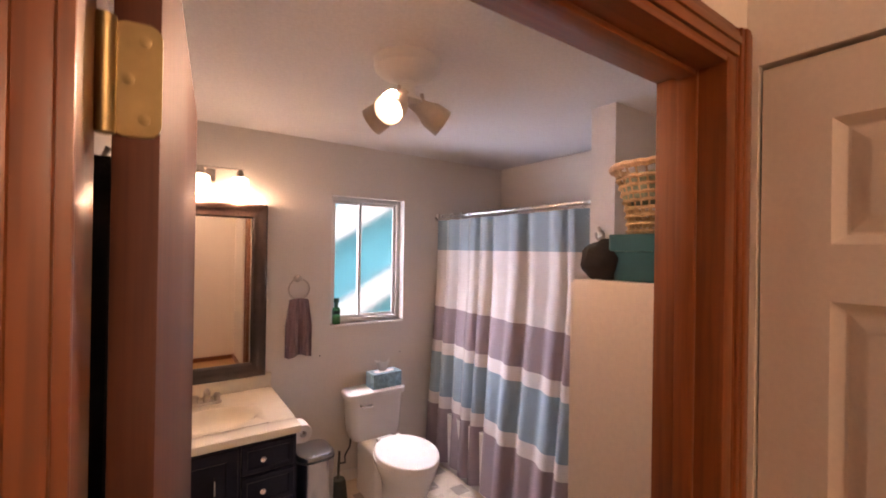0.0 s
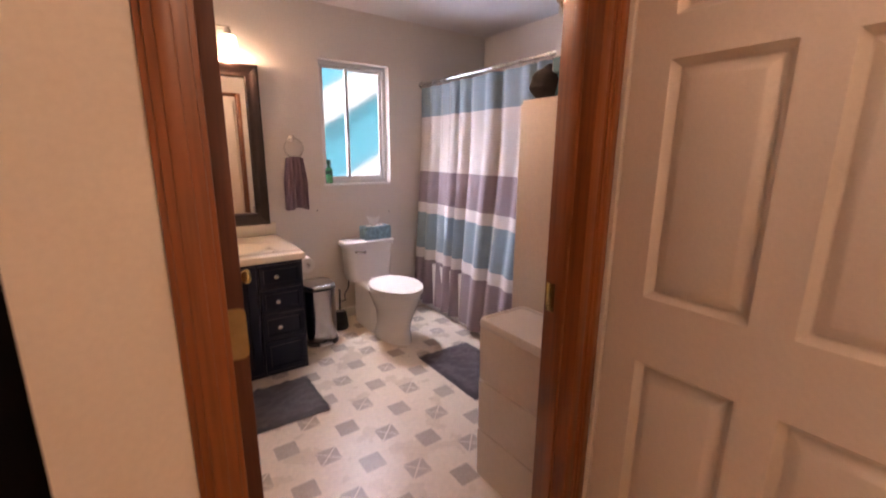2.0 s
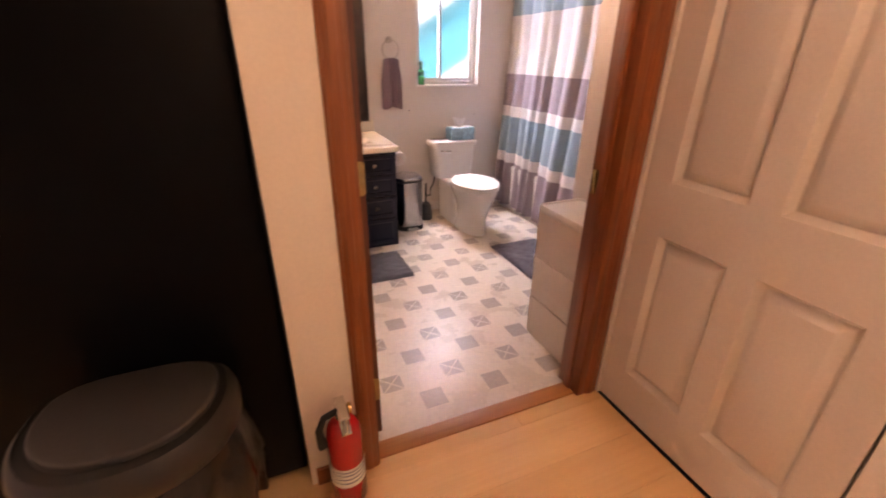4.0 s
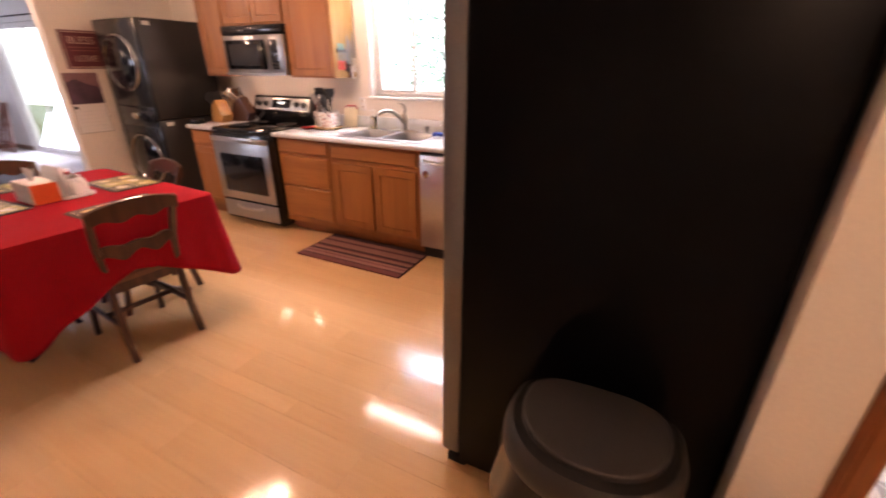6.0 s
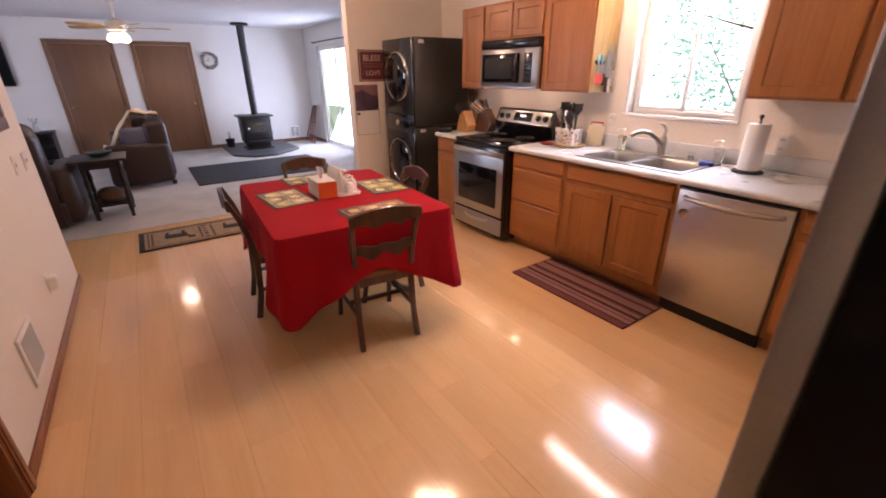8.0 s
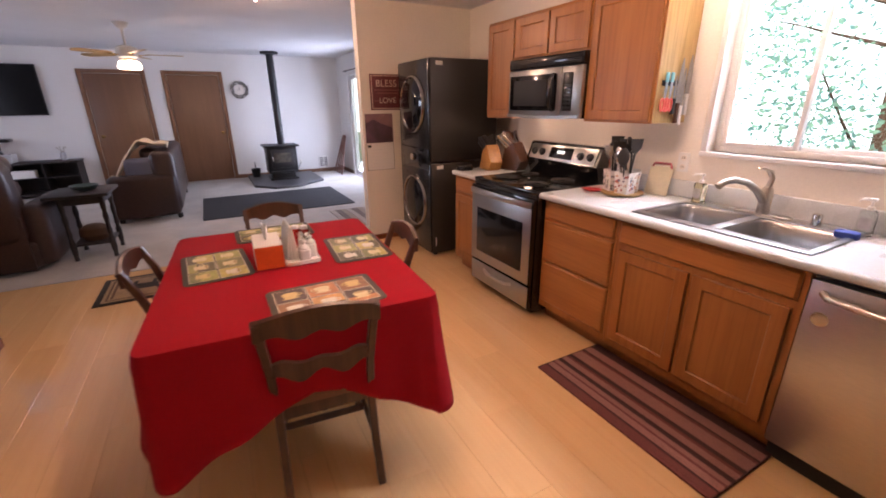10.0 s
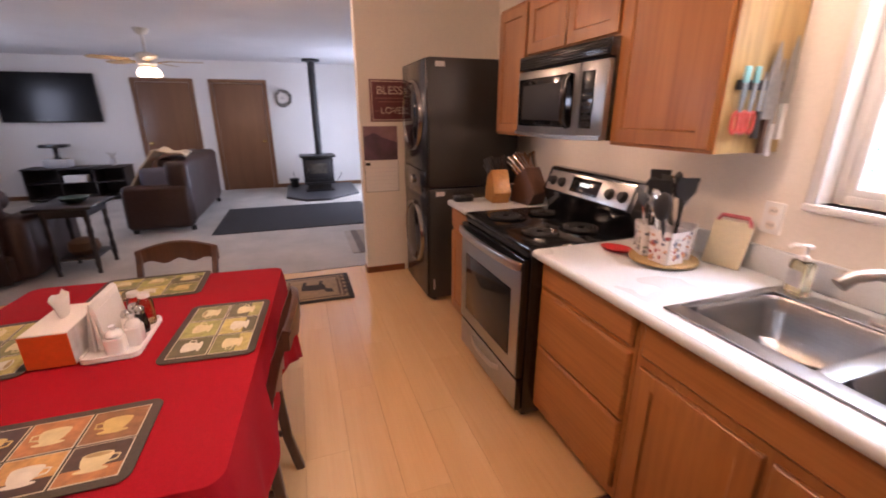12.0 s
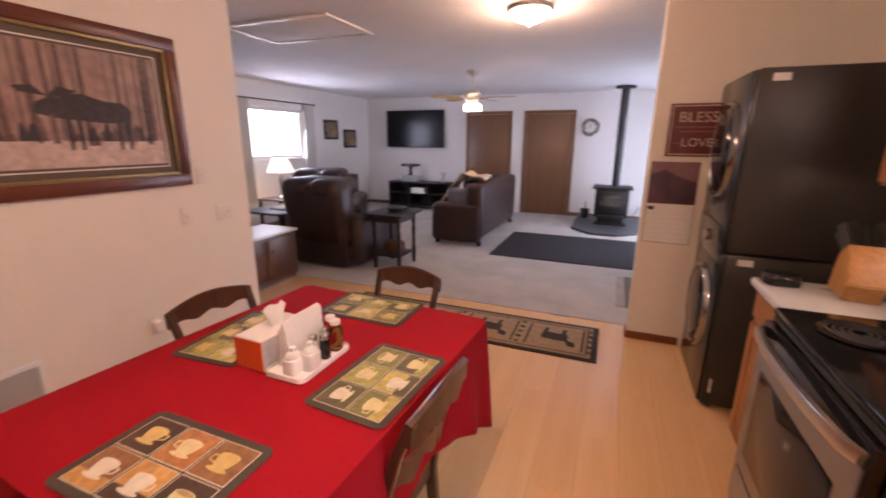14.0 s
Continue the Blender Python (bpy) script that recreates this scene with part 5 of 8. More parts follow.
# wall heater grille
vg = thing("wall_register", "white metal wall register near the floor", "vent", SW(-1.65, 0.285) @ Matrix.Diagonal((1, 1.18, 1, 1)))
part("frame", boxes([(-0.14, -0.11, 0, 0.14, -0.085, 0.012), (-0.14, 0.085, 0, 0.14, 0.11, 0.012), (-0.14, -0.085, 0, -0.115, 0.085, 0.012), (0.115, -0.085, 0, 0.14, 0.085, 0.012)], 0.003), white_paint, vg)
part("backing", boxes([(-0.115, -0.085, 0.0005, 0.115, 0.085, 0.002)]), plain("vent_shadow", (0.25, 0.25, 0.25), 0.7), vg)
for i in range(24):
    x = -0.11 + 0.0096 * i
    part("slat", boxes([(x, -0.085, 0.002, x + 0.003, 0.085, 0.010)]), white_paint, vg, "", False)

# framed moose picture
mo = thing("framed_picture", "large framed winter forest print with a moose", "picture", SW(-2.000, 1.652))
part("frame", boxes([(-0.745, -0.44, 0, 0.745, -0.37, 0.035), (-0.745, 0.37, 0, 0.745, 0.44, 0.035), (-0.745, -0.37, 0, -0.675, 0.37, 0.035), (0.675, -0.37, 0, 0.745, 0.37, 0.035)], 0.008), wood("picture_frame_wood", (0.095, 0.022, 0.011), (0.16, 0.042, 0.020), 0, 0.35), mo, "dark cherry wood frame")
part("inner_frame", boxes([(-0.675, -0.37, 0.002, 0.675, -0.352, 0.028), (-0.675, 0.352, 0.002, 0.675, 0.37, 0.028), (-0.675, -0.352, 0.002, -0.657, 0.352, 0.028), (0.657, -0.352, 0.002, 0.675, 0.352, 0.028)], 0.003), plain("gilt", (0.30, 0.22, 0.10), 0.4, 0.6), mo, "narrow gilt slip")
part("mount", boxes([(-0.657, -0.352, 0.001, 0.657, 0.352, 0.006)]), plain("taupe_mount", (0.12, 0.088, 0.062), 0.8), mo)
part("white_bevel", boxes([(-0.620, -0.317, 0.006, 0.620, -0.311, 0.0078), (-0.620, 0.311, 0.006, 0.620, 0.317, 0.0078), (-0.620, -0.311, 0.006, -0.614, 0.311, 0.0078), (0.614, -0.311, 0.006, 0.620, 0.311, 0.0078)]), paper, mo, "thin white bevel line", False)
haze = plain("print_forest_haze", (0.34, 0.22, 0.185), 0.4, var=0.25, grain=14, patch=5, bump=0)
snow = plain("print_snow", (0.60, 0.46, 0.41), 0.4, var=0.2, grain=25, patch=9, bump=0)
trunk_ink = plain("print_trunk", (0.15, 0.090, 0.075), 0.4, var=0.35, grain=40, bump=0)
moose_ink = plain("print_moose", (0.048, 0.036, 0.040), 0.4, var=0.3, grain=30, bump=0)
part("print", boxes([(-0.600, -0.298, 0.006, 0.600, 0.298, 0.0075)]), haze, mo)
part("printed_snow", boxes([(-0.598, -0.296, 0.0075, 0.598, -0.16, 0.0082)]), snow, mo, "", False)
rt = random.Random(21)
for i in range(60):
    x = rt.uniform(-0.57, 0.57)
    w = rt.uniform(0.004, 0.017)
    z0 = rt.uniform(-0.19, -0.13)
    b = bmesh.new()
    prism([(x - w * 0.6, 0.296), (x - w, z0), (x + w, z0), (x + w * 0.6, 0.296)], 0.0075, 0.0084 + 0.0001 * (i % 5), b)
    part("printed_trunk", b, trunk_ink if i % 3 else haze, mo, "", False)
for s_ in (-0.47, -0.30):
    for k in range(7):
        z = -0.16 + 0.055 * k
        hw = 0.07 * (1 - k / 8)
        part("printed_fir", prism([(s_ + 0.9 * 0 - hw, z), (s_ + hw, z), (s_, z + 0.085)], 0.0075, 0.0091, bmesh.new()), snow if k % 2 else trunk_ink, mo, "", False)
for i in range(46):
    x = rt.uniform(-0.57, 0.57)
    w, hgt = rt.uniform(0.012, 0.03), rt.uniform(0.03, 0.12)
    part("printed_brush", prism([(x - w, -0.165), (x + w, -0.165), (x + w * 0.3, -0.165 + hgt), (x - w * 0.4, -0.165 + hgt * 0.8)], 0.0075, 0.0087 + 0.00005 * (i % 6), bmesh.new()), moose_ink if i % 2 else trunk_ink, mo, "", False)
b = bmesh.new()
prism([(0.06, -0.05), (0.10, 0.055), (0.20, 0.075), (0.30, 0.045), (0.40, 0.04), (0.44, 0.0), (0.43, -0.06), (0.30, -0.07), (0.16, -0.06)][::-1], 0.0080, 0.0096, b)
for x in (0.12, 0.17, 0.36, 0.41):
    prism([(x - 0.012, -0.05), (x + 0.012, -0.05), (x + 0.008, -0.21), (x - 0.008, -0.21)], 0.0080, 0.0094, b)
prism([(0.08, 0.06), (0.12, 0.0), (0.04, -0.045), (-0.02, -0.03), (0.0, 0.02)][::-1], 0.0080, 0.0095, b)
for sx in (-1, 1):
    prism([(0.05, 0.05), (0.05 + sx * 0.05, 0.10), (0.05 + sx * 0.13, 0.085), (0.05 + sx * 0.10, 0.06)][::sx], 0.0080, 0.0093, b)
bmesh.ops.recalc_face_normals(b, faces=b.faces)
part("printed_moose", b, moose_ink, mo, "dark moose figure", False)

# sign and calendar on the short wall
EW = lambda y, z: pose(-4.14, y, z, 90, 0, 90) @ Matrix.Scale(0.97, 4)
maroon = plain("sign_maroon", (0.12, 0.017, 0.022), 0.55, var=0.2, grain=40)
cream_ink = plain("cream_ink", (0.55, 0.44, 0.36), 0.6)


def words(name, text, size, mat, parent, x, y, z, label=""):
    cu = bpy.data.curves.new(name, "FONT")
    cu.body, cu.size, cu.extrude = text, size, 0.0006
    cu.align_x, cu.align_y = "CENTER", "CENTER"
    tmp = bpy.data.objects.new(name, cu)
    me = bpy.data.meshes.new_from_object(tmp)
    me.materials.append(mat)
    bpy.data.objects.remove(tmp)
    o = new(name, me)
    o.parent = parent
    o.matrix_basis = pose(x, y, z)
    return tagged(o, label)


sg = thing("wall_sign", "maroon wooden sign reading bless and love", "sign", EW(2.525, 1.582))
part("board", boxes([(-0.235, -0.18, 0, 0.235, 0.18, 0.015)], 0.003), maroon, sg)
part("border", boxes([(-0.222, -0.168, 0.015, 0.222, -0.160, 0.0165), (-0.222, 0.160, 0.015, 0.222, 0.168, 0.0165), (-0.222, -0.160, 0.015, -0.214, 0.160, 0.0165), (0.214, -0.160, 0.015, 0.222, 0.160, 0.0165)]), cream_ink, sg, "thin cream border line", False)
words("lettering", "BLESS", 0.098, cream_ink, sg, -0.055, 0.085, 0.0165, "cream painted word")
words("lettering", "LOVE", 0.082, cream_ink, sg, -0.045, -0.085, 0.0165, "cream painted word")
part("flourish", boxes([(-0.195, 0.018, 0.015, 0.11, 0.026, 0.0163), (-0.16, -0.012, 0.015, 0.08, -0.004, 0.0163), (-0.20, -0.09, 0.015, -0.15, -0.084, 0.0163)]), plain("faded_ink", (0.25, 0.10, 0.09), 0.6), sg, "", False)
cal = thing("wall_calendar", "wall calendar with a purple landscape photograph", "calendar", EW(2.376, 1.075) @ Matrix.Scale(1.05, 4))
part("photo", boxes([(-0.15, 0.0, 0, 0.15, 0.29, 0.004)], 0.001), plain("print_dusk", (0.11, 0.055, 0.085), 0.4, var=0.45, grain=6, patch=4, bump=0), cal, "purple dusk landscape photograph", False)
part("photo_sky", prism([(-0.149, 0.289), (-0.149, 0.20), (-0.06, 0.235), (0.03, 0.19), (0.149, 0.15), (0.149, 0.289)], 0.004, 0.0046), plain("print_dusk_sky", (0.30, 0.16, 0.17), 0.4, var=0.3, grain=5, bump=0), cal, "", False)
part("page", boxes([(-0.15, -0.28, 0, 0.15, -0.004, 0.003)], 0.001), paper, cal, "white month page", False)
for i in range(6):
    part("grid_line", boxes([(-0.14, -0.25 + 0.036 * i, 0.003, 0.14, -0.2487 + 0.036 * i, 0.0034)]), pale_print, cal, "", False)
part("page_edge", boxes([(-0.152, -0.282, 0.0005, 0.152, -0.279, 0.0036), (-0.152, -0.279, 0.0005, -0.149, -0.004, 0.0036), (0.149, -0.279, 0.0005, 0.152, -0.004, 0.0036)]), black_matte, cal, "", False)
part("month_bar", boxes([(-0.14, -0.045, 0.003, -0.10, -0.02, 0.0034)]), black_matte, cal, "", False)

# ---- bathroom ----
va = thing("vanity", "navy blue bathroom vanity with a cream top", "vanity", pose(1.66, 2.785, 0))
VW = 0.735
part("body", boxes([(0.0, 0.018, 0.0, VW, 0.69, 0.66)], 0.002), navy, va)
part("face_frame", boxes([(0.0, 0.016, 0.66, VW, 0.03, 0.735), (VW - 0.015, 0.03, 0.66, VW, 0.69, 0.735), (0.0, 0.03, 0.66, 0.015, 0.69, 0.735)]), navy, va)
for z0, z1 in ((0.575, 0.715), (0.415, 0.562), (0.245, 0.402)):
    d = part("drawer_front", shaker(0.475, VW - 0.012, z0, z1, 0.0, 0.025), navy, va)
    part("knob", lathe([(0.008, 0), (0.006, 0.008), (0.014, 0.016), (0.015, 0.022), (0.010, 0.027), (0.002, 0.028)], 14, m=Matrix.Translation((0.57, 0.0, (z0 + z1) / 2)) @ Matrix.Rotation(radians(90), 4, "X")), chrome, d, "small chrome knob")
part("base_panel", shaker(0.475, VW - 0.012, 0.03, 0.232, 0.0, 0.03), navy, va)
d = part("door", shaker(0.02, 0.462, 0.03, 0.715, 0.0, 0.05), navy, va)
part("handle", tube([(0.36, 0.0, 0.53), (0.36, -0.022, 0.535), (0.36, -0.022, 0.60), (0.36, 0.0, 0.605)], 0.005, 8), chrome, d)
b = bmesh.new()
box(-0.005, -0.02, 0.735, VW + 0.015, 0.10, 0.775, 0.006, b)
box(-0.005, 0.48, 0.735, VW + 0.015, 0.69, 0.775, 0.0, b)
box(-0.005, 0.10, 0.735, 0.12, 0.48, 0.775, 0.0, b)
box(0.62, 0.10, 0.735, VW + 0.015, 0.48, 0.775, 0.0, b)
tp_ = part("vanity_top", b, cultured, va, "cream cultured marble top")
b = bmesh.new()
rings = []
for f, z in ((1.12, 0.7757), (1.0, 0.774), (0.93, 0.762), (0.75, 0.72), (0.45, 0.69), (0.08, 0.682)):
    rings.append([Vector((0.37 + 0.235 * f * math.cos(2 * math.pi * i / 40), 0.29 + 0.165 * f * math.sin(2 * math.pi * i / 40), z)) for i in range(40)])
# square rim that meets the oval
rim = []
for i in range(40):
    a = 2 * math.pi * i / 40
    c, s_ = math.cos(a), math.sin(a)
    k = 1 / max(abs(c) / 0.252, abs(s_) / 0.192)
    rim.append(Vector((0.37 + c * k, 0.29 + s_ * k, 0.7756)))
vr = ring_loft(b, [rim] + rings[1:], caps=False)
b.faces.new(list(reversed(vr[-1])))
bmesh.ops.recalc_face_normals(b, faces=b.faces)
for f in b.faces:
    if f.normal.z < 0:
        f.normal_flip()
part("basin", b, cultured, tp_, "oval moulded basin")
part("backsplash", boxes([(-0.005, 0.672, 0.775, VW + 0.015, 0.692, 0.87)], 0.006), cultured, va)
bf = thing("bath_faucet", "brushed nickel two-handle basin faucet", "faucet", pose(2.03, 3.33, 0.776))
part("base_plate", prism(rrect(0.16, 0.05, 0.024), 0, 0.014, soft=0.006), nickel, bf)
part("spout", tube([(0, 0, 0.01), (0, -0.005, 0.05), (0, -0.03, 0.085), (0, -0.075, 0.090), (0, -0.11, 0.075)], [0.018, 0.016, 0.014, 0.013, 0.012], 12), nickel, bf)
for x in (-0.055, 0.055):
    part("handle", lathe([(0.018, 0.012), (0.016, 0.03), (0.020, 0.045), (0.014, 0.055), (0.003, 0.057)], 16, at=(x, 0, 0)), nickel, bf)

# mirror
mi = thing("wall_mirror", "mirror in a dark carved wooden frame", "mirror", pose(1.985, 3.48, 1.405, 90, 0, 0))
dark_frame = plain("espresso_frame", (0.020, 0.011, 0.009), 0.3, var=0.25, grain=60, bump=0.15)
hw, hh = 0.385, 0.545
for a in range(4):
    L = hw if a % 2 == 0 else hh
    D = hh if a % 2 == 0 else hw
    bm = bmesh.new()
    prof = [(0.0, 0.0), (0.0, 0.030), (0.012, 0.040), (0.030, 0.036), (0.040, 0.026), (0.060, 0.022), (0.078, 0.026), (0.090, 0.016), (0.090, 0.004)]
    rings = [[Vector((sgn * (L - ins), D - ins, z)) for ins, z in prof] for sgn in (-1, 1)]
    ring_loft(bm, rings)
    bmesh.ops.recalc_face_normals(bm, faces=bm.faces)
    bmesh.ops.rotate(bm, cent=(0, 0, 0), matrix=Matrix.Rotation(radians(90 * a), 3, "Z"), verts=bm.verts)
    part("frame_rail", bm, dark_frame, mi)
part("glass", boxes([(-hw + 0.08, -hh + 0.08, 0.004, hw - 0.08, hh - 0.08, 0.010)]), mirror_glass, mi, "silvered mirror glass", False)

# vanity light
vl = thing("vanity_light", "nickel bar light with two lit glass shades", "wall lamp", pose(2.05, 3.48, 2.10))
part("back_plate", boxes([(-0.10, -0.022, -0.03, 0.02, 0, 0.05)], 0.006), nickel, vl)
part("bar", tube([(-0.22, -0.06, 0.048), (0.17, -0.06, 0.052)], 0.007, 8), nickel, vl)
part("arm", tube([(-0.04, -0.02, 0.03), (-0.04, -0.06, 0.048)], 0.008, 8), nickel, vl)
for x in (-0.06, 0.15):
    s_ = part("socket", lathe([(0.018, 0.0), (0.022, 0.03), (0.010, 0.05)], 14, at=(x, -0.06, 0.0)), nickel, vl)
    part("shade", lathe([(0.030, 0.006), (0.046, -0.004), (0.050, -0.05), (0.050, -0.105), (0.046, -0.112), (0.004, -0.113)], 24, at=(x, -0.06, 0.0)), lamp_glow, vl, "lit frosted glass shade")

# towel ring with towel
towel_stuff = plain("mauve_towel", (0.16, 0.10, 0.12), 0.95, var=0.2, grain=260, bump=0.9, sheen=0.3)
tr = thing("towel_ring", "brushed nickel towel ring on the wall", "towel ring", pose(2.57, 3.48, 1.475))
part("mount", lathe([(0.026, 0), (0.026, 0.008), (0.016, 0.014), (0.012, 0.045), (0.016, 0.055), (0.003, 0.058)], 18, m=Matrix.Rotation(radians(90), 4, "X")), nickel, tr)
part("ring", tube([(0.068 * math.sin(a), -0.048, -0.070 + 0.068 * math.cos(a)) for a in [2 * math.pi * k / 32 for k in range(33)]], 0.0055, 8), nickel, tr)


def hanging_towel(w, h, seed, fold=0.014, n=26, rows=18, thick=0.02):
    bm = bmesh.new()
    rings = []
    for j in range(rows + 1):
        v = j / rows
        pinch = 0.72 + 0.28 * min(1, v * 2.2)
        ring = []
        for side in (1, -1):
            for i in range(n + 1):
                u = -1 + 2 * i / n
                if side < 0:
                    u = -u
                x = 0.5 * w * u * pinch
                y = -side * thick * 0.5 + fold * (math.sin(u * 7 + seed) * 0.6 + 0.5 * math.sin(u * 15 + seed * 2)) * (0.35 + 0.65 * v)
                z = -h * v + (0.010 * math.sin(u * 4 + seed) if j == rows else 0) - 0.012 * u * u * (1 - v)
                ring.append(Vector((x, y, z)))
        rings.append(ring)
    ring_loft(bm, rings)
    bmesh.ops.recalc_face_normals(bm, faces=bm.faces)
    return bm


tw = solid("hand_towel", hanging_towel(0.17, 0.385, 1.2), towel_stuff, "mauve hand towel hanging from a ring", "towel", smooth=True)
tw.matrix_basis = pose(2.57, 3.432, 1.345)

# bathroom ceiling fan with three spots
sl = thing("ceiling_spotlight", "beige three-spot ceiling light with one lit bulb", "ceiling lamp", pose(2.60, 2.06, CEIL - 0.075))
sl.scale = (1.08, 1.08, 1.08)
beige_metal = plain("beige_metal", (0.52, 0.45, 0.38), 0.35, 0.1, var=0.05)
part("canopy", lathe([(0.004, -0.092), (0.050, -0.090), (0.060, -0.082), (0.056, -0.070), (0.034, -0.060), (0.032, -0.010), (0.060, 0.008), (0.105, 0.020), (0.118, 0.034), (0.120, 0.0695)], 40), white_plastic, sl)
for ang, tilt_, lit in ((215, 52, True), (-15, 60, False), (125, 62, False)):
    a = radians(ang)
    p = Vector((0.058 * math.cos(a), 0.058 * math.sin(a), -0.042))
    arm = part("arm", tube([p, p + Vector((0.012 * math.cos(a), 0.012 * math.sin(a), -0.05))], 0.007, 8), nickel, sl)
    q = p + Vector((0.012 * math.cos(a), 0.012 * math.sin(a), -0.06))
    mm = Matrix.Translation(q) @ Matrix.Rotation(a, 4, "Z") @ Matrix.Rotation(radians(180 - tilt_), 4, "Y")
    part("shade", lathe([(0.004, -0.06), (0.026, -0.058), (0.030, -0.02), (0.036, 0.0), (0.050, 0.03), (0.054, 0.085), (0.050, 0.086), (0.046, 0.05)], 28, m=mm, caps=False), beige_metal, arm, "beige spotlight shade")
    part("bulb", lathe([(0.004, 0.030), (0.044, 0.032), (0.047, 0.068), (0.036, 0.078), (0.004, 0.082)], 24, m=mm), lamp_glow if lit else white_plastic, arm, "lit reflector bulb" if lit else "")

# toilet
to = thing("toilet", "white porcelain toilet with the lid closed", "toilet", pose(3.085, 3.46, 0))
b = bmesh.new()
ring_loft(b, [[Vector((x * sx, y * 1.0 - 0.105, z)) for x, y in rrect(0.41, 0.185, 0.05, 5)] for z, sx in ((0.36, 0.84), (0.40, 0.90), (0.55, 0.96), (0.645, 0.98))])
part("tank", b, porcelain, to)
part("tank_lid", prism([(x, y - 0.105) for x, y in rrect(0.44, 0.205, 0.05, 6)], 0.645, 0.685, soft=0.014), porcelain, to)
part("flush_lever", bar([(-0.14, -0.205, 0.61), (-0.135, -0.222, 0.608), (-0.10, -0.226, 0.606), (-0.06, -0.222, 0.600)], [0.016, 0.014, 0.014, 0.018], 0.010, side=(0, 0, 1)), nickel, to)


def egg(w, l, y0, n=36):
    out = []
    for i in range(n):
        a = 2 * math.pi * i / n
        s_, c = math.sin(a), math.cos(a)
        out.append((0.5 * w * c * (1.0 - 0.10 * max(0, -s_)), y0 + 0.5 * l * s_))
    return out


b = bmesh.new()
ring_loft(b, [[Vector((x, y, z)) for x, y in egg(w, l, y0)] for w, l, y0, z in ((0.24, 0.46, -0.53, 0.0), (0.235, 0.46, -0.53, 0.03), (0.20, 0.42, -0.54, 0.10), (0.22, 0.44, -0.56, 0.20), (0.31, 0.49, -0.58, 0.30), (0.365, 0.52, -0.585, 0.36), (0.37, 0.52, -0.585, 0.385), (0.35, 0.50, -0.585, 0.392))])
part("bowl", b, porcelain, to)
part("seat", prism(egg(0.375, 0.49, -0.605), 0.392, 0.408, soft=0.006), white_plastic, to)
part("lid", prism(egg(0.385, 0.495, -0.605), 0.411, 0.432, soft=0.012), white_plastic, to)
for x in (-0.07, 0.07):
    part("hinge", lathe([(0.014, 0), (0.014, 0.03)], 12, m=Matrix.Translation((x - 0.015, -0.355, 0.415)) @ Matrix.Rotation(radians(90), 4, "Y")), white_plastic, to)
part("outlet_base", prism([(x, y - 0.26) for x, y in rrect(0.24, 0.42, 0.08, 6)], 0.0, 0.36, soft=0.04), porcelain, to)
part("supply_hose", tube([(-0.16, -0.09, 0.36), (-0.17, -0.10, 0.30), (-0.21, -0.11, 0.25), (-0.19, -0.07, 0.18), (-0.22, -0.02, 0.16)], 0.006, 6), black_matte, to, "flexible water hose")
txb = thing("bath_tissue_box", "pale blue tissue box on the toilet tank", "tissue box", pose(3.165, 3.35, 0.687, 0, 0, 3))
part("carton", boxes([(-0.115, -0.06, 0, 0.115, 0.06, 0.105)], 0.002), plain("blue_carton", (0.22, 0.40, 0.50), 0.6, var=0.25, grain=40, patch=20, bump=0), txb)
part("opening", prism(rrect(0.16, 0.05, 0.024), 0.105, 0.1065), paper, txb)
tissue(txb, -0.01, 0.0, 0.105, 0.060, paper, 5.0)

# pedal bin, brush, paper holder
pb = thing("pedal_bin", "brushed steel pedal bin beside the vanity", "bin", pose(2.592, 3.15, 0))
bin_steel = plain("bin_steel", (0.36, 0.35, 0.35), 0.20, 1.0, var=0.05, grain=120)
part("body", prism(rrect(0.22, 0.24, 0.07, 8), 0.03, 0.425), bin_steel, pb)
part("base", prism(rrect(0.23, 0.25, 0.075, 8), 0.0, 0.035), black_matte, pb)
part("lid", prism(rrect(0.226, 0.246, 0.073, 8), 0.428, 0.455, soft=0.02), bin_steel, pb)
part("rim", prism(rrect(0.23, 0.25, 0.075, 8), 0.418, 0.43), black_matte, pb)
part("pedal", boxes([(-0.045, -0.16, 0.012, 0.045, -0.115, 0.026)], 0.005), steel, pb)
tbr = thing("toilet_brush", "dark plastic toilet brush holder", "toilet brush", pose(2.80, 3.27, 0))
part("holder", lathe([(0.060, 0), (0.062, 0.02), (0.050, 0.13), (0.040, 0.15), (0.004, 0.152)], 22), black_matte, tbr)
part("handle", tube([(0, 0, 0.15), (0.005, 0, 0.33)], 0.009, 8), black_matte, tbr)
ph = thing("paper_holder", "chrome toilet paper holder on the vanity side", "paper holder", pose(2.412, 3.02, 0.645))
part("arm", tube([(-0.012, 0.07, 0.0), (0.065, 0.07, 0.0), (0.065, -0.07, 0.0)], 0.007, 8), chrome, ph)
part("roll", lathe([(0.020, -0.055), (0.050, -0.055), (0.052, -0.05), (0.052, 0.05), (0.050, 0.055), (0.020, 0.055)], 26, m=Matrix.Translation((0.065, 0, -0.01)) @ Matrix.Rotation(radians(90), 4, "X"), caps=False), paper, ph, "white paper roll")

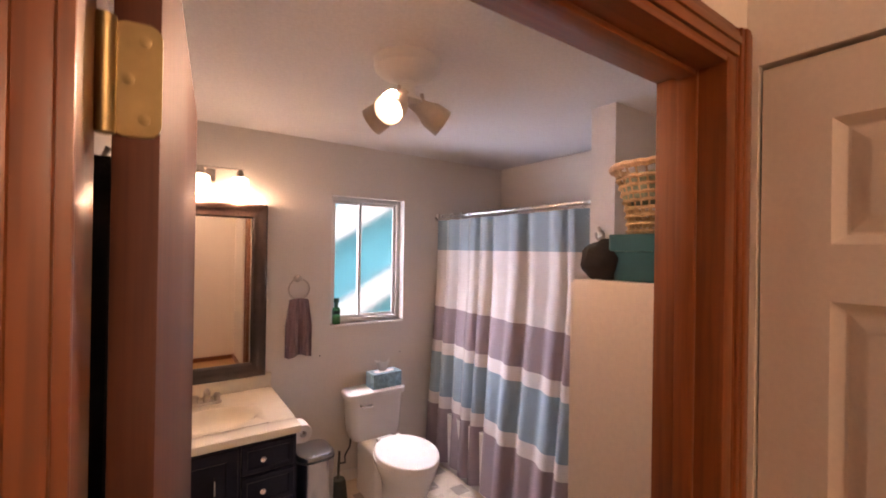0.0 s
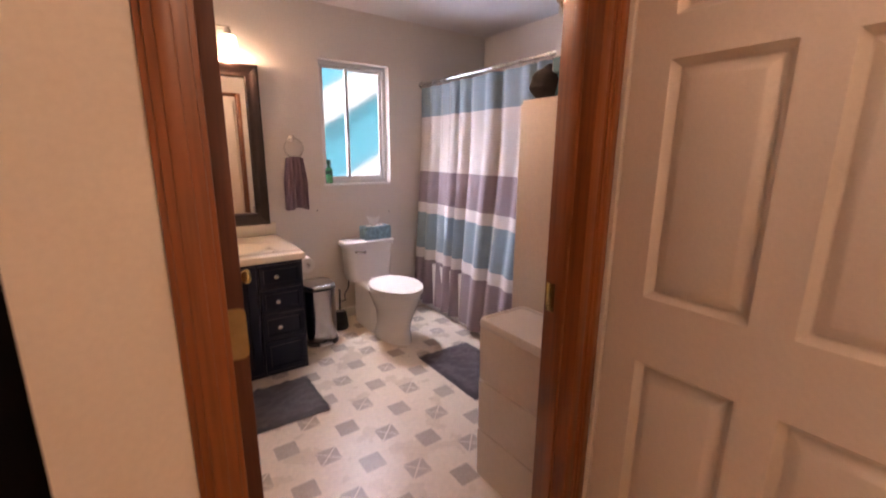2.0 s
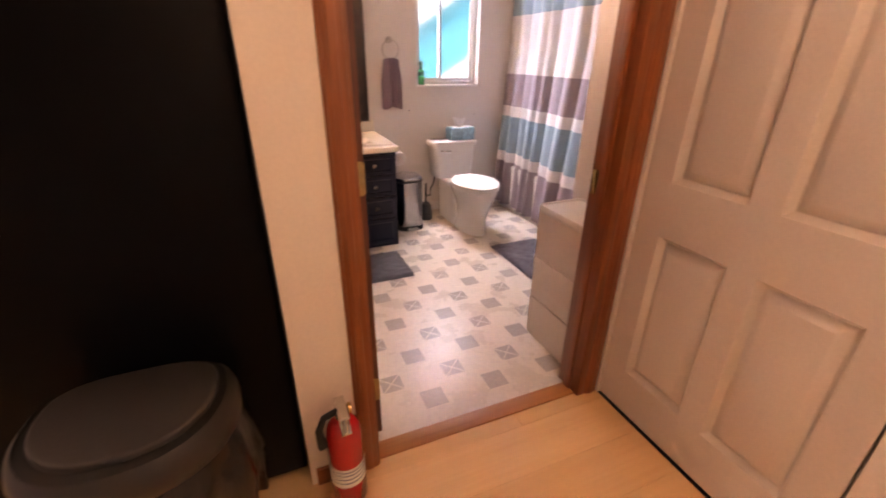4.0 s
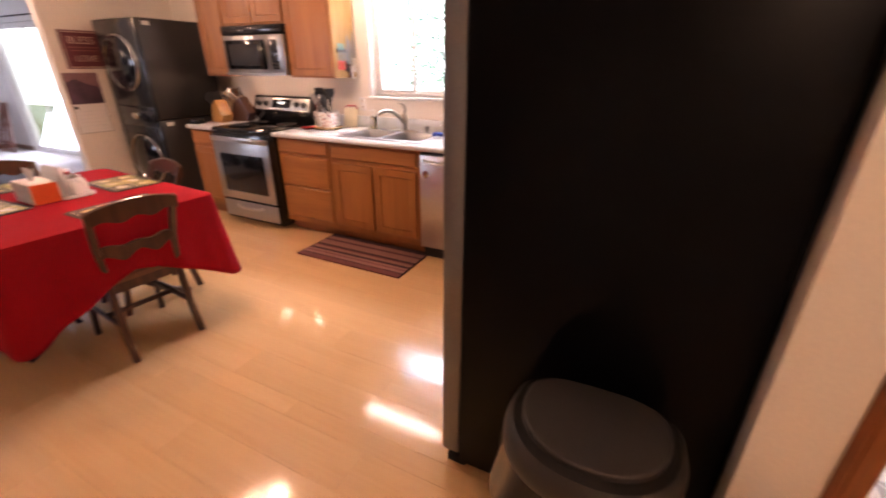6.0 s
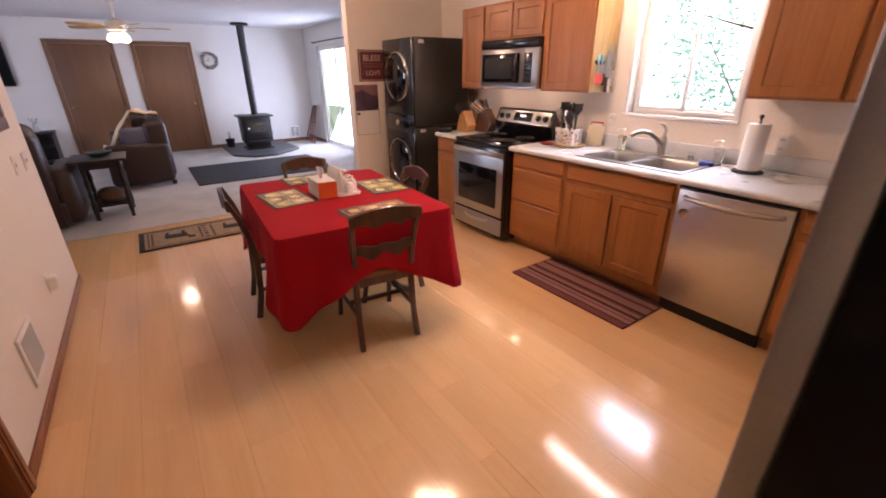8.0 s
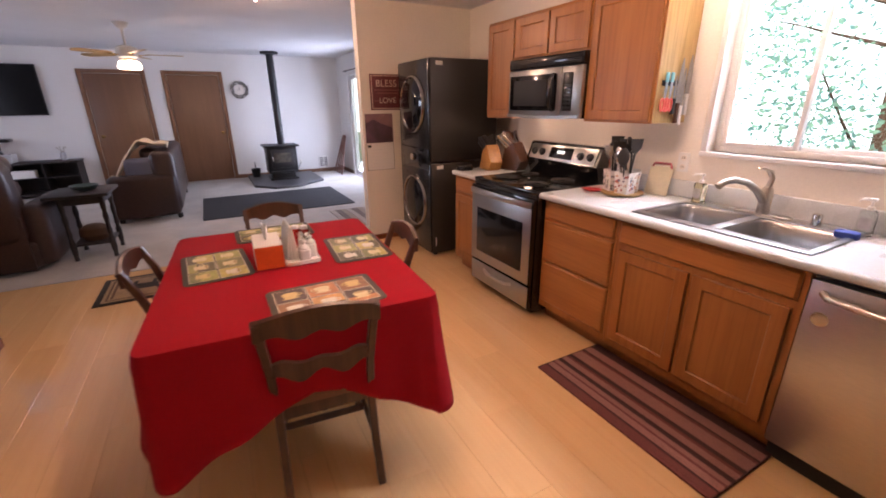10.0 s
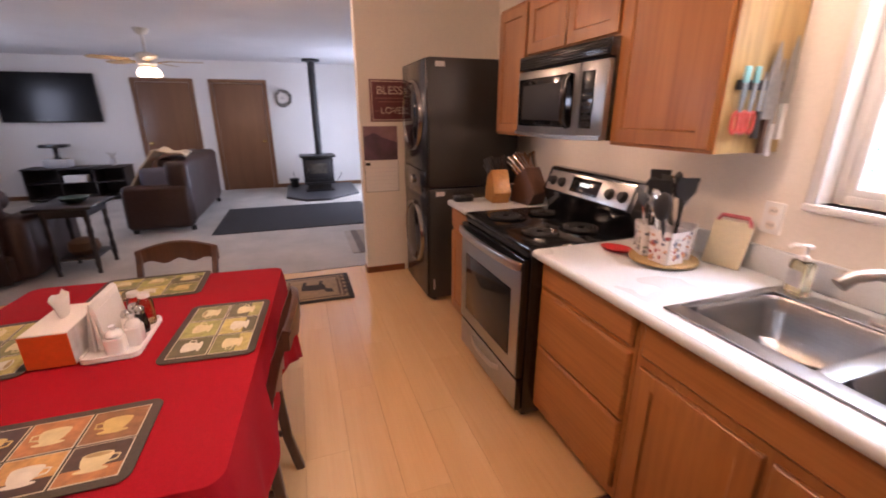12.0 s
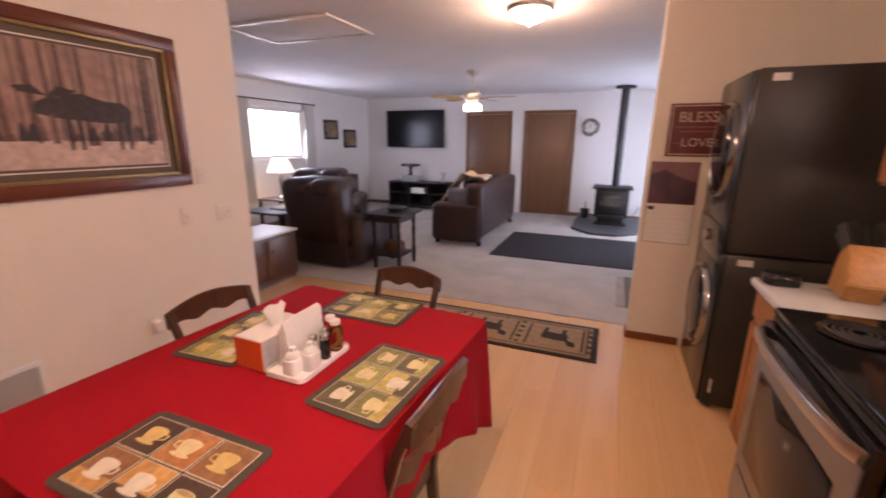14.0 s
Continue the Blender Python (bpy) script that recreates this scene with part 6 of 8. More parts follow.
# shower: tub, rod, curtain
tubm = bmesh.new()
ring_loft(tubm, [[Vector((4.02 + x * f, 2.72 + y * g, z)) for x, y in rrect(0.74, 1.49, 0.06, 5)] for f, g, z in ((1, 1, 0.0), (1, 1, 0.42), (0.86, 0.94, 0.43), (0.80, 0.90, 0.35), (0.70, 0.82, 0.10), (0.60, 0.75, 0.08))], caps=False)
tubt = thing("bathtub", "white bathtub behind the shower curtain", "bathtub")
part("shell", tubm, porcelain, tubt)
part("floor_pan", boxes([(3.78, 2.14, 0.06, 4.25, 3.30, 0.085)], 0.01), porcelain, tubt)
rod = thing("curtain_rod", "chrome shower curtain rod with rings", "curtain rod")
part("rod", tube([(3.70, 1.97, 1.95), (3.70, 3.48, 1.95)], 0.0125, 12), chrome, rod)
for y, s_ in ((1.972, 1), (3.478, -1)):
    part("flange", lathe([(0.030, 0), (0.030, 0.008), (0.018, 0.02), (0.016, 0.03)], 18, m=Matrix.Translation((3.70, y, 1.95)) @ Matrix.Rotation(radians(-90 * s_), 4, "X")), chrome, rod)
for i in range(12):
    y = 2.04 + i * 0.124
    part("ring", tube([(3.70 + 0.017 * math.sin(a), y, 1.945 + 0.024 * math.cos(a)) for a in [2 * math.pi * k / 14 for k in range(15)]], 0.0022, 5), chrome, rod)
cur_white = plain("curtain_white", (0.70, 0.68, 0.67), 0.7, var=0.05, grain=260, bump=0.2)
cur_blue = plain("curtain_blue", (0.22, 0.335, 0.41), 0.6, var=0.08, grain=260, bump=0.2, sheen=0.2)
cur_mauve = plain("curtain_mauve", (0.29, 0.24, 0.27), 0.7, var=0.08, grain=260, bump=0.2)
sc_thing = thing("shower_curtain", "shower curtain banded in blue, white and mauve", "shower curtain")
bands = [(1.92, 1.68, cur_blue, "slate blue band"), (1.68, 1.225, cur_white, "white band"), (1.225, 0.955, cur_mauve, "mauve grey band"), (0.955, 0.865, cur_white, "white band"), (0.865, 0.545, cur_blue, "slate blue band"), (0.545, 0.455, cur_white, "white band"), (0.455, 0.05, cur_mauve, "mauve grey band")]


def curtain_point(v, z):
    u = (1.92 - z) / 1.87
    amp = (0.011 + 0.012 * u) * (1 + 0.6 * math.sin(v * 23))
    y = 2.00 + 1.46 * v
    ph_ = v * 62 + 1.3 * math.sin(v * 9) + 0.5 * math.sin(u * 2.5 + v * 4)
    x = 3.70 + amp * math.sin(ph_) + 0.010 * math.sin(ph_ * 0.37 + 2) - 0.19 * max(0.0, u - 0.25) * (0.75 + 0.25 * math.sin(v * 5 + 1))
    return Vector((x, y + 0.008 * math.cos(ph_), z))


for z1, z0, k, lab in bands:
    bm = bmesh.new()
    rows = max(2, int((z1 - z0) / 0.06))
    rings = []
    for j in range(rows + 1):
        z = z1 + (z0 - z1) * j / rows
        rings.append([curtain_point(i / 260, z) for i in range(261)])
    ring_loft(bm, rings, caps=False, closed=False)
    part("band", bm, k, sc_thing, lab)

# rugs in the bathroom
rug_grey = plain("charcoal_pile", (0.055, 0.048, 0.055), 0.95, var=0.35, grain=210, patch=8, bump=1.0, sheen=0.3)
rug_mauve = plain("plum_pile", (0.050, 0.036, 0.048), 0.95, var=0.35, grain=210, patch=8, bump=1.0, sheen=0.3)


def shag(name, label, cx, cy, w, d, rot, mat):
    bm = bmesh.new()
    r = random.Random(7)
    nx, ny = int(w / 0.02), int(d / 0.02)
    grid = [[bm.verts.new((-w / 2 + w * i / nx + r.uniform(-0.006, 0.006), -d / 2 + d * j / ny + r.uniform(-0.006, 0.006), (0.004 if i in (0, nx) or j in (0, ny) else 0.017 + r.uniform(-0.004, 0.005)))) for j in range(ny + 1)] for i in range(nx + 1)]
    for i in range(nx):
        for j in range(ny):
            bm.faces.new((grid[i][j], grid[i + 1][j], grid[i + 1][j + 1], grid[i][j + 1]))
    base = [bm.verts.new((x, y, 0.0)) for x, y in ((-w / 2, -d / 2), (-w / 2, d / 2), (w / 2, d / 2), (w / 2, -d / 2))]
    bm.faces.new(base)
    o = solid(name, bm, mat, label, "bath mat", smooth=True)
    o.matrix_basis = pose(cx, cy, 0.0015, 0, 0, rot)
    return o


shag("bath_mat", "charcoal shaggy mat before the vanity", 2.05, 2.46, 0.58, 0.42, 0, rug_grey)
shag("bath_mat", "dark plum shaggy mat beside the bathtub", 3.26, 2.18, 0.42, 0.62, 0, rug_mauve)

# tall cabinet, hamper and things on it
tc = thing("tall_cabinet", "plain white tall storage cabinet", "cabinet", pose(2.97, 1.065, 0))
part("body", boxes([(0.0, 0.0, 0.0, 0.60, 0.465, 1.588)], 0.003), cream_plastic, tc)
part("door", boxes([(0.008, 0.466, 0.06, 0.298, 0.482, 1.575)], 0.003), cream_plastic, tc)
part("door", boxes([(0.302, 0.466, 0.06, 0.592, 0.482, 1.575)], 0.003), cream_plastic, tc)
hm = thing("drawer_tower", "stacked cream plastic drawer unit", "drawer unit", pose(2.828, 1.265, 0))
for z0, z1 in ((0.0, 0.225), (0.229, 0.455), (0.459, 0.69)):
    b = bmesh.new()
    ring_loft(b, [[Vector((x * f, y * f, z)) for x, y in rrect(0.25, 0.38, 0.022, 5)] for f, z in ((0.97, z0), (0.985, z0 + 0.004), (1.0, z1 - 0.012), (0.995, z1))])
    d = part("drawer", b, cream_plastic, hm)
    part("pull", bar([(-0.06, 0.192, z1 - 0.05), (0, 0.200, z1 - 0.055), (0.06, 0.192, z1 - 0.05)], 0.012, 0.02, side=(0, 1, 0)), cream_plastic, d)
b = bmesh.new()
ring_loft(b, [[Vector((x * f, y * g, z)) for x, y in rrect(0.25, 0.38, 0.03, 6)] for f, g, z in ((1.0, 1.0, 0.69), (1.03, 1.02, 0.695), (1.03, 1.02, 0.712), (1.0, 1.0, 0.725), (0.93, 0.95, 0.726), (0.91, 0.935, 0.718))])
part("top", b, white_plastic, hm, "white moulded top with a raised rim")

teal = plain("teal_plastic", (0.010, 0.09, 0.12), 0.4, var=0.06)
tbx = thing("teal_bin", "teal plastic storage bin on the cabinet", "storage bin", pose(3.12, 1.32, 1.589))
b = bmesh.new()
ring_loft(b, [[Vector((x * f, y * f, z)) for x, y in rrect(0.20, 0.22, 0.02, 4)] for f, z in ((0.92, 0), (0.97, 0.095), (1.04, 0.096), (1.05, 0.15), (1.0, 0.15))])
part("body", b, teal, tbx)
straw_c = plain("wicker", (0.50, 0.33, 0.19), 0.7, var=0.25, grain=60, bump=0.3)
wk = thing("wicker_basket", "pale wicker basket with a green cloth inside", "basket", pose(3.12, 1.32, 1.742))
prof = [(0.085, 0.0), (0.090, 0.06), (0.102, 0.12), (0.122, 0.18), (0.138, 0.215)]
for i in range(26):
    a = 2 * math.pi * i / 26
    part("stake", tube([(r * math.cos(a), r * math.sin(a), z) for r, z in prof], 0.0035, 5), straw_c, wk)
for z, r in ((0.008, 0.088), (0.032, 0.090), (0.056, 0.092), (0.080, 0.096), (0.104, 0.101), (0.128, 0.107), (0.152, 0.114), (0.176, 0.122)):
    part("weave", tube([((r + 0.004 * math.cos(13 * a)) * math.cos(a), (r + 0.004 * math.cos(13 * a)) * math.sin(a), z) for a in [2 * math.pi * k / 78 for k in range(79)]], 0.006, 5), straw_c, wk)
part("rim", tube([(0.138 * math.cos(a), 0.138 * math.sin(a), 0.212 + 0.003 * math.sin(a * 20)) for a in [2 * math.pi * k / 48 for k in range(49)]], 0.012, 7), straw_c, wk)
part("bottom", lathe([(0.086, 0.0), (0.086, 0.006)], 26), straw_c, wk)
part("cloth", lathe([(0.10, 0.10), (0.112, 0.15), (0.09, 0.19), (0.05, 0.20), (0.004, 0.195)], 20), plain("sage_cloth", (0.22, 0.27, 0.20), 0.9, var=0.25, grain=60, bump=0.6), wk, "folded sage green cloth")
bgm = bmesh.new()
bmesh.ops.create_uvsphere(bgm, u_segments=22, v_segments=14, radius=1)
for v in bgm.verts:
    n = noise.noise(v.co * 2.2)
    v.co = Vector((v.co.x * 0.085, v.co.y * 0.075, max(-0.06, v.co.z * 0.072))) * (1 + 0.18 * n)
bgo = solid("toiletry_bag", bgm, plain("black_fabric", (0.012, 0.010, 0.012), 0.8, var=0.3, grain=160, bump=0.5), "rounded black fabric bag on the cabinet", "bag", smooth=True)
bgo.matrix_basis = pose(3.06, 1.47, 1.65)
hk = thing("robe_hook", "brushed nickel robe hook on the shower wall", "hook", pose(3.66, 1.90, 1.76))
part("plate", lathe([(0.018, 0), (0.018, 0.005), (0.010, 0.008)], 16, m=Matrix.Rotation(radians(-90), 4, "Y"), sx=2.0), nickel, hk)
part("prong", tube([(0, 0, 0.0), (-0.03, 0, -0.015), (-0.045, 0, -0.005), (-0.05, 0, 0.02)], [0.008, 0.007, 0.007, 0.008], 8), nickel, hk)
part("prong", tube([(0, 0, 0.02), (-0.02, 0, 0.03), (-0.03, 0, 0.05)], 0.006, 8), nickel, hk)

# bottle on the window sill
sb = thing("shampoo_bottle", "green shampoo bottle on the window sill", "bottle", pose(2.855, 3.508, 1.136))
part("bottle", prism(rrect(0.055, 0.04, 0.018), 0, 0.12, soft=0.012), clear("green_plastic", (0.10, 0.40, 0.16), 0.25), sb, "translucent green bottle")
part("label", prism(rrect(0.0565, 0.0415, 0.018), 0.07, 0.10), plain("dark_label", (0.03, 0.07, 0.05), 0.5), sb, "dark green label")
part("cap", lathe([(0.014, 0.12), (0.014, 0.15), (0.019, 0.155), (0.019, 0.185), (0.004, 0.187)], 14), plain("green_cap", (0.02, 0.06, 0.04), 0.4), sb, "dark green cap")
for x, z in ((2.73, 0.93), (3.36, 0.88)):
    n_ = thing("nail", "small dark nail stuck in the wall", "nail", pose(x, 3.48, z, 90, 0, 0))
    part("head", lathe([(0.002, 0), (0.002, 0.006), (0.005, 0.007), (0.004, 0.009)], 8), black_matte, n_)

# robe behind the door
rb = solid("bathrobe", hanging_towel(0.34, 1.25, 3.3, 0.02, thick=0.045), plain("black_robe", (0.010, 0.010, 0.014), 0.95, var=0.3, grain=150, bump=0.6), "black bathrobe hanging behind the door", "bathrobe", smooth=True)
rb.matrix_basis = pose(1.70, 1.62, 1.84, 0, 0, 90)
rh = thing("wall_hook", "small metal hook behind the bathroom door", "hook", pose(1.65, 1.62, 1.85))
part("prong", tube([(0, 0, 0), (0.05, 0, -0.012), (0.062, 0, 0.015)], 0.006, 8), nickel, rh)

# ---- hall ----
tcn = thing("trash_can", "dark plastic trash can with a bag folded over", "trash can", pose(1.16, 0.82, 0))
tcn.scale = (1.12, 1.0, 0.985)
dark_plastic = plain("dark_plastic", (0.014, 0.0125, 0.012), 0.5, var=0.12, grain=90)


def half_oval(w, d, n=48):
    """Rounded plan with a flat back (+y) and a front that narrows to a blunt bow."""
    out = []
    for i in range(n):
        a = 2 * math.pi * i / n
        c, q = math.cos(a), math.sin(a)
        e, k = (2 / 4.2, 0.40 * d) if q > 0 else (2 / 2.1, 0.60 * d)
        out.append((0.5 * w * math.copysign(abs(c) ** (0.62 if q > 0 else 0.86), c) * (1 - 0.14 * max(0, q)), k * math.copysign(abs(q) ** e, q)))
    return out


b = bmesh.new()
ring_loft(b, [[Vector((x * f, y * f, z)) for x, y in half_oval(0.40, 0.36)] for f, z in ((0.74, 0.0), (0.78, 0.03), (0.92, 0.50), (0.94, 0.54))])
part("body", b, dark_plastic, tcn)
b = bmesh.new()
rings = []
for j in range(9):
    v = j / 8
    ring = []
    for i, (x, y) in enumerate(half_oval(0.40, 0.36, 72)):
        a = math.atan2(y, x)
        n = noise.noise((math.cos(a) * 2.5, math.sin(a) * 2.5, v * 2)) + 0.6 * math.sin(a * 11 + v * 3)
        f = 0.97 + (0.10 * v + 0.07 * math.sin(v * 3.1)) * (1 + 0.75 * n)
        ring.append(Vector((x * f, y * f, 0.555 - (0.24 + 0.08 * math.sin(a * 2 + 1) + 0.05 * n) * v)))
    rings.append(ring)
ring_loft(b, rings, caps=False)
part("bag", b, plain("black_bag", (0.016, 0.014, 0.013), 0.22, var=0.2, grain=40, patch=12, bump=0.6), tcn, "glossy black bag edge")
b = bmesh.new()
ring_loft(b, [[Vector((x * f, y * f, z)) for x, y in half_oval(0.40, 0.36)] for f, z in ((0.97, 0.545), (1.0, 0.555), (1.0, 0.585), (0.96, 0.615), (0.90, 0.628), (0.895, 0.622))])
part("lid_ring", b, dark_plastic, tcn)
part("lid", prism([(x, y + 0.01) for x, y in half_oval(0.325, 0.285)], 0.615, 0.640, soft=0.010), plain("lid_plastic", (0.032, 0.029, 0.027), 0.5, var=0.08, grain=120), tcn, "flat grey-black lid")
part("drawstring", tube([(0.17, -0.10, 0.42), (0.185, -0.06, 0.47), (0.192, -0.01, 0.50)], 0.006, 6), red_plastic, tcn, "red drawstring end")

fx = thing("fire_extinguisher", "red fire extinguisher on the floor by the door", "fire extinguisher", pose(1.628, 0.868, 0) @ Matrix.Scale(1.16, 4))
ext_red = plain("extinguisher_red", (0.50, 0.012, 0.012), 0.22, var=0.05, coat=0.5)
part("cylinder", lathe([(0.044, 0.0), (0.048, 0.006), (0.048, 0.245), (0.043, 0.275), (0.028, 0.298), (0.018, 0.305)], 30), ext_red, fx)
part("label", lathe([(0.0488, 0.085), (0.0488, 0.155)], 30, caps=False), paper, fx, "white printed label")
for z in (0.10, 0.115, 0.13, 0.142):
    part("print_bar", lathe([(0.0492, z), (0.0492, z + 0.005)], 30, caps=False), plain("label_ink", (0.2, 0.2, 0.3), 0.6) if z == 0.10 else MATS["label_ink"], fx, "", False)
part("valve", lathe([(0.018, 0.30), (0.020, 0.325), (0.016, 0.345), (0.004, 0.347)], 16), chrome, fx)
part("lever", bar([(0.0, 0.02, 0.352), (0.0, -0.03, 0.362), (0.0, -0.085, 0.378)], 0.024, 0.006), chrome, fx, "chrome squeeze lever")
part("lever", bar([(0.0, 0.0, 0.335), (0.0, -0.05, 0.334), (0.0, -0.085, 0.325)], 0.024, 0.005), chrome, fx)
part("gauge", lathe([(0.016, 0), (0.016, 0.008), (0.003, 0.009)], 16, m=Matrix.Translation((0.018, 0, 0.325)) @ Matrix.Rotation(radians(90), 4, "Y")), brass, fx)
part("nozzle", tube([(-0.015, 0, 0.325), (-0.045, -0.01, 0.325), (-0.062, -0.015, 0.29), (-0.058, -0.012, 0.23)], [0.009, 0.009, 0.010, 0.013], 10), black_matte, fx, "black nozzle")

# ---- living room ----
dark_rug = plain("dark_rug", (0.017, 0.016, 0.020), 0.95, var=0.3, grain=180, bump=0.9)
lr = solid("area_rug", prism(rrect(1.58, 2.10, 0.02, 3), 0, 0.010), dark_rug, "plain dark charcoal area rug on the carpet", "rug")
lr.matrix_basis = pose(-6.86, 1.57, 0.0065)
rag_pale = plain("rag_pale", (0.40, 0.36, 0.31), 0.95, var=0.2, grain=200, bump=0.6)
rag_dark = plain("rag_dark", (0.17, 0.14, 0.12), 0.95, var=0.25, grain=200, bump=0.6)
rag_tan = plain("rag_tan", (0.31, 0.26, 0.20), 0.95, var=0.2, grain=200, bump=0.6)
rg2 = thing("rag_rug", "beige and brown striped rag rug", "rug", pose(-5.25, 2.68, 0.0065))
for i in range(14):
    part("stripe", boxes([(-0.48, -0.55 + 0.0785 * i, 0, 0.48, -0.55 + 0.0785 * i + 0.077, 0.008 + 0.001 * (i % 2))], 0.002), (rag_pale, rag_dark, rag_tan)[i % 3], rg2, "", False)
dr_ = thing("runner_rug", "tan and black wildlife runner rug", "rug", pose(-3.90, 0.88, 0.0015))
run_tan = plain("runner_tan", (0.36, 0.25, 0.14), 0.95, var=0.25, grain=220, patch=20, bump=0.8)
run_black = plain("runner_black", (0.030, 0.022, 0.016), 0.95, var=0.3, grain=220, bump=0.8)
run_brown = plain("runner_brown", (0.12, 0.065, 0.035), 0.95, var=0.3, grain=220, bump=0.8)
part("edge", boxes([(-0.30, -1.12, 0, 0.30, 1.12, 0.007)], 0.002), run_black, dr_)
part("field", boxes([(-0.255, -1.075, 0.004, 0.255, 1.075, 0.0085)], 0.001), run_tan, dr_)
part("inner_border", boxes([(-0.23, -1.05, 0.006, 0.23, -1.035, 0.0092), (-0.23, 1.035, 0.006, 0.23, 1.05, 0.0092), (-0.23, -1.035, 0.006, -0.215, 1.035, 0.0092), (0.215, -1.035, 0.006, 0.23, 1.035, 0.0092)]), run_brown, dr_, "", False)
for k, yc in enumerate((-0.80, -0.27, 0.27, 0.80)):
    for e in (-0.22, 0.20):
        part("woven_block", boxes([(-0.19, yc + e, 0.006, 0.19, yc + e + 0.02, 0.0092)]), run_brown, dr_, "", False)
    b = bmesh.new()
    for poly in ([(-0.08, -0.10), (0.04, -0.11), (0.06, 0.02), (0.05, 0.10), (-0.06, 0.09)], [(0.02, 0.07), (0.12, 0.10), (0.13, 0.16), (0.06, 0.15)], [(-0.15, -0.09), (-0.07, -0.10), (-0.07, -0.07), (-0.15, -0.06)], [(-0.15, 0.05), (-0.05, 0.04), (-0.05, 0.075), (-0.15, 0.08)]):
        prism([(x, yc + y) for x, y in poly], 0.006, 0.0094, b)
    bmesh.ops.recalc_face_normals(b, faces=b.faces)
    part("woven_animal", b, run_black, dr_, "dark woven animal figure", False)
    for j in range(5):
        part("woven_square", boxes([(-0.205 + 0.09 * j, yc + 0.235, 0.006, -0.165 + 0.09 * j, yc + 0.275, 0.0092)]), run_black if j % 2 else run_brown, dr_, "", False)


def cushion(x0, y0, z0, x1, y1, z1, r=0.05):
    bm = box(x0, y0, z0, x1, y1, z1, r, seg=4)
    c = Vector(((x0 + x1) / 2, (y0 + y1) / 2, (z0 + z1) / 2))
    for v in bm.verts:
        v.co += 0.012 * noise.noise_vector(v.co * 3.0)
    return bm


so = thing("sofa", "dark brown leather sofa with rolled arms", "sofa", pose(-7.48, -0.08, 0.006))
part("base", cushion(-1.06, -0.36, 0.05, 1.06, 0.30, 0.30, 0.03), leather, so)
part("backrest", cushion(-1.08, 0.12, 0.10, 1.08, 0.39, 0.90, 0.08), leather, so)
for sx in (-1, 1):
    part("arm", cushion(sx * 1.10 - 0.13 * (1 + sx) / 1 * 0 - (0.24 if sx > 0 else 0.0), -0.39, 0.05, sx * 1.10 + (0.0 if sx > 0 else 0.24), 0.36, 0.62, 0.07), leather, so)
for i in range(3):
    part("seat_cushion", cushion(-0.86 + 0.575 * i, -0.38, 0.29, -0.86 + 0.575 * (i + 1) - 0.005, 0.15, 0.47, 0.05), leather, so)
    part("back_cushion", cushion(-0.86 + 0.575 * i, 0.0, 0.45, -0.86 + 0.575 * (i + 1) - 0.005, 0.20, 0.93, 0.07), leather, so)
for x in (-1.0, 1.0):
    for y in (-0.33, 0.33):
        part("foot", lathe([(0.03, 0), (0.035, 0.06)], 10, at=(x, y, 0)), black_matte, so)
th = bmesh.new()
rings = []
for j in range(29):
    v = j / 28
    ring = []
    for i in range(25):
        u = i / 24
        # from the seat up over the back cushion and down behind it
        y = -0.34 + 0.70 * v
        z = 0.50 + 0.47 * min(1.0, max(0.0, v - 0.12) / 0.42) ** 0.8 - 0.30 * max(0.0, v - 0.86)
        x = -7.02 + 0.50 * u + 0.05 * math.sin(v * 5 + u)
        lump = 0.055 * noise.noise((x * 5, y * 6, 0.5)) + 0.03 * noise.noise((x * 13, y * 13, 2.0))
        ring.append(Vector((x, y - 0.10 - 0.05 * (1 - v), z + 0.045 + lump)))
    rings.append(ring)
ring_loft(th, rings, caps=False, closed=False)
tho = solid("throw_blanket", th, plain("cream_throw", (0.60, 0.50, 0.36), 0.95, var=0.15, grain=130, bump=0.8), "cream knitted throw over the sofa back", "blanket", smooth=True)
tho.modifiers.new("thick", "SOLIDIFY").thickness = 0.02
pil = solid("throw_pillow", cushion(-6.60, -0.26, 0.50, -6.46, 0.10, 0.83, 0.06), plain("slate_pillow", (0.13, 0.14, 0.20), 0.8, var=0.15, grain=160, bump=0.4), "slate blue throw pillow on the sofa", "pillow", smooth=True)

re = thing("recliner", "dark brown leather recliner with a high back", "armchair", pose(-5.22, -1.24, 0.006))
re.scale = (1.28, 1.28, 0.97)
part("base", cushion(-0.40, -0.36, 0.04, 0.36, 0.36, 0.30, 0.04), leather, re)
part("seat_cushion", cushion(-0.44, -0.27, 0.28, 0.20, 0.27, 0.48, 0.06), leather, re)
b = cushion(0.12, -0.33, 0.30, 0.40, 0.33, 1.06, 0.09)
bmesh.ops.rotate(b, cent=(0.26, 0, 0.30), matrix=Matrix.Rotation(radians(7), 3, "Y"), verts=b.verts)
part("backrest", b, leather, re)
for z0, z1, dx in ((0.88, 1.10, 0.0), (0.66, 0.87, -0.03), (0.46, 0.65, -0.05)):
    part("back_roll", cushion(0.05 + dx, -0.30, z0, 0.30 + dx, 0.30, z1, 0.09), leather, re)
for sy in (-1, 1):
    part("headrest", cushion(0.14, sy * 0.155 - 0.15, 0.86, 0.50, sy * 0.155 + 0.15, 1.10, 0.10), leather, re)
part("back_skirt", boxes([(0.37, -0.33, 0.04, 0.395, 0.33, 0.55)], 0.01), leather, re)
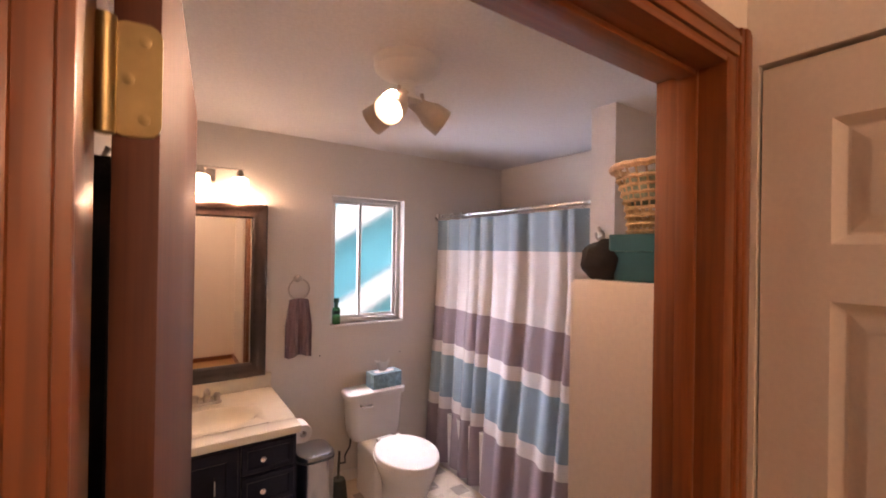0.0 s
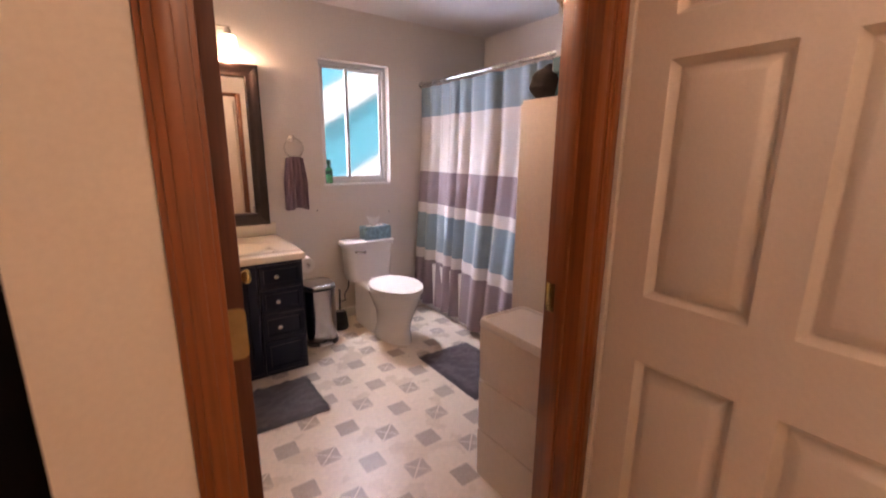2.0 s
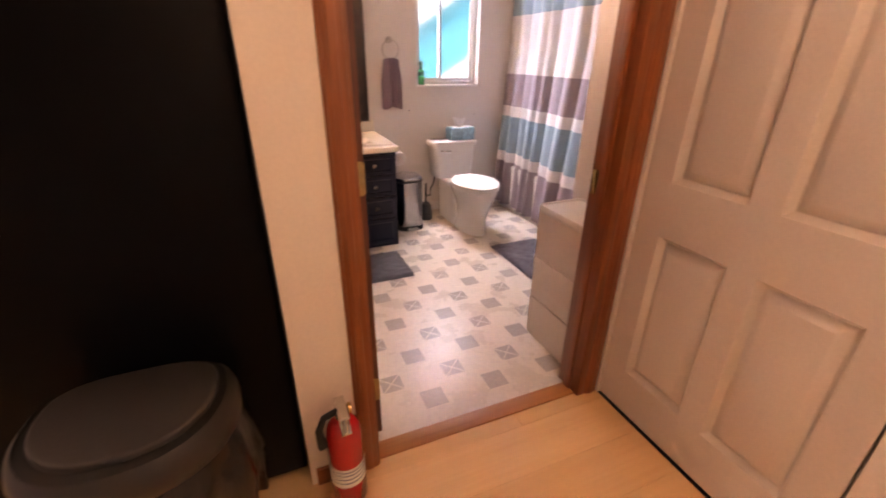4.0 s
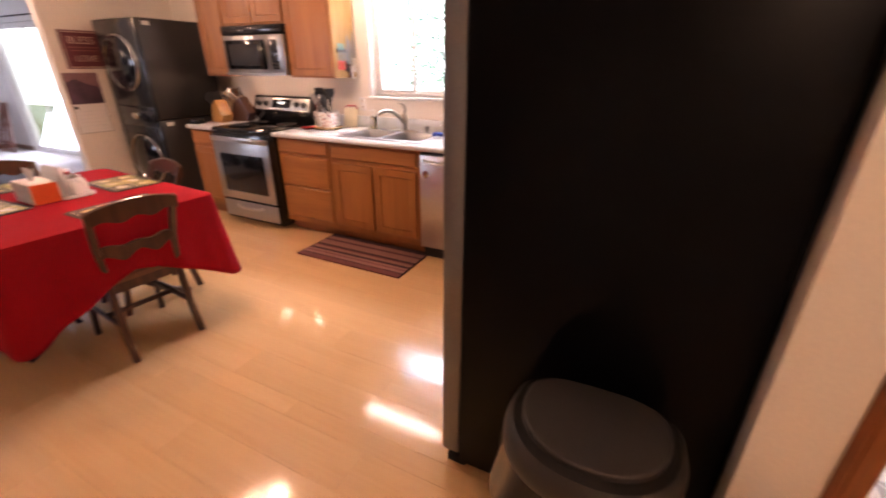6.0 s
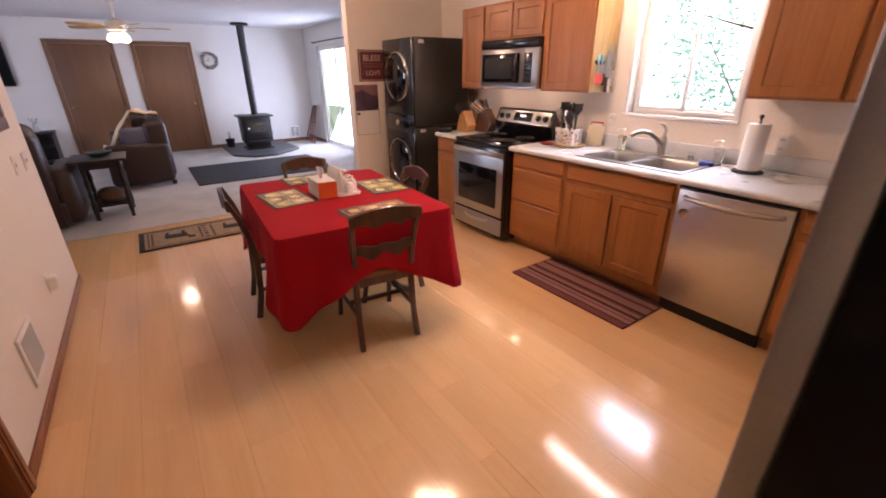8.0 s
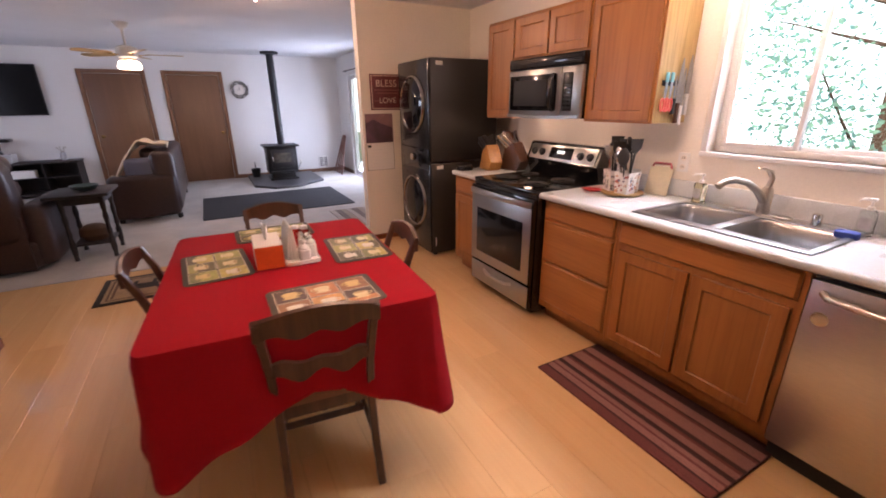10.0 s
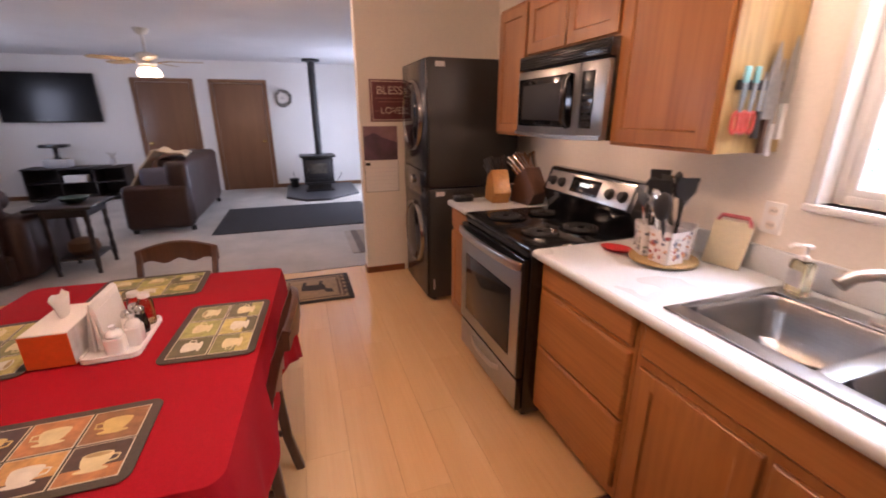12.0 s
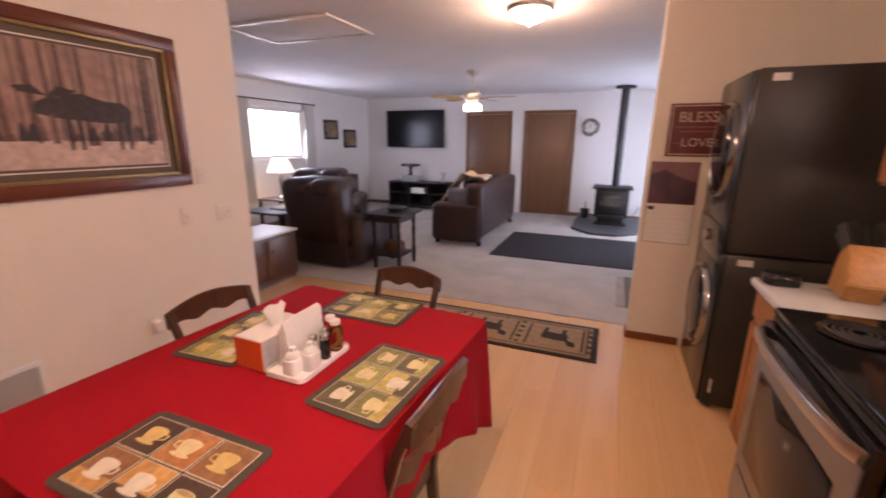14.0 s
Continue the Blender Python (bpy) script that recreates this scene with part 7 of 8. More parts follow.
for sy in (-1, 1):
    part("arm", cushion(-0.44, sy * 0.45 - (0.18 if sy > 0 else 0), 0.04, 0.34, sy * 0.45 + (0 if sy > 0 else 0.18), 0.64, 0.08), leather, re)
re2 = copy_thing(re, pose(-6.45, -2.35, 0.006, 0, 0, 25))
tagged(re2, "dark brown leather recliner near the window")

black_wood = wood("black_wood", (0.009, 0.006, 0.005), (0.02, 0.012, 0.010), 2, 0.5, coat=0.0)
ht = thing("side_table", "dark turned-leg side table with a lower shelf", "table", pose(-5.18, -0.43, 0.006))
part("tabletop", boxes([(-0.30, -0.27, 0.635, 0.28, 0.24, 0.665)], 0.008), black_wood, ht)
part("apron", boxes([(-0.22, -0.18, 0.56, 0.22, 0.18, 0.634)], 0.004), black_wood, ht)
for sx in (-1, 1):
    for sy in (-1, 1):
        part("leg", lathe([(0.022, 0.0), (0.018, 0.04), (0.026, 0.10), (0.026, 0.20), (0.016, 0.23), (0.024, 0.27), (0.017, 0.34), (0.026, 0.42), (0.017, 0.48), (0.024, 0.52), (0.026, 0.635)], 14, at=(sx * 0.20, sy * 0.16, 0)), black_wood, ht)
part("shelf", boxes([(-0.20, -0.16, 0.14, 0.20, 0.16, 0.16)], 0.004), black_wood, ht)
bw = thing("bowl", "dark green bowl on the side table", "bowl", pose(-5.20, -0.42, 0.672))
part("dish", lathe([(0.05, 0), (0.09, 0.015), (0.125, 0.05), (0.118, 0.05), (0.08, 0.022), (0.004, 0.016)], 26), plain("green_glaze", (0.03, 0.07, 0.055), 0.3), bw)
bk = thing("basket_bundle", "dark wicker bundle on the table's shelf", "basket", pose(-5.18, -0.43, 0.167))
part("body", lathe([(0.10, 0), (0.13, 0.05), (0.12, 0.12), (0.07, 0.15), (0.004, 0.155)], 20), run_brown, bk)

# low chest by the end of the dining wall
lc = thing("low_chest", "low brown wooden chest with a white top", "chest", pose(-3.93, -1.47, -0.001))
chest_wood = wood("chest_wood", (0.085, 0.032, 0.016), (0.135, 0.055, 0.028), 2, 0.4)
part("body", boxes([(-0.44, -0.23, 0.05, 0.44, 0.23, 0.53)], 0.004), chest_wood, lc)
part("plinth", boxes([(-0.42, -0.21, 0.0, 0.42, 0.21, 0.052)]), chest_wood, lc)
for i in range(2):
    d = part("drawer_front", boxes([(-0.41 + 0.415 * i, 0.228, 0.09, -0.005 + 0.415 * i, 0.246, 0.50)], 0.004), chest_wood, lc)
    part("knob", lathe([(0.010, 0), (0.014, 0.018), (0.003, 0.022)], 12, m=Matrix.Translation((-0.05 + 0.10 * i, 0.246, 0.38)) @ Matrix.Rotation(radians(-90), 4, "X")), brass, d)
part("top", boxes([(-0.46, -0.25, 0.53, 0.46, 0.25, 0.555)], 0.006), white_paint, lc)
# dresser by the far window
ds = thing("dresser", "brown wooden dresser against the wall", "dresser", pose(-7.95, -3.28, 0.006))
part("body", boxes([(-0.45, -0.24, 0.0, 0.45, 0.24, 0.80)], 0.004), kb_dark, ds)
for i in range(3):
    d = part("drawer_front", boxes([(-0.43, 0.24, 0.06 + 0.245 * i, 0.43, 0.256, 0.285 + 0.245 * i)], 0.004), kb_dark, ds)
    for x in (-0.22, 0.22):
        part("knob", lathe([(0.012, 0), (0.016, 0.02), (0.003, 0.024)], 12, m=Matrix.Translation((x, 0.256, 0.17 + 0.245 * i)) @ Matrix.Rotation(radians(-90), 4, "X")), brass, d)
# tv and stand
tv = thing("television", "large black flat television on the wall", "television", pose(-9.70, -2.29, 1.745))
part("bracket", boxes([(0.0, -0.2, -0.15, 0.045, 0.2, 0.15)], 0.003), black_matte, tv)
part("panel", boxes([(0.045, -0.715, -0.405, 0.085, 0.715, 0.405)], 0.006), black_matte, tv)
part("screen", boxes([(0.0845, -0.700, -0.388, 0.0875, 0.700, 0.392)]), screen_glass, tv, "dark glossy screen", False)
ts = thing("tv_stand", "black wooden television stand with shelves", "tv stand", pose(-9.43, -2.03, 0.006))
part("top", boxes([(-0.22, -0.75, 0.56, 0.22, 0.75, 0.59)], 0.004), black_wood, ts)
part("bottom", boxes([(-0.22, -0.73, 0.04, 0.22, 0.73, 0.07)], 0.003), black_wood, ts)
part("back", boxes([(-0.22, -0.73, 0.07, -0.21, 0.73, 0.56)]), black_wood, ts)
part("shelf", boxes([(-0.21, -0.71, 0.32, 0.20, 0.71, 0.34)]), black_wood, ts)
for y in (-0.73, -0.25, 0.25, 0.71):
    part("side", boxes([(-0.22, y, 0.07, 0.22, y + 0.02, 0.56)]), black_wood, ts)
pr = thing("stacked_device", "black and silver tabletop player on the stand", "player", pose(-9.42, -2.30, 0.598))
part("body", boxes([(-0.14, -0.17, 0, 0.14, 0.17, 0.14)], 0.012), plain("silver_plastic", (0.45, 0.45, 0.46), 0.35), pr)
part("post", lathe([(0.06, 0.14), (0.035, 0.18), (0.035, 0.30), (0.05, 0.33)], 16), black_gloss, pr)
part("head", boxes([(-0.12, -0.19, 0.33, 0.12, 0.19, 0.39)], 0.02), black_gloss, pr)
bx = thing("white_box", "small white box on the stand's shelf", "box", pose(-9.30, -2.05, 0.347))
part("carton", boxes([(-0.08, -0.16, 0, 0.08, 0.16, 0.12)], 0.004), paper, bx)
vs = thing("vase", "small glass vase with dry sprigs", "vase", pose(-9.42, -1.50, 0.597))
part("vessel", lathe([(0.03, 0), (0.05, 0.04), (0.035, 0.10), (0.045, 0.13)], 16), pale_print, vs)
for k in range(7):
    a = k * 0.9
    part("sprig", tube([(0, 0, 0.10), (0.03 * math.cos(a), 0.03 * math.sin(a), 0.17), (0.07 * math.cos(a), 0.07 * math.sin(a), 0.23)], 0.003, 5), plain("dry_sprig", (0.25, 0.20, 0.12), 0.8) if k == 0 else MATS["dry_sprig"], vs)
for x, z in ((-8.24, 1.70), (-8.90, 1.525)):
    pf = thing("framed_picture", "small square picture in a black frame", "picture", pose(x, -3.55, z, 90, 0, 180), group="small pictures")
    part("frame", boxes([(-0.235, -0.195, 0, 0.235, 0.195, 0.02)], 0.004), black_matte, pf)
    part("print", boxes([(-0.185, -0.15, 0.02, 0.185, 0.15, 0.0215)]), plain("sepia_print", (0.28, 0.20, 0.12), 0.5, var=0.5, grain=18, bump=0) if x > -8.5 else MATS["sepia_print"], pf)

# window dressing
cr_ = thing("curtain_rod_living", "dark metal curtain rod over the window", "curtain rod", pose(0, -3.50, 2.14))
part("rod", tube([(-7.68, 0, 0), (-5.75, 0, 0)], 0.010, 8), black_matte, cr_)
for x in (-7.69, -5.74):
    part("finial", lathe([(0.012, -0.02), (0.022, 0), (0.012, 0.02)], 12, m=Matrix.Translation((x, 0, 0)) @ Matrix.Rotation(radians(90), 4, "Y")), black_matte, cr_)
    part("bracket", boxes([(x + 0.10 * (1 if x < -7 else -1) - 0.008, -0.05, -0.012, x + 0.10 * (1 if x < -7 else -1) + 0.008, 0.0, 0.012)]), black_matte, cr_)
sheer = plain("sheer_curtain", (0.62, 0.62, 0.60), 0.8, var=0.05, grain=200)
for x0, x1 in ((-7.66, -7.36), (-6.06, -5.78)):
    bm = bmesh.new()
    rings = [[Vector((x0 + (x1 - x0) * i / 60, -3.50 + 0.022 * math.sin(i * 0.75) * (0.7 + 0.3 * j / 10), 2.13 - 1.65 * j / 10)) for i in range(61)] for j in range(11)]
    ring_loft(bm, rings, caps=False, closed=False)
    solid("sheer_curtain", bm, sheer, "white sheer curtain panel at the window", "curtain", smooth=True, group="sheer curtains")
et = thing("end_table", "small wooden end table under the window", "table", pose(-6.12, -3.05, 0.006))
part("tabletop", boxes([(-0.25, -0.25, 0.54, 0.25, 0.25, 0.565)], 0.006), kb_dark, et)
for sx in (-1, 1):
    for sy in (-1, 1):
        part("leg", boxes([(sx * 0.22 - 0.02, sy * 0.22 - 0.02, 0, sx * 0.22 + 0.02, sy * 0.22 + 0.02, 0.54)], 0.004), kb_dark, et)
tl = thing("table_lamp", "table lamp with a lit white shade", "lamp", pose(-6.12, -3.0, 0.573))
part("base", lathe([(0.08, 0), (0.08, 0.02), (0.025, 0.05), (0.035, 0.20), (0.045, 0.28), (0.015, 0.38), (0.012, 0.47)], 22), nickel, tl)
part("shade", lathe([(0.21, 0.42), (0.11, 0.64)], 30, caps=False), glowing("shade_lit", (1.0, 0.88, 0.66), 1.6), tl, "lit white fabric shade")
dk = thing("desk", "dark low table with papers by the recliner", "table", pose(-5.25, -2.25, 0.006))
part("tabletop", boxes([(-0.38, -0.35, 0.54, 0.38, 0.35, 0.57)], 0.006), black_wood, dk)
for sx in (-1, 1):
    for sy in (-1, 1):
        part("leg", boxes([(sx * 0.34 - 0.025, sy * 0.31 - 0.025, 0, sx * 0.34 + 0.025, sy * 0.31 + 0.025, 0.54)], 0.004), black_wood, dk)
mg = thing("magazine_stack", "pile of white papers on the low table", "papers", pose(-5.30, -2.15, 0.577))
for i in range(5):
    part("sheet", boxes([(-0.15 + 0.01 * (i % 3), -0.20 + 0.012 * (i % 2), 0.004 * i, 0.15 + 0.01 * (i % 3), 0.19 + 0.01 * (i % 2), 0.004 * i + 0.0036)]), paper, mg, "", False)

# wood stove on its hearth
slate = plain("hearth_slate", (0.055, 0.055, 0.062), 0.45, var=0.25, grain=30, patch=6, bump=0.4)
hp = solid("hearth", prism([(-9.68, 1.38), (-8.33, 1.38), (-7.92, 1.72), (-7.92, 2.13), (-8.42, 2.70), (-9.68, 2.70)], 0.0, 0.045, soft=0.008), slate, "dark slate hearth pad under the stove", "hearth", S)
iron = plain("cast_iron", (0.010, 0.010, 0.011), 0.5, var=0.25, grain=120, bump=0.4)
ws = thing("wood_stove", "black cast-iron wood stove with a glass door", "stove", pose(-8.95, 2.00, 0.045))
part("firebox", boxes([(-0.24, -0.28, 0.13, 0.22, 0.28, 0.64)], 0.02), iron, ws)
part("top_plate", boxes([(-0.29, -0.33, 0.64, 0.28, 0.33, 0.675)], 0.012), iron, ws)
part("ash_lip", boxes([(0.20, -0.25, 0.15, 0.30, 0.25, 0.175)], 0.008), iron, ws)
d = part("door", boxes([(0.215, -0.22, 0.24, 0.245, 0.22, 0.60)], 0.012), iron, ws)
part("glass", boxes([(0.243, -0.16, 0.34, 0.250, 0.16, 0.53)], 0.004), plain("stove_glass", (0.10, 0.09, 0.075), 0.1, var=0.4, grain=10), d, "smoky glass pane")
part("handle", tube([(0.245, -0.19, 0.36), (0.285, -0.19, 0.38), (0.285, -0.19, 0.45)], 0.009, 8), chrome, d)
part("pedestal", boxes([(-0.19, -0.22, 0.02, 0.19, 0.22, 0.14)], 0.01), iron, ws)
part("foot_plate", boxes([(-0.24, -0.27, 0.0, 0.25, 0.27, 0.025)], 0.008), iron, ws)
part("flue", lathe([(0.066, 0.675), (0.066, CEIL - 0.085), (0.066, CEIL - 0.07)], 22, at=(-0.05, 0.04, 0)), iron, ws, "black stove pipe")
part("ceiling_collar", lathe([(0.08, CEIL - 0.095), (0.16, CEIL - 0.085), (0.16, CEIL - 0.048)], 26, at=(-0.05, 0.04, 0)), iron, ws, "black ceiling collar")
kt = thing("fire_tools", "small black kindling bucket with handle", "bucket", pose(-9.40, 1.53, 0.045))
part("bucket", lathe([(0.07, 0), (0.09, 0.16), (0.095, 0.17), (0.085, 0.17), (0.065, 0.02), (0.004, 0.02)], 20), iron, kt)
part("bail", tube([(0.09 * math.cos(a), 0.0, 0.17 + 0.14 * math.sin(a)) for a in [math.pi * k / 10 for k in range(11)]], 0.005, 6), iron, kt)
wr = thing("wall_clock", "round grey wreath clock on the wall", "clock", pose(-9.70, 1.475, 1.768))
b = bmesh.new()
rr2 = random.Random(5)
for k in range(90):
    a = 2 * math.pi * k / 90 * 3.02
    rad = 0.135 + rr2.uniform(-0.028, 0.028)
    p = Vector((0.022 + rr2.uniform(-0.01, 0.012), rad * math.cos(a), rad * math.sin(a)))
    q = p + Vector((rr2.uniform(0, 0.012), -0.05 * math.sin(a) + rr2.uniform(-0.02, 0.02), 0.05 * math.cos(a) + rr2.uniform(-0.02, 0.02)))
    tube([p, (p + q) / 2 + Vector((0.006, 0, 0)), q], [0.009, 0.012, 0.003], 5, b)
part("wreath", b, plain("grey_twig", (0.22, 0.21, 0.19), 0.85, var=0.3, grain=60), wr, "grey twig ring")
part("dial", lathe([(0.085, 0.0), (0.085, 0.014), (0.004, 0.016)], 28, m=Matrix.Rotation(radians(90), 4, "Y")), paper, wr, "pale dial")
part("pointer", boxes([(0.016, -0.003, -0.01, 0.019, 0.003, 0.065), (0.016, -0.045, -0.003, 0.019, 0.01, 0.003)]), black_matte, wr)
wv = thing("wall_vent", "white wall heater vent near the floor", "vent", pose(-9.70, 3.02, 0.23))
part("frame", boxes([(0, -0.11, -0.13, 0.012, 0.11, 0.13)], 0.003), white_paint, wv)
for j in (-1, 1):
    for k in range(5):
        part("slot", boxes([(0.011, j * 0.048 - 0.036, -0.095 + 0.042 * k, 0.0135, j * 0.048 + 0.036, -0.075 + 0.042 * k)]), black_matte, wv, "", False)
fi = thing("wood_carrier", "leaning brown wooden rack by the sliding door", "rack", pose(-9.25, 3.30, 0.006))
for dx in (-0.18, -0.06, 0.06, 0.18):
    part("slat", bar([(dx * 1.6, -0.08, 0.0), (dx * 0.5, 0.13, 0.82)], 0.05, 0.02), plain("red_brown_wood", (0.16, 0.05, 0.03), 0.5, var=0.2) if dx == -0.18 else MATS["red_brown_wood"], fi)
for z in (0.15, 0.45):
    part("rail", bar([(-0.28 + 0.3 * z, -0.05 + 0.25 * z, z), (0.28 - 0.3 * z, -0.05 + 0.25 * z, z)], 0.02, 0.05, side=(0, 1, 0)), MATS["red_brown_wood"], fi)
cu_ = bmesh.new()
rings = [[Vector((-7.22 + 0.36 * i / 40, 3.44 + 0.03 * math.sin(i * 0.7), 2.112 - 1.85 * j / 8)) for i in range(41)] for j in range(9)]
ring_loft(cu_, rings, caps=False, closed=False)
solid("door_curtain", cu_, plain("dark_green_cloth", (0.018, 0.028, 0.026), 0.9, var=0.2, grain=160, bump=0.4), "dark green curtain drawn beside the sliding door", "curtain", smooth=True)

# ceiling fan, dome lights, hatch
fan = thing("ceiling_fan", "white ceiling fan with a lit glass bowl", "ceiling fan", pose(-6.60, 0.06, CEIL))
fan_white = plain("fan_white", (0.70, 0.66, 0.58), 0.4)
part("canopy", lathe([(0.03, -0.07), (0.06, -0.05), (0.09, 0.0)], 24), fan_white, fan)
part("downrod", lathe([(0.014, -0.26), (0.014, -0.06)], 10), fan_white, fan)
part("motor", lathe([(0.05, -0.41), (0.10, -0.39), (0.12, -0.34), (0.11, -0.28), (0.05, -0.255)], 26), fan_white, fan)
for k in range(5):
    a = radians(72 * k + 20)
    c, s_ = math.cos(a), math.sin(a)
    iron_ = part("blade_iron", bar([(c * 0.10, s_ * 0.10, -0.365), (c * 0.22, s_ * 0.22, -0.355)], 0.04, 0.008, side=(-s_, c, 0)), brass, fan)
    part("blade", bar([(c * r, s_ * r, -0.350) for r in (0.19, 0.25, 0.45, 0.56, 0.60)], [0.10, 0.13, 0.145, 0.13, 0.06], 0.008, side=(-s_, c, 0.14)), wood("blade_wood", (0.45, 0.30, 0.12), (0.55, 0.38, 0.17), 0, 0.4) if k == 0 else MATS["blade_wood"], iron_, "pale wooden blade")
part("light_kit", lathe([(0.05, -0.44), (0.075, -0.42), (0.05, -0.41)], 20), brass, fan)
bowl_glow = glowing("bowl_glass_lit", (1.0, 0.83, 0.58), 9.0)
for k in range(3):
    a = radians(120 * k + 10)
    part("lamp_glass", lathe([(0.03, 0.0), (0.055, -0.03), (0.065, -0.075), (0.045, -0.10), (0.004, -0.104)], 18, at=(0.075 * math.cos(a), 0.075 * math.sin(a), -0.425)), bowl_glow, fan, "lit glass shade")


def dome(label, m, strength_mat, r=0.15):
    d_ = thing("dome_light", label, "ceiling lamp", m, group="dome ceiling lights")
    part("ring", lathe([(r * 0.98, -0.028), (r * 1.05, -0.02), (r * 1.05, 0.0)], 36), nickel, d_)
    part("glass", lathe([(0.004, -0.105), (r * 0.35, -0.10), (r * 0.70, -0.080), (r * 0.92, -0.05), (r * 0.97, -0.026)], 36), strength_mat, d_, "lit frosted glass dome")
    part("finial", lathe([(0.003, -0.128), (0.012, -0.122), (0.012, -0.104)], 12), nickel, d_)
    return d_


dome("round dome ceiling light, lit", pose(-4.08, 1.31, CEIL), bowl_glow)
tw_ = thing("two_bulb_light", "small ceiling light with two lit globes", "ceiling lamp", pose(-1.45, 1.53, CEIL, 0, 0, 52))
part("plate", lathe([(0.06, -0.03), (0.075, -0.02), (0.08, 0.0)], 24), nickel, tw_)
for sx in (-1, 1):
    arm = part("arm", tube([(0, 0, -0.025), (sx * 0.07, 0, -0.035), (sx * 0.095, 0, -0.05)], 0.010, 8), nickel, tw_)
    part("globe", lathe([(0.018, -0.045), (0.034, -0.06), (0.040, -0.085), (0.030, -0.112), (0.004, -0.122)], 20, at=(sx * 0.095, 0, 0)), bowl_glow, arm, "lit glass globe")
# assumed hall fixture: out of view, added to light the hall
dome("unseen dome ceiling light added in the hall, lit", pose(2.15, -0.25, CEIL), bowl_glow)
fl = thing("fluorescent_light", "white ceiling strip light above the sink, lit", "ceiling lamp", pose(-0.87, 2.98, CEIL))
part("housing", boxes([(-0.52, -0.06, -0.04, 0.52, 0.06, 0)], 0.006), white_paint, fl)
part("diffuser", boxes([(-0.50, -0.045, -0.075, 0.50, 0.045, -0.04)], 0.014), glowing("strip_lit", (1.0, 0.93, 0.78), 7.0), fl, "lit acrylic diffuser")
ah = thing("attic_hatch", "white framed attic hatch in the ceiling", "hatch", kind=S)
part("panel", boxes([(-4.30, -1.20, CEIL - 0.008, -3.70, -0.18, CEIL - 0.001)], 0.002), ceiling_paint, ah)
part("hatch_trim", boxes([(-4.34, -1.24, CEIL - 0.018, -4.30, -0.14, CEIL - 0.001), (-3.70, -1.24, CEIL - 0.018, -3.66, -0.14, CEIL - 0.001), (-4.30, -1.24, CEIL - 0.018, -3.70, -1.20, CEIL - 0.001), (-4.30, -0.18, CEIL - 0.018, -3.70, -0.14, CEIL - 0.001)], 0.003), white_paint, ah)

# ---- outside ----
lawn = plain("lawn", (0.07, 0.12, 0.035), 0.95, var=0.35, grain=12, patch=1.0, bump=0.5)
solid("ground", boxes([(-400, -400, -0.5, 400, 400, -0.30)]), lawn, "grass lawn round the house", "ground", S)


def leaf_mat(name, c):
    m, t, b_, l = nodes_of(name)
    d_, tr_, mx = t.nodes.new("ShaderNodeBsdfDiffuse"), t.nodes.new("ShaderNodeBsdfTranslucent"), t.nodes.new("ShaderNodeMixShader")
    col = ramp(t, noise_node(t, coords(t, 3.0)), [(0.3, [k * 0.7 for k in c]), (0.7, c)])
    for n in (d_, tr_):
        l.new(col, n.inputs[0])
    l.new(d_.outputs[0], mx.inputs[1])
    l.new(tr_.outputs[0], mx.inputs[2])
    l.new(mx.outputs[0], t.nodes["Material Output"].inputs[0])
    return m


leaf_mats = [leaf_mat("leaf_" + n, c) for n, c in (("bright", (0.34, 0.58, 0.40)), ("mid", (0.25, 0.50, 0.42)))]


def shrub(label, at, h, w, n, seed):
    r = random.Random(seed)
    t = thing("tree", label, "tree", pose(*at), group="trees outside")
    part("trunk", tube([(0, 0, 0), (0.05, 0, h * 0.4), (-0.03, 0.05, h * 0.8)], [0.09, 0.07, 0.03], 8), run_brown, t)
    limbs = []
    for k in range(9):
        a = r.uniform(0, 6.28)
        z = h * r.uniform(0.2, 0.75)
        e = Vector((w * 0.8 * math.cos(a), w * 0.8 * math.sin(a), z + h * r.uniform(0.05, 0.3)))
        limbs.append(e)
        part("limb", tube([(0.02, 0, z), e * 0.5 + Vector((0, 0, z * 0.5)), e], [0.022, 0.012, 0.005], 6), run_brown, t)
    for g in range(2):
        verts, faces = [], []
        for k in range(n):
            e = r.choice(limbs)
            p = e * r.uniform(0.45, 1.1) + Vector((r.gauss(0, 0.25), r.gauss(0, 0.25), r.gauss(0, 0.28)))
            d = Vector((r.gauss(0, 1), r.gauss(0, 1), r.gauss(0, 0.6))).normalized()
            s = d.cross(Vector((r.gauss(0, 1), r.gauss(0, 1), r.gauss(0, 1)))).normalized()
            L = r.uniform(0.035, 0.075)
            i0 = len(verts)
            verts += [p, p + d * L * 0.5 + s * L * 0.28, p + d * L, p + d * L * 0.5 - s * L * 0.28]
            faces.append((i0, i0 + 1, i0 + 2, i0 + 3))
        me = bpy.data.meshes.new("crown")
        me.from_pydata([tuple(v) for v in verts], [], faces)
        me.materials.append(leaf_mats[g])
        o = new("crown", me)
        o.parent = t
        tagged(o, "loose green leaves", kind="stuff")
    return t


shrub("leafy green tree outside the kitchen window", (-1.3, 6.0, -0.3), 3.4, 1.3, 3600, 1)
shrub("leafy green tree behind the house", (0.5, 7.2, -0.3), 4.2, 1.6, 3600, 2)
shrub("leafy green tree outside the sliding door", (-8.6, 7.5, -0.3), 4.0, 1.8, 3000, 3)

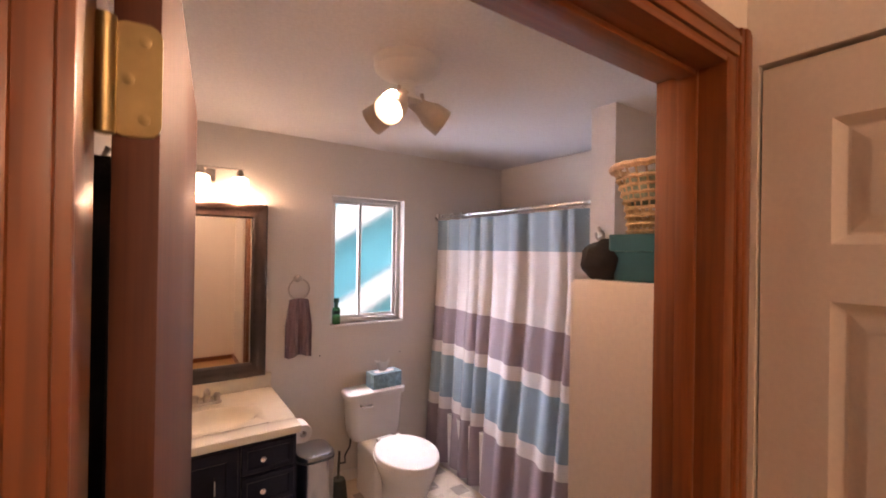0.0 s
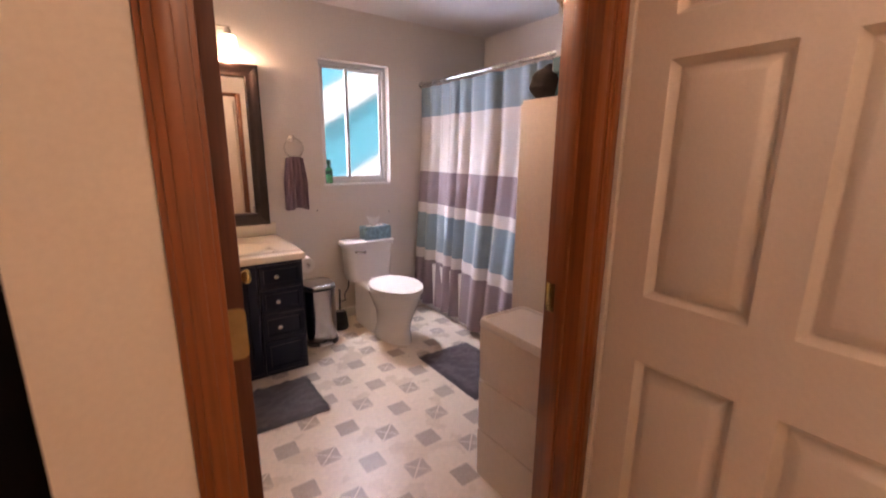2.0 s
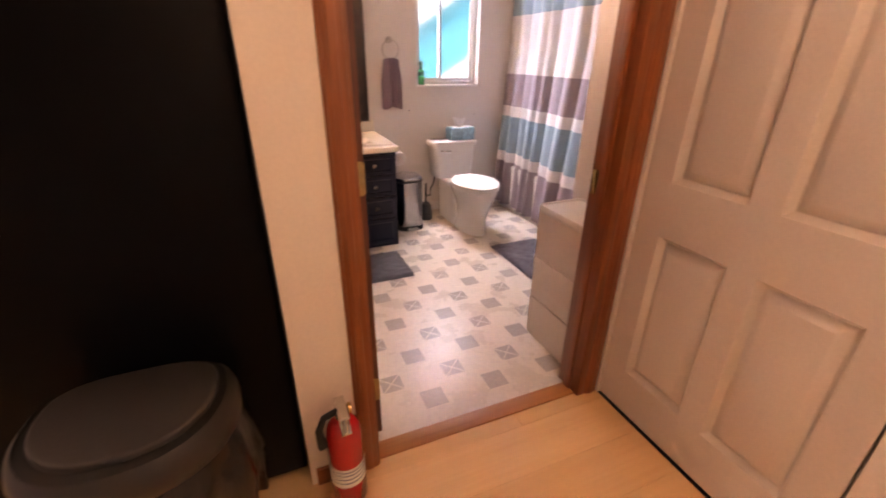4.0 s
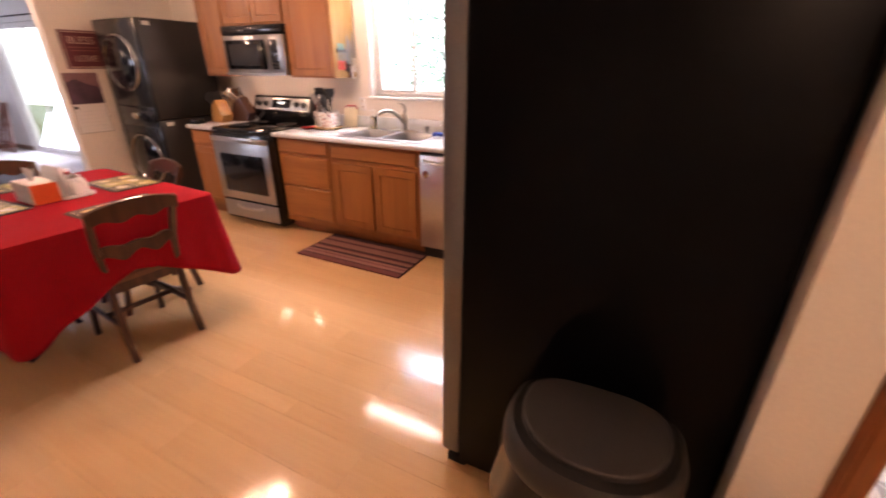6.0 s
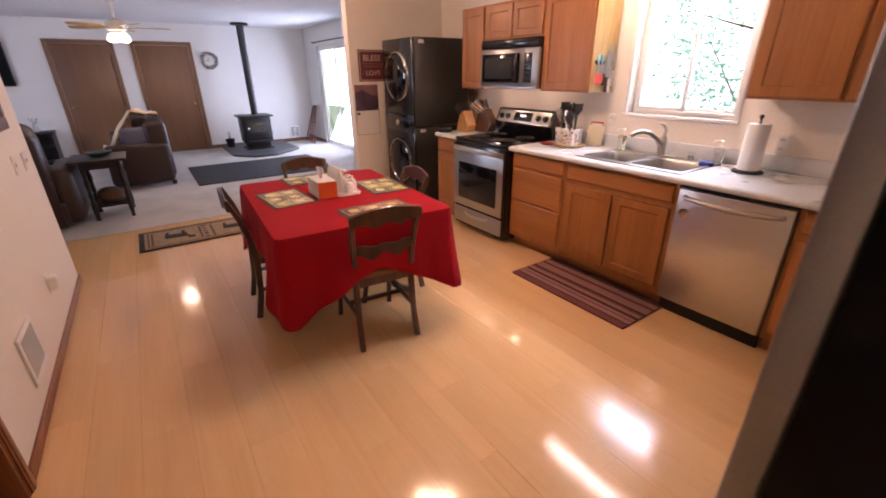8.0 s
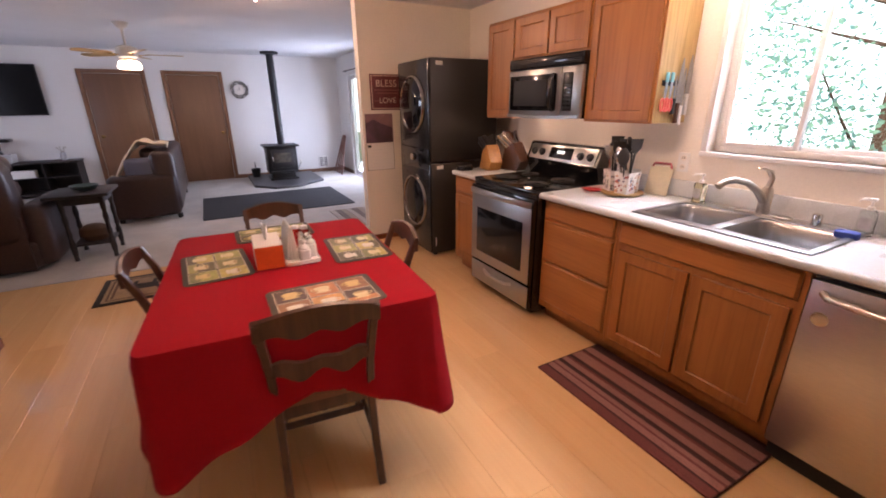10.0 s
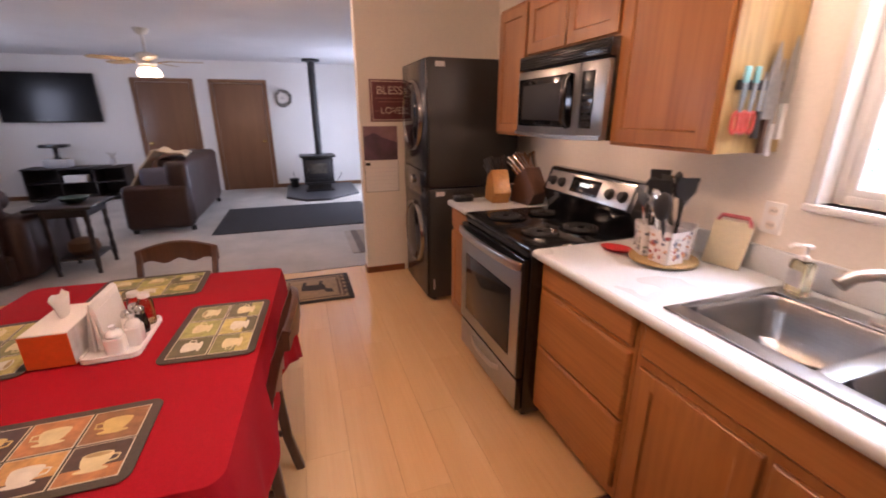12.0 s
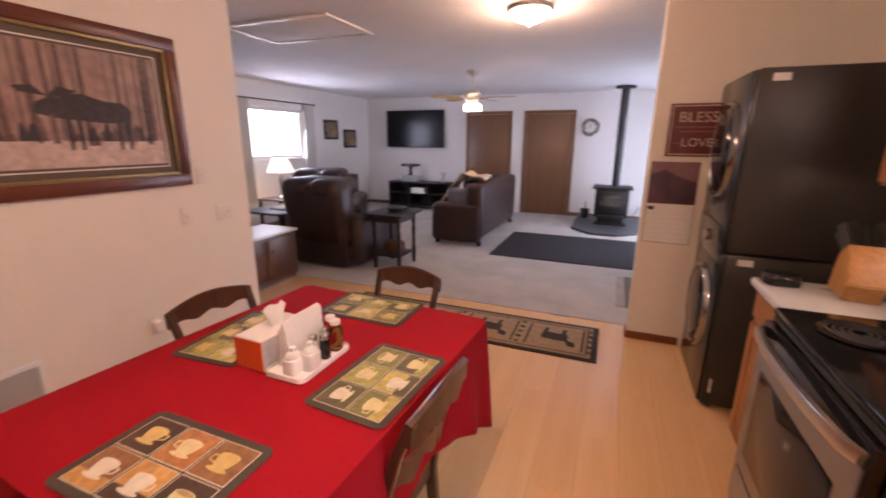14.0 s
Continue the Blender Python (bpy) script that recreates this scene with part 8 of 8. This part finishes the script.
teal_sheet = plain("teal_roof", (0.05, 0.34, 0.42), 0.6, var=0.1, grain=8)
# assumed building, shaped only to give the frosted panes their slanted bands
shed = thing("garden_shed", "assumed teal building whose white boards band the frosted panes", "shed", pose(4.6, 6.6, -0.3))
part("wall", boxes([(-2.6, 0, 0, 2.6, 2.2, 4.2)]), teal_sheet, shed)
for z0, th_ in ((2.33, 0.40), (0.95, 0.30)):
    b = box(-2.8, -0.25, -th_ / 2, 2.8, -0.02, th_ / 2, 0.01)
    bmesh.ops.rotate(b, cent=(0, 0, 0), matrix=Matrix.Rotation(radians(-31), 3, "Y"), verts=b.verts)
    bmesh.ops.translate(b, vec=(-0.2, 0, z0 + 0.3), verts=b.verts)
    part("fascia", b, white_paint, shed, "sloping white fascia board")
# emissive walls added to give the windows their blown-out daylight
sky_glow = glowing("backdrop_glow", (0.80, 0.95, 0.92), 2.2)
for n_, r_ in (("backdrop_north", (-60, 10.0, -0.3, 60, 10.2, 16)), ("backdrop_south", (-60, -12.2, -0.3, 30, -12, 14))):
    solid(n_, boxes([r_]), sky_glow, "glowing backdrop standing in for daylight beyond the garden", "backdrop", S)
dcr = thing("door_curtain_rod", "dark metal rod over the sliding door", "curtain rod", pose(0, 3.44, 2.115))
part("rod", tube([(-9.0, 0, 0), (-6.75, 0, 0)], 0.010, 8), black_matte, dcr)
for x in (-8.95, -6.80):
    part("bracket", boxes([(x - 0.008, 0.0, -0.012, x + 0.008, 0.06, 0.012)]), black_matte, dcr)

# ---- floor pieces ----
r = random.Random(11)
plank_meshes = {}


def plank(x0, x1, y0, y1):
    key = (round(x1 - x0, 3), round(y1 - y0, 3))
    if key not in plank_meshes:
        bm = bmesh.new()
        L, Wd = x1 - x0, y1 - y0
        ring_loft(bm, [[Vector((a, b_, z)) for a, b_ in ((i, i), (L - i, i), (L - i, Wd - i), (i, Wd - i))] for i, z in ((0.0, -0.011), (0.0002, -0.0007), (0.0008, 0.0))])
        plank_meshes[key] = mesh_of("plank", bm, laminate)
    o = new("plank", plank_meshes[key])
    o.parent = floor
    o.location = (x0, y0, 0.0)


PW, PL = 0.193, 1.22
y = -3.55
row = 0
while y < 3.27:
    y1 = min(y + PW, 3.27)
    if y < 0.985 < y1:
        y1 = 0.985
    xe = 2.745 if y < 0.94 else 1.53
    x_from, x_to = -4.37, xe
    if y1 < -0.65:
        x_to = -2.22
    x = x_from - PL * ((row * 0.37) % 1.0)
    while x < x_to:
        a, c = max(x, x_from), min(x + PL, x_to)
        if c - a > 0.02:
            plank(a, c, y, y1)
        x += PL
    y = y1
    row += 1
bath_floor = bpy.data.objects["floor_bathroom"]
bm = bmesh.new()
ring_loft(bm, [[Vector((a, b_, z)) for a, b_ in ((-i, -i), (i, -i), (i, i), (-i, i))] for i, z in ((0.0505, 0.0001), (0.049, 0.0007))])
tile_plain = mesh_of("tile", bm, vinyl_grey)
# the other square is crossed by two pale diagonals
bm = bmesh.new()
for k in range(4):
    c, s_ = math.cos(k * math.pi / 2), math.sin(k * math.pi / 2)
    tri = [(0.004, 0.0), (0.049, -0.045), (0.049, 0.045)]
    prism([(x * c - y_ * s_, x * s_ + y_ * c) for x, y_ in tri], 0.0001, 0.0007, bm)
bmesh.ops.recalc_face_normals(bm, faces=bm.faces)
tile_crossed = mesh_of("tile", bm, vinyl_grey)
for j in range(17):
    for i in range(20):
        x = 2.053 - 0.151 * 6 + 0.151 * i
        yy = 1.168 - 0.147 + 0.1475 * j
        if (i + j) % 2 == 0 or not (1.72 < x < 3.60) or not (1.06 < yy < 3.42):
            continue
        o = new("tile", tile_plain if j % 2 else tile_crossed)
        o.parent = bath_floor
        o.matrix_basis = pose(x, yy, 0.0, 0, 0, 0)
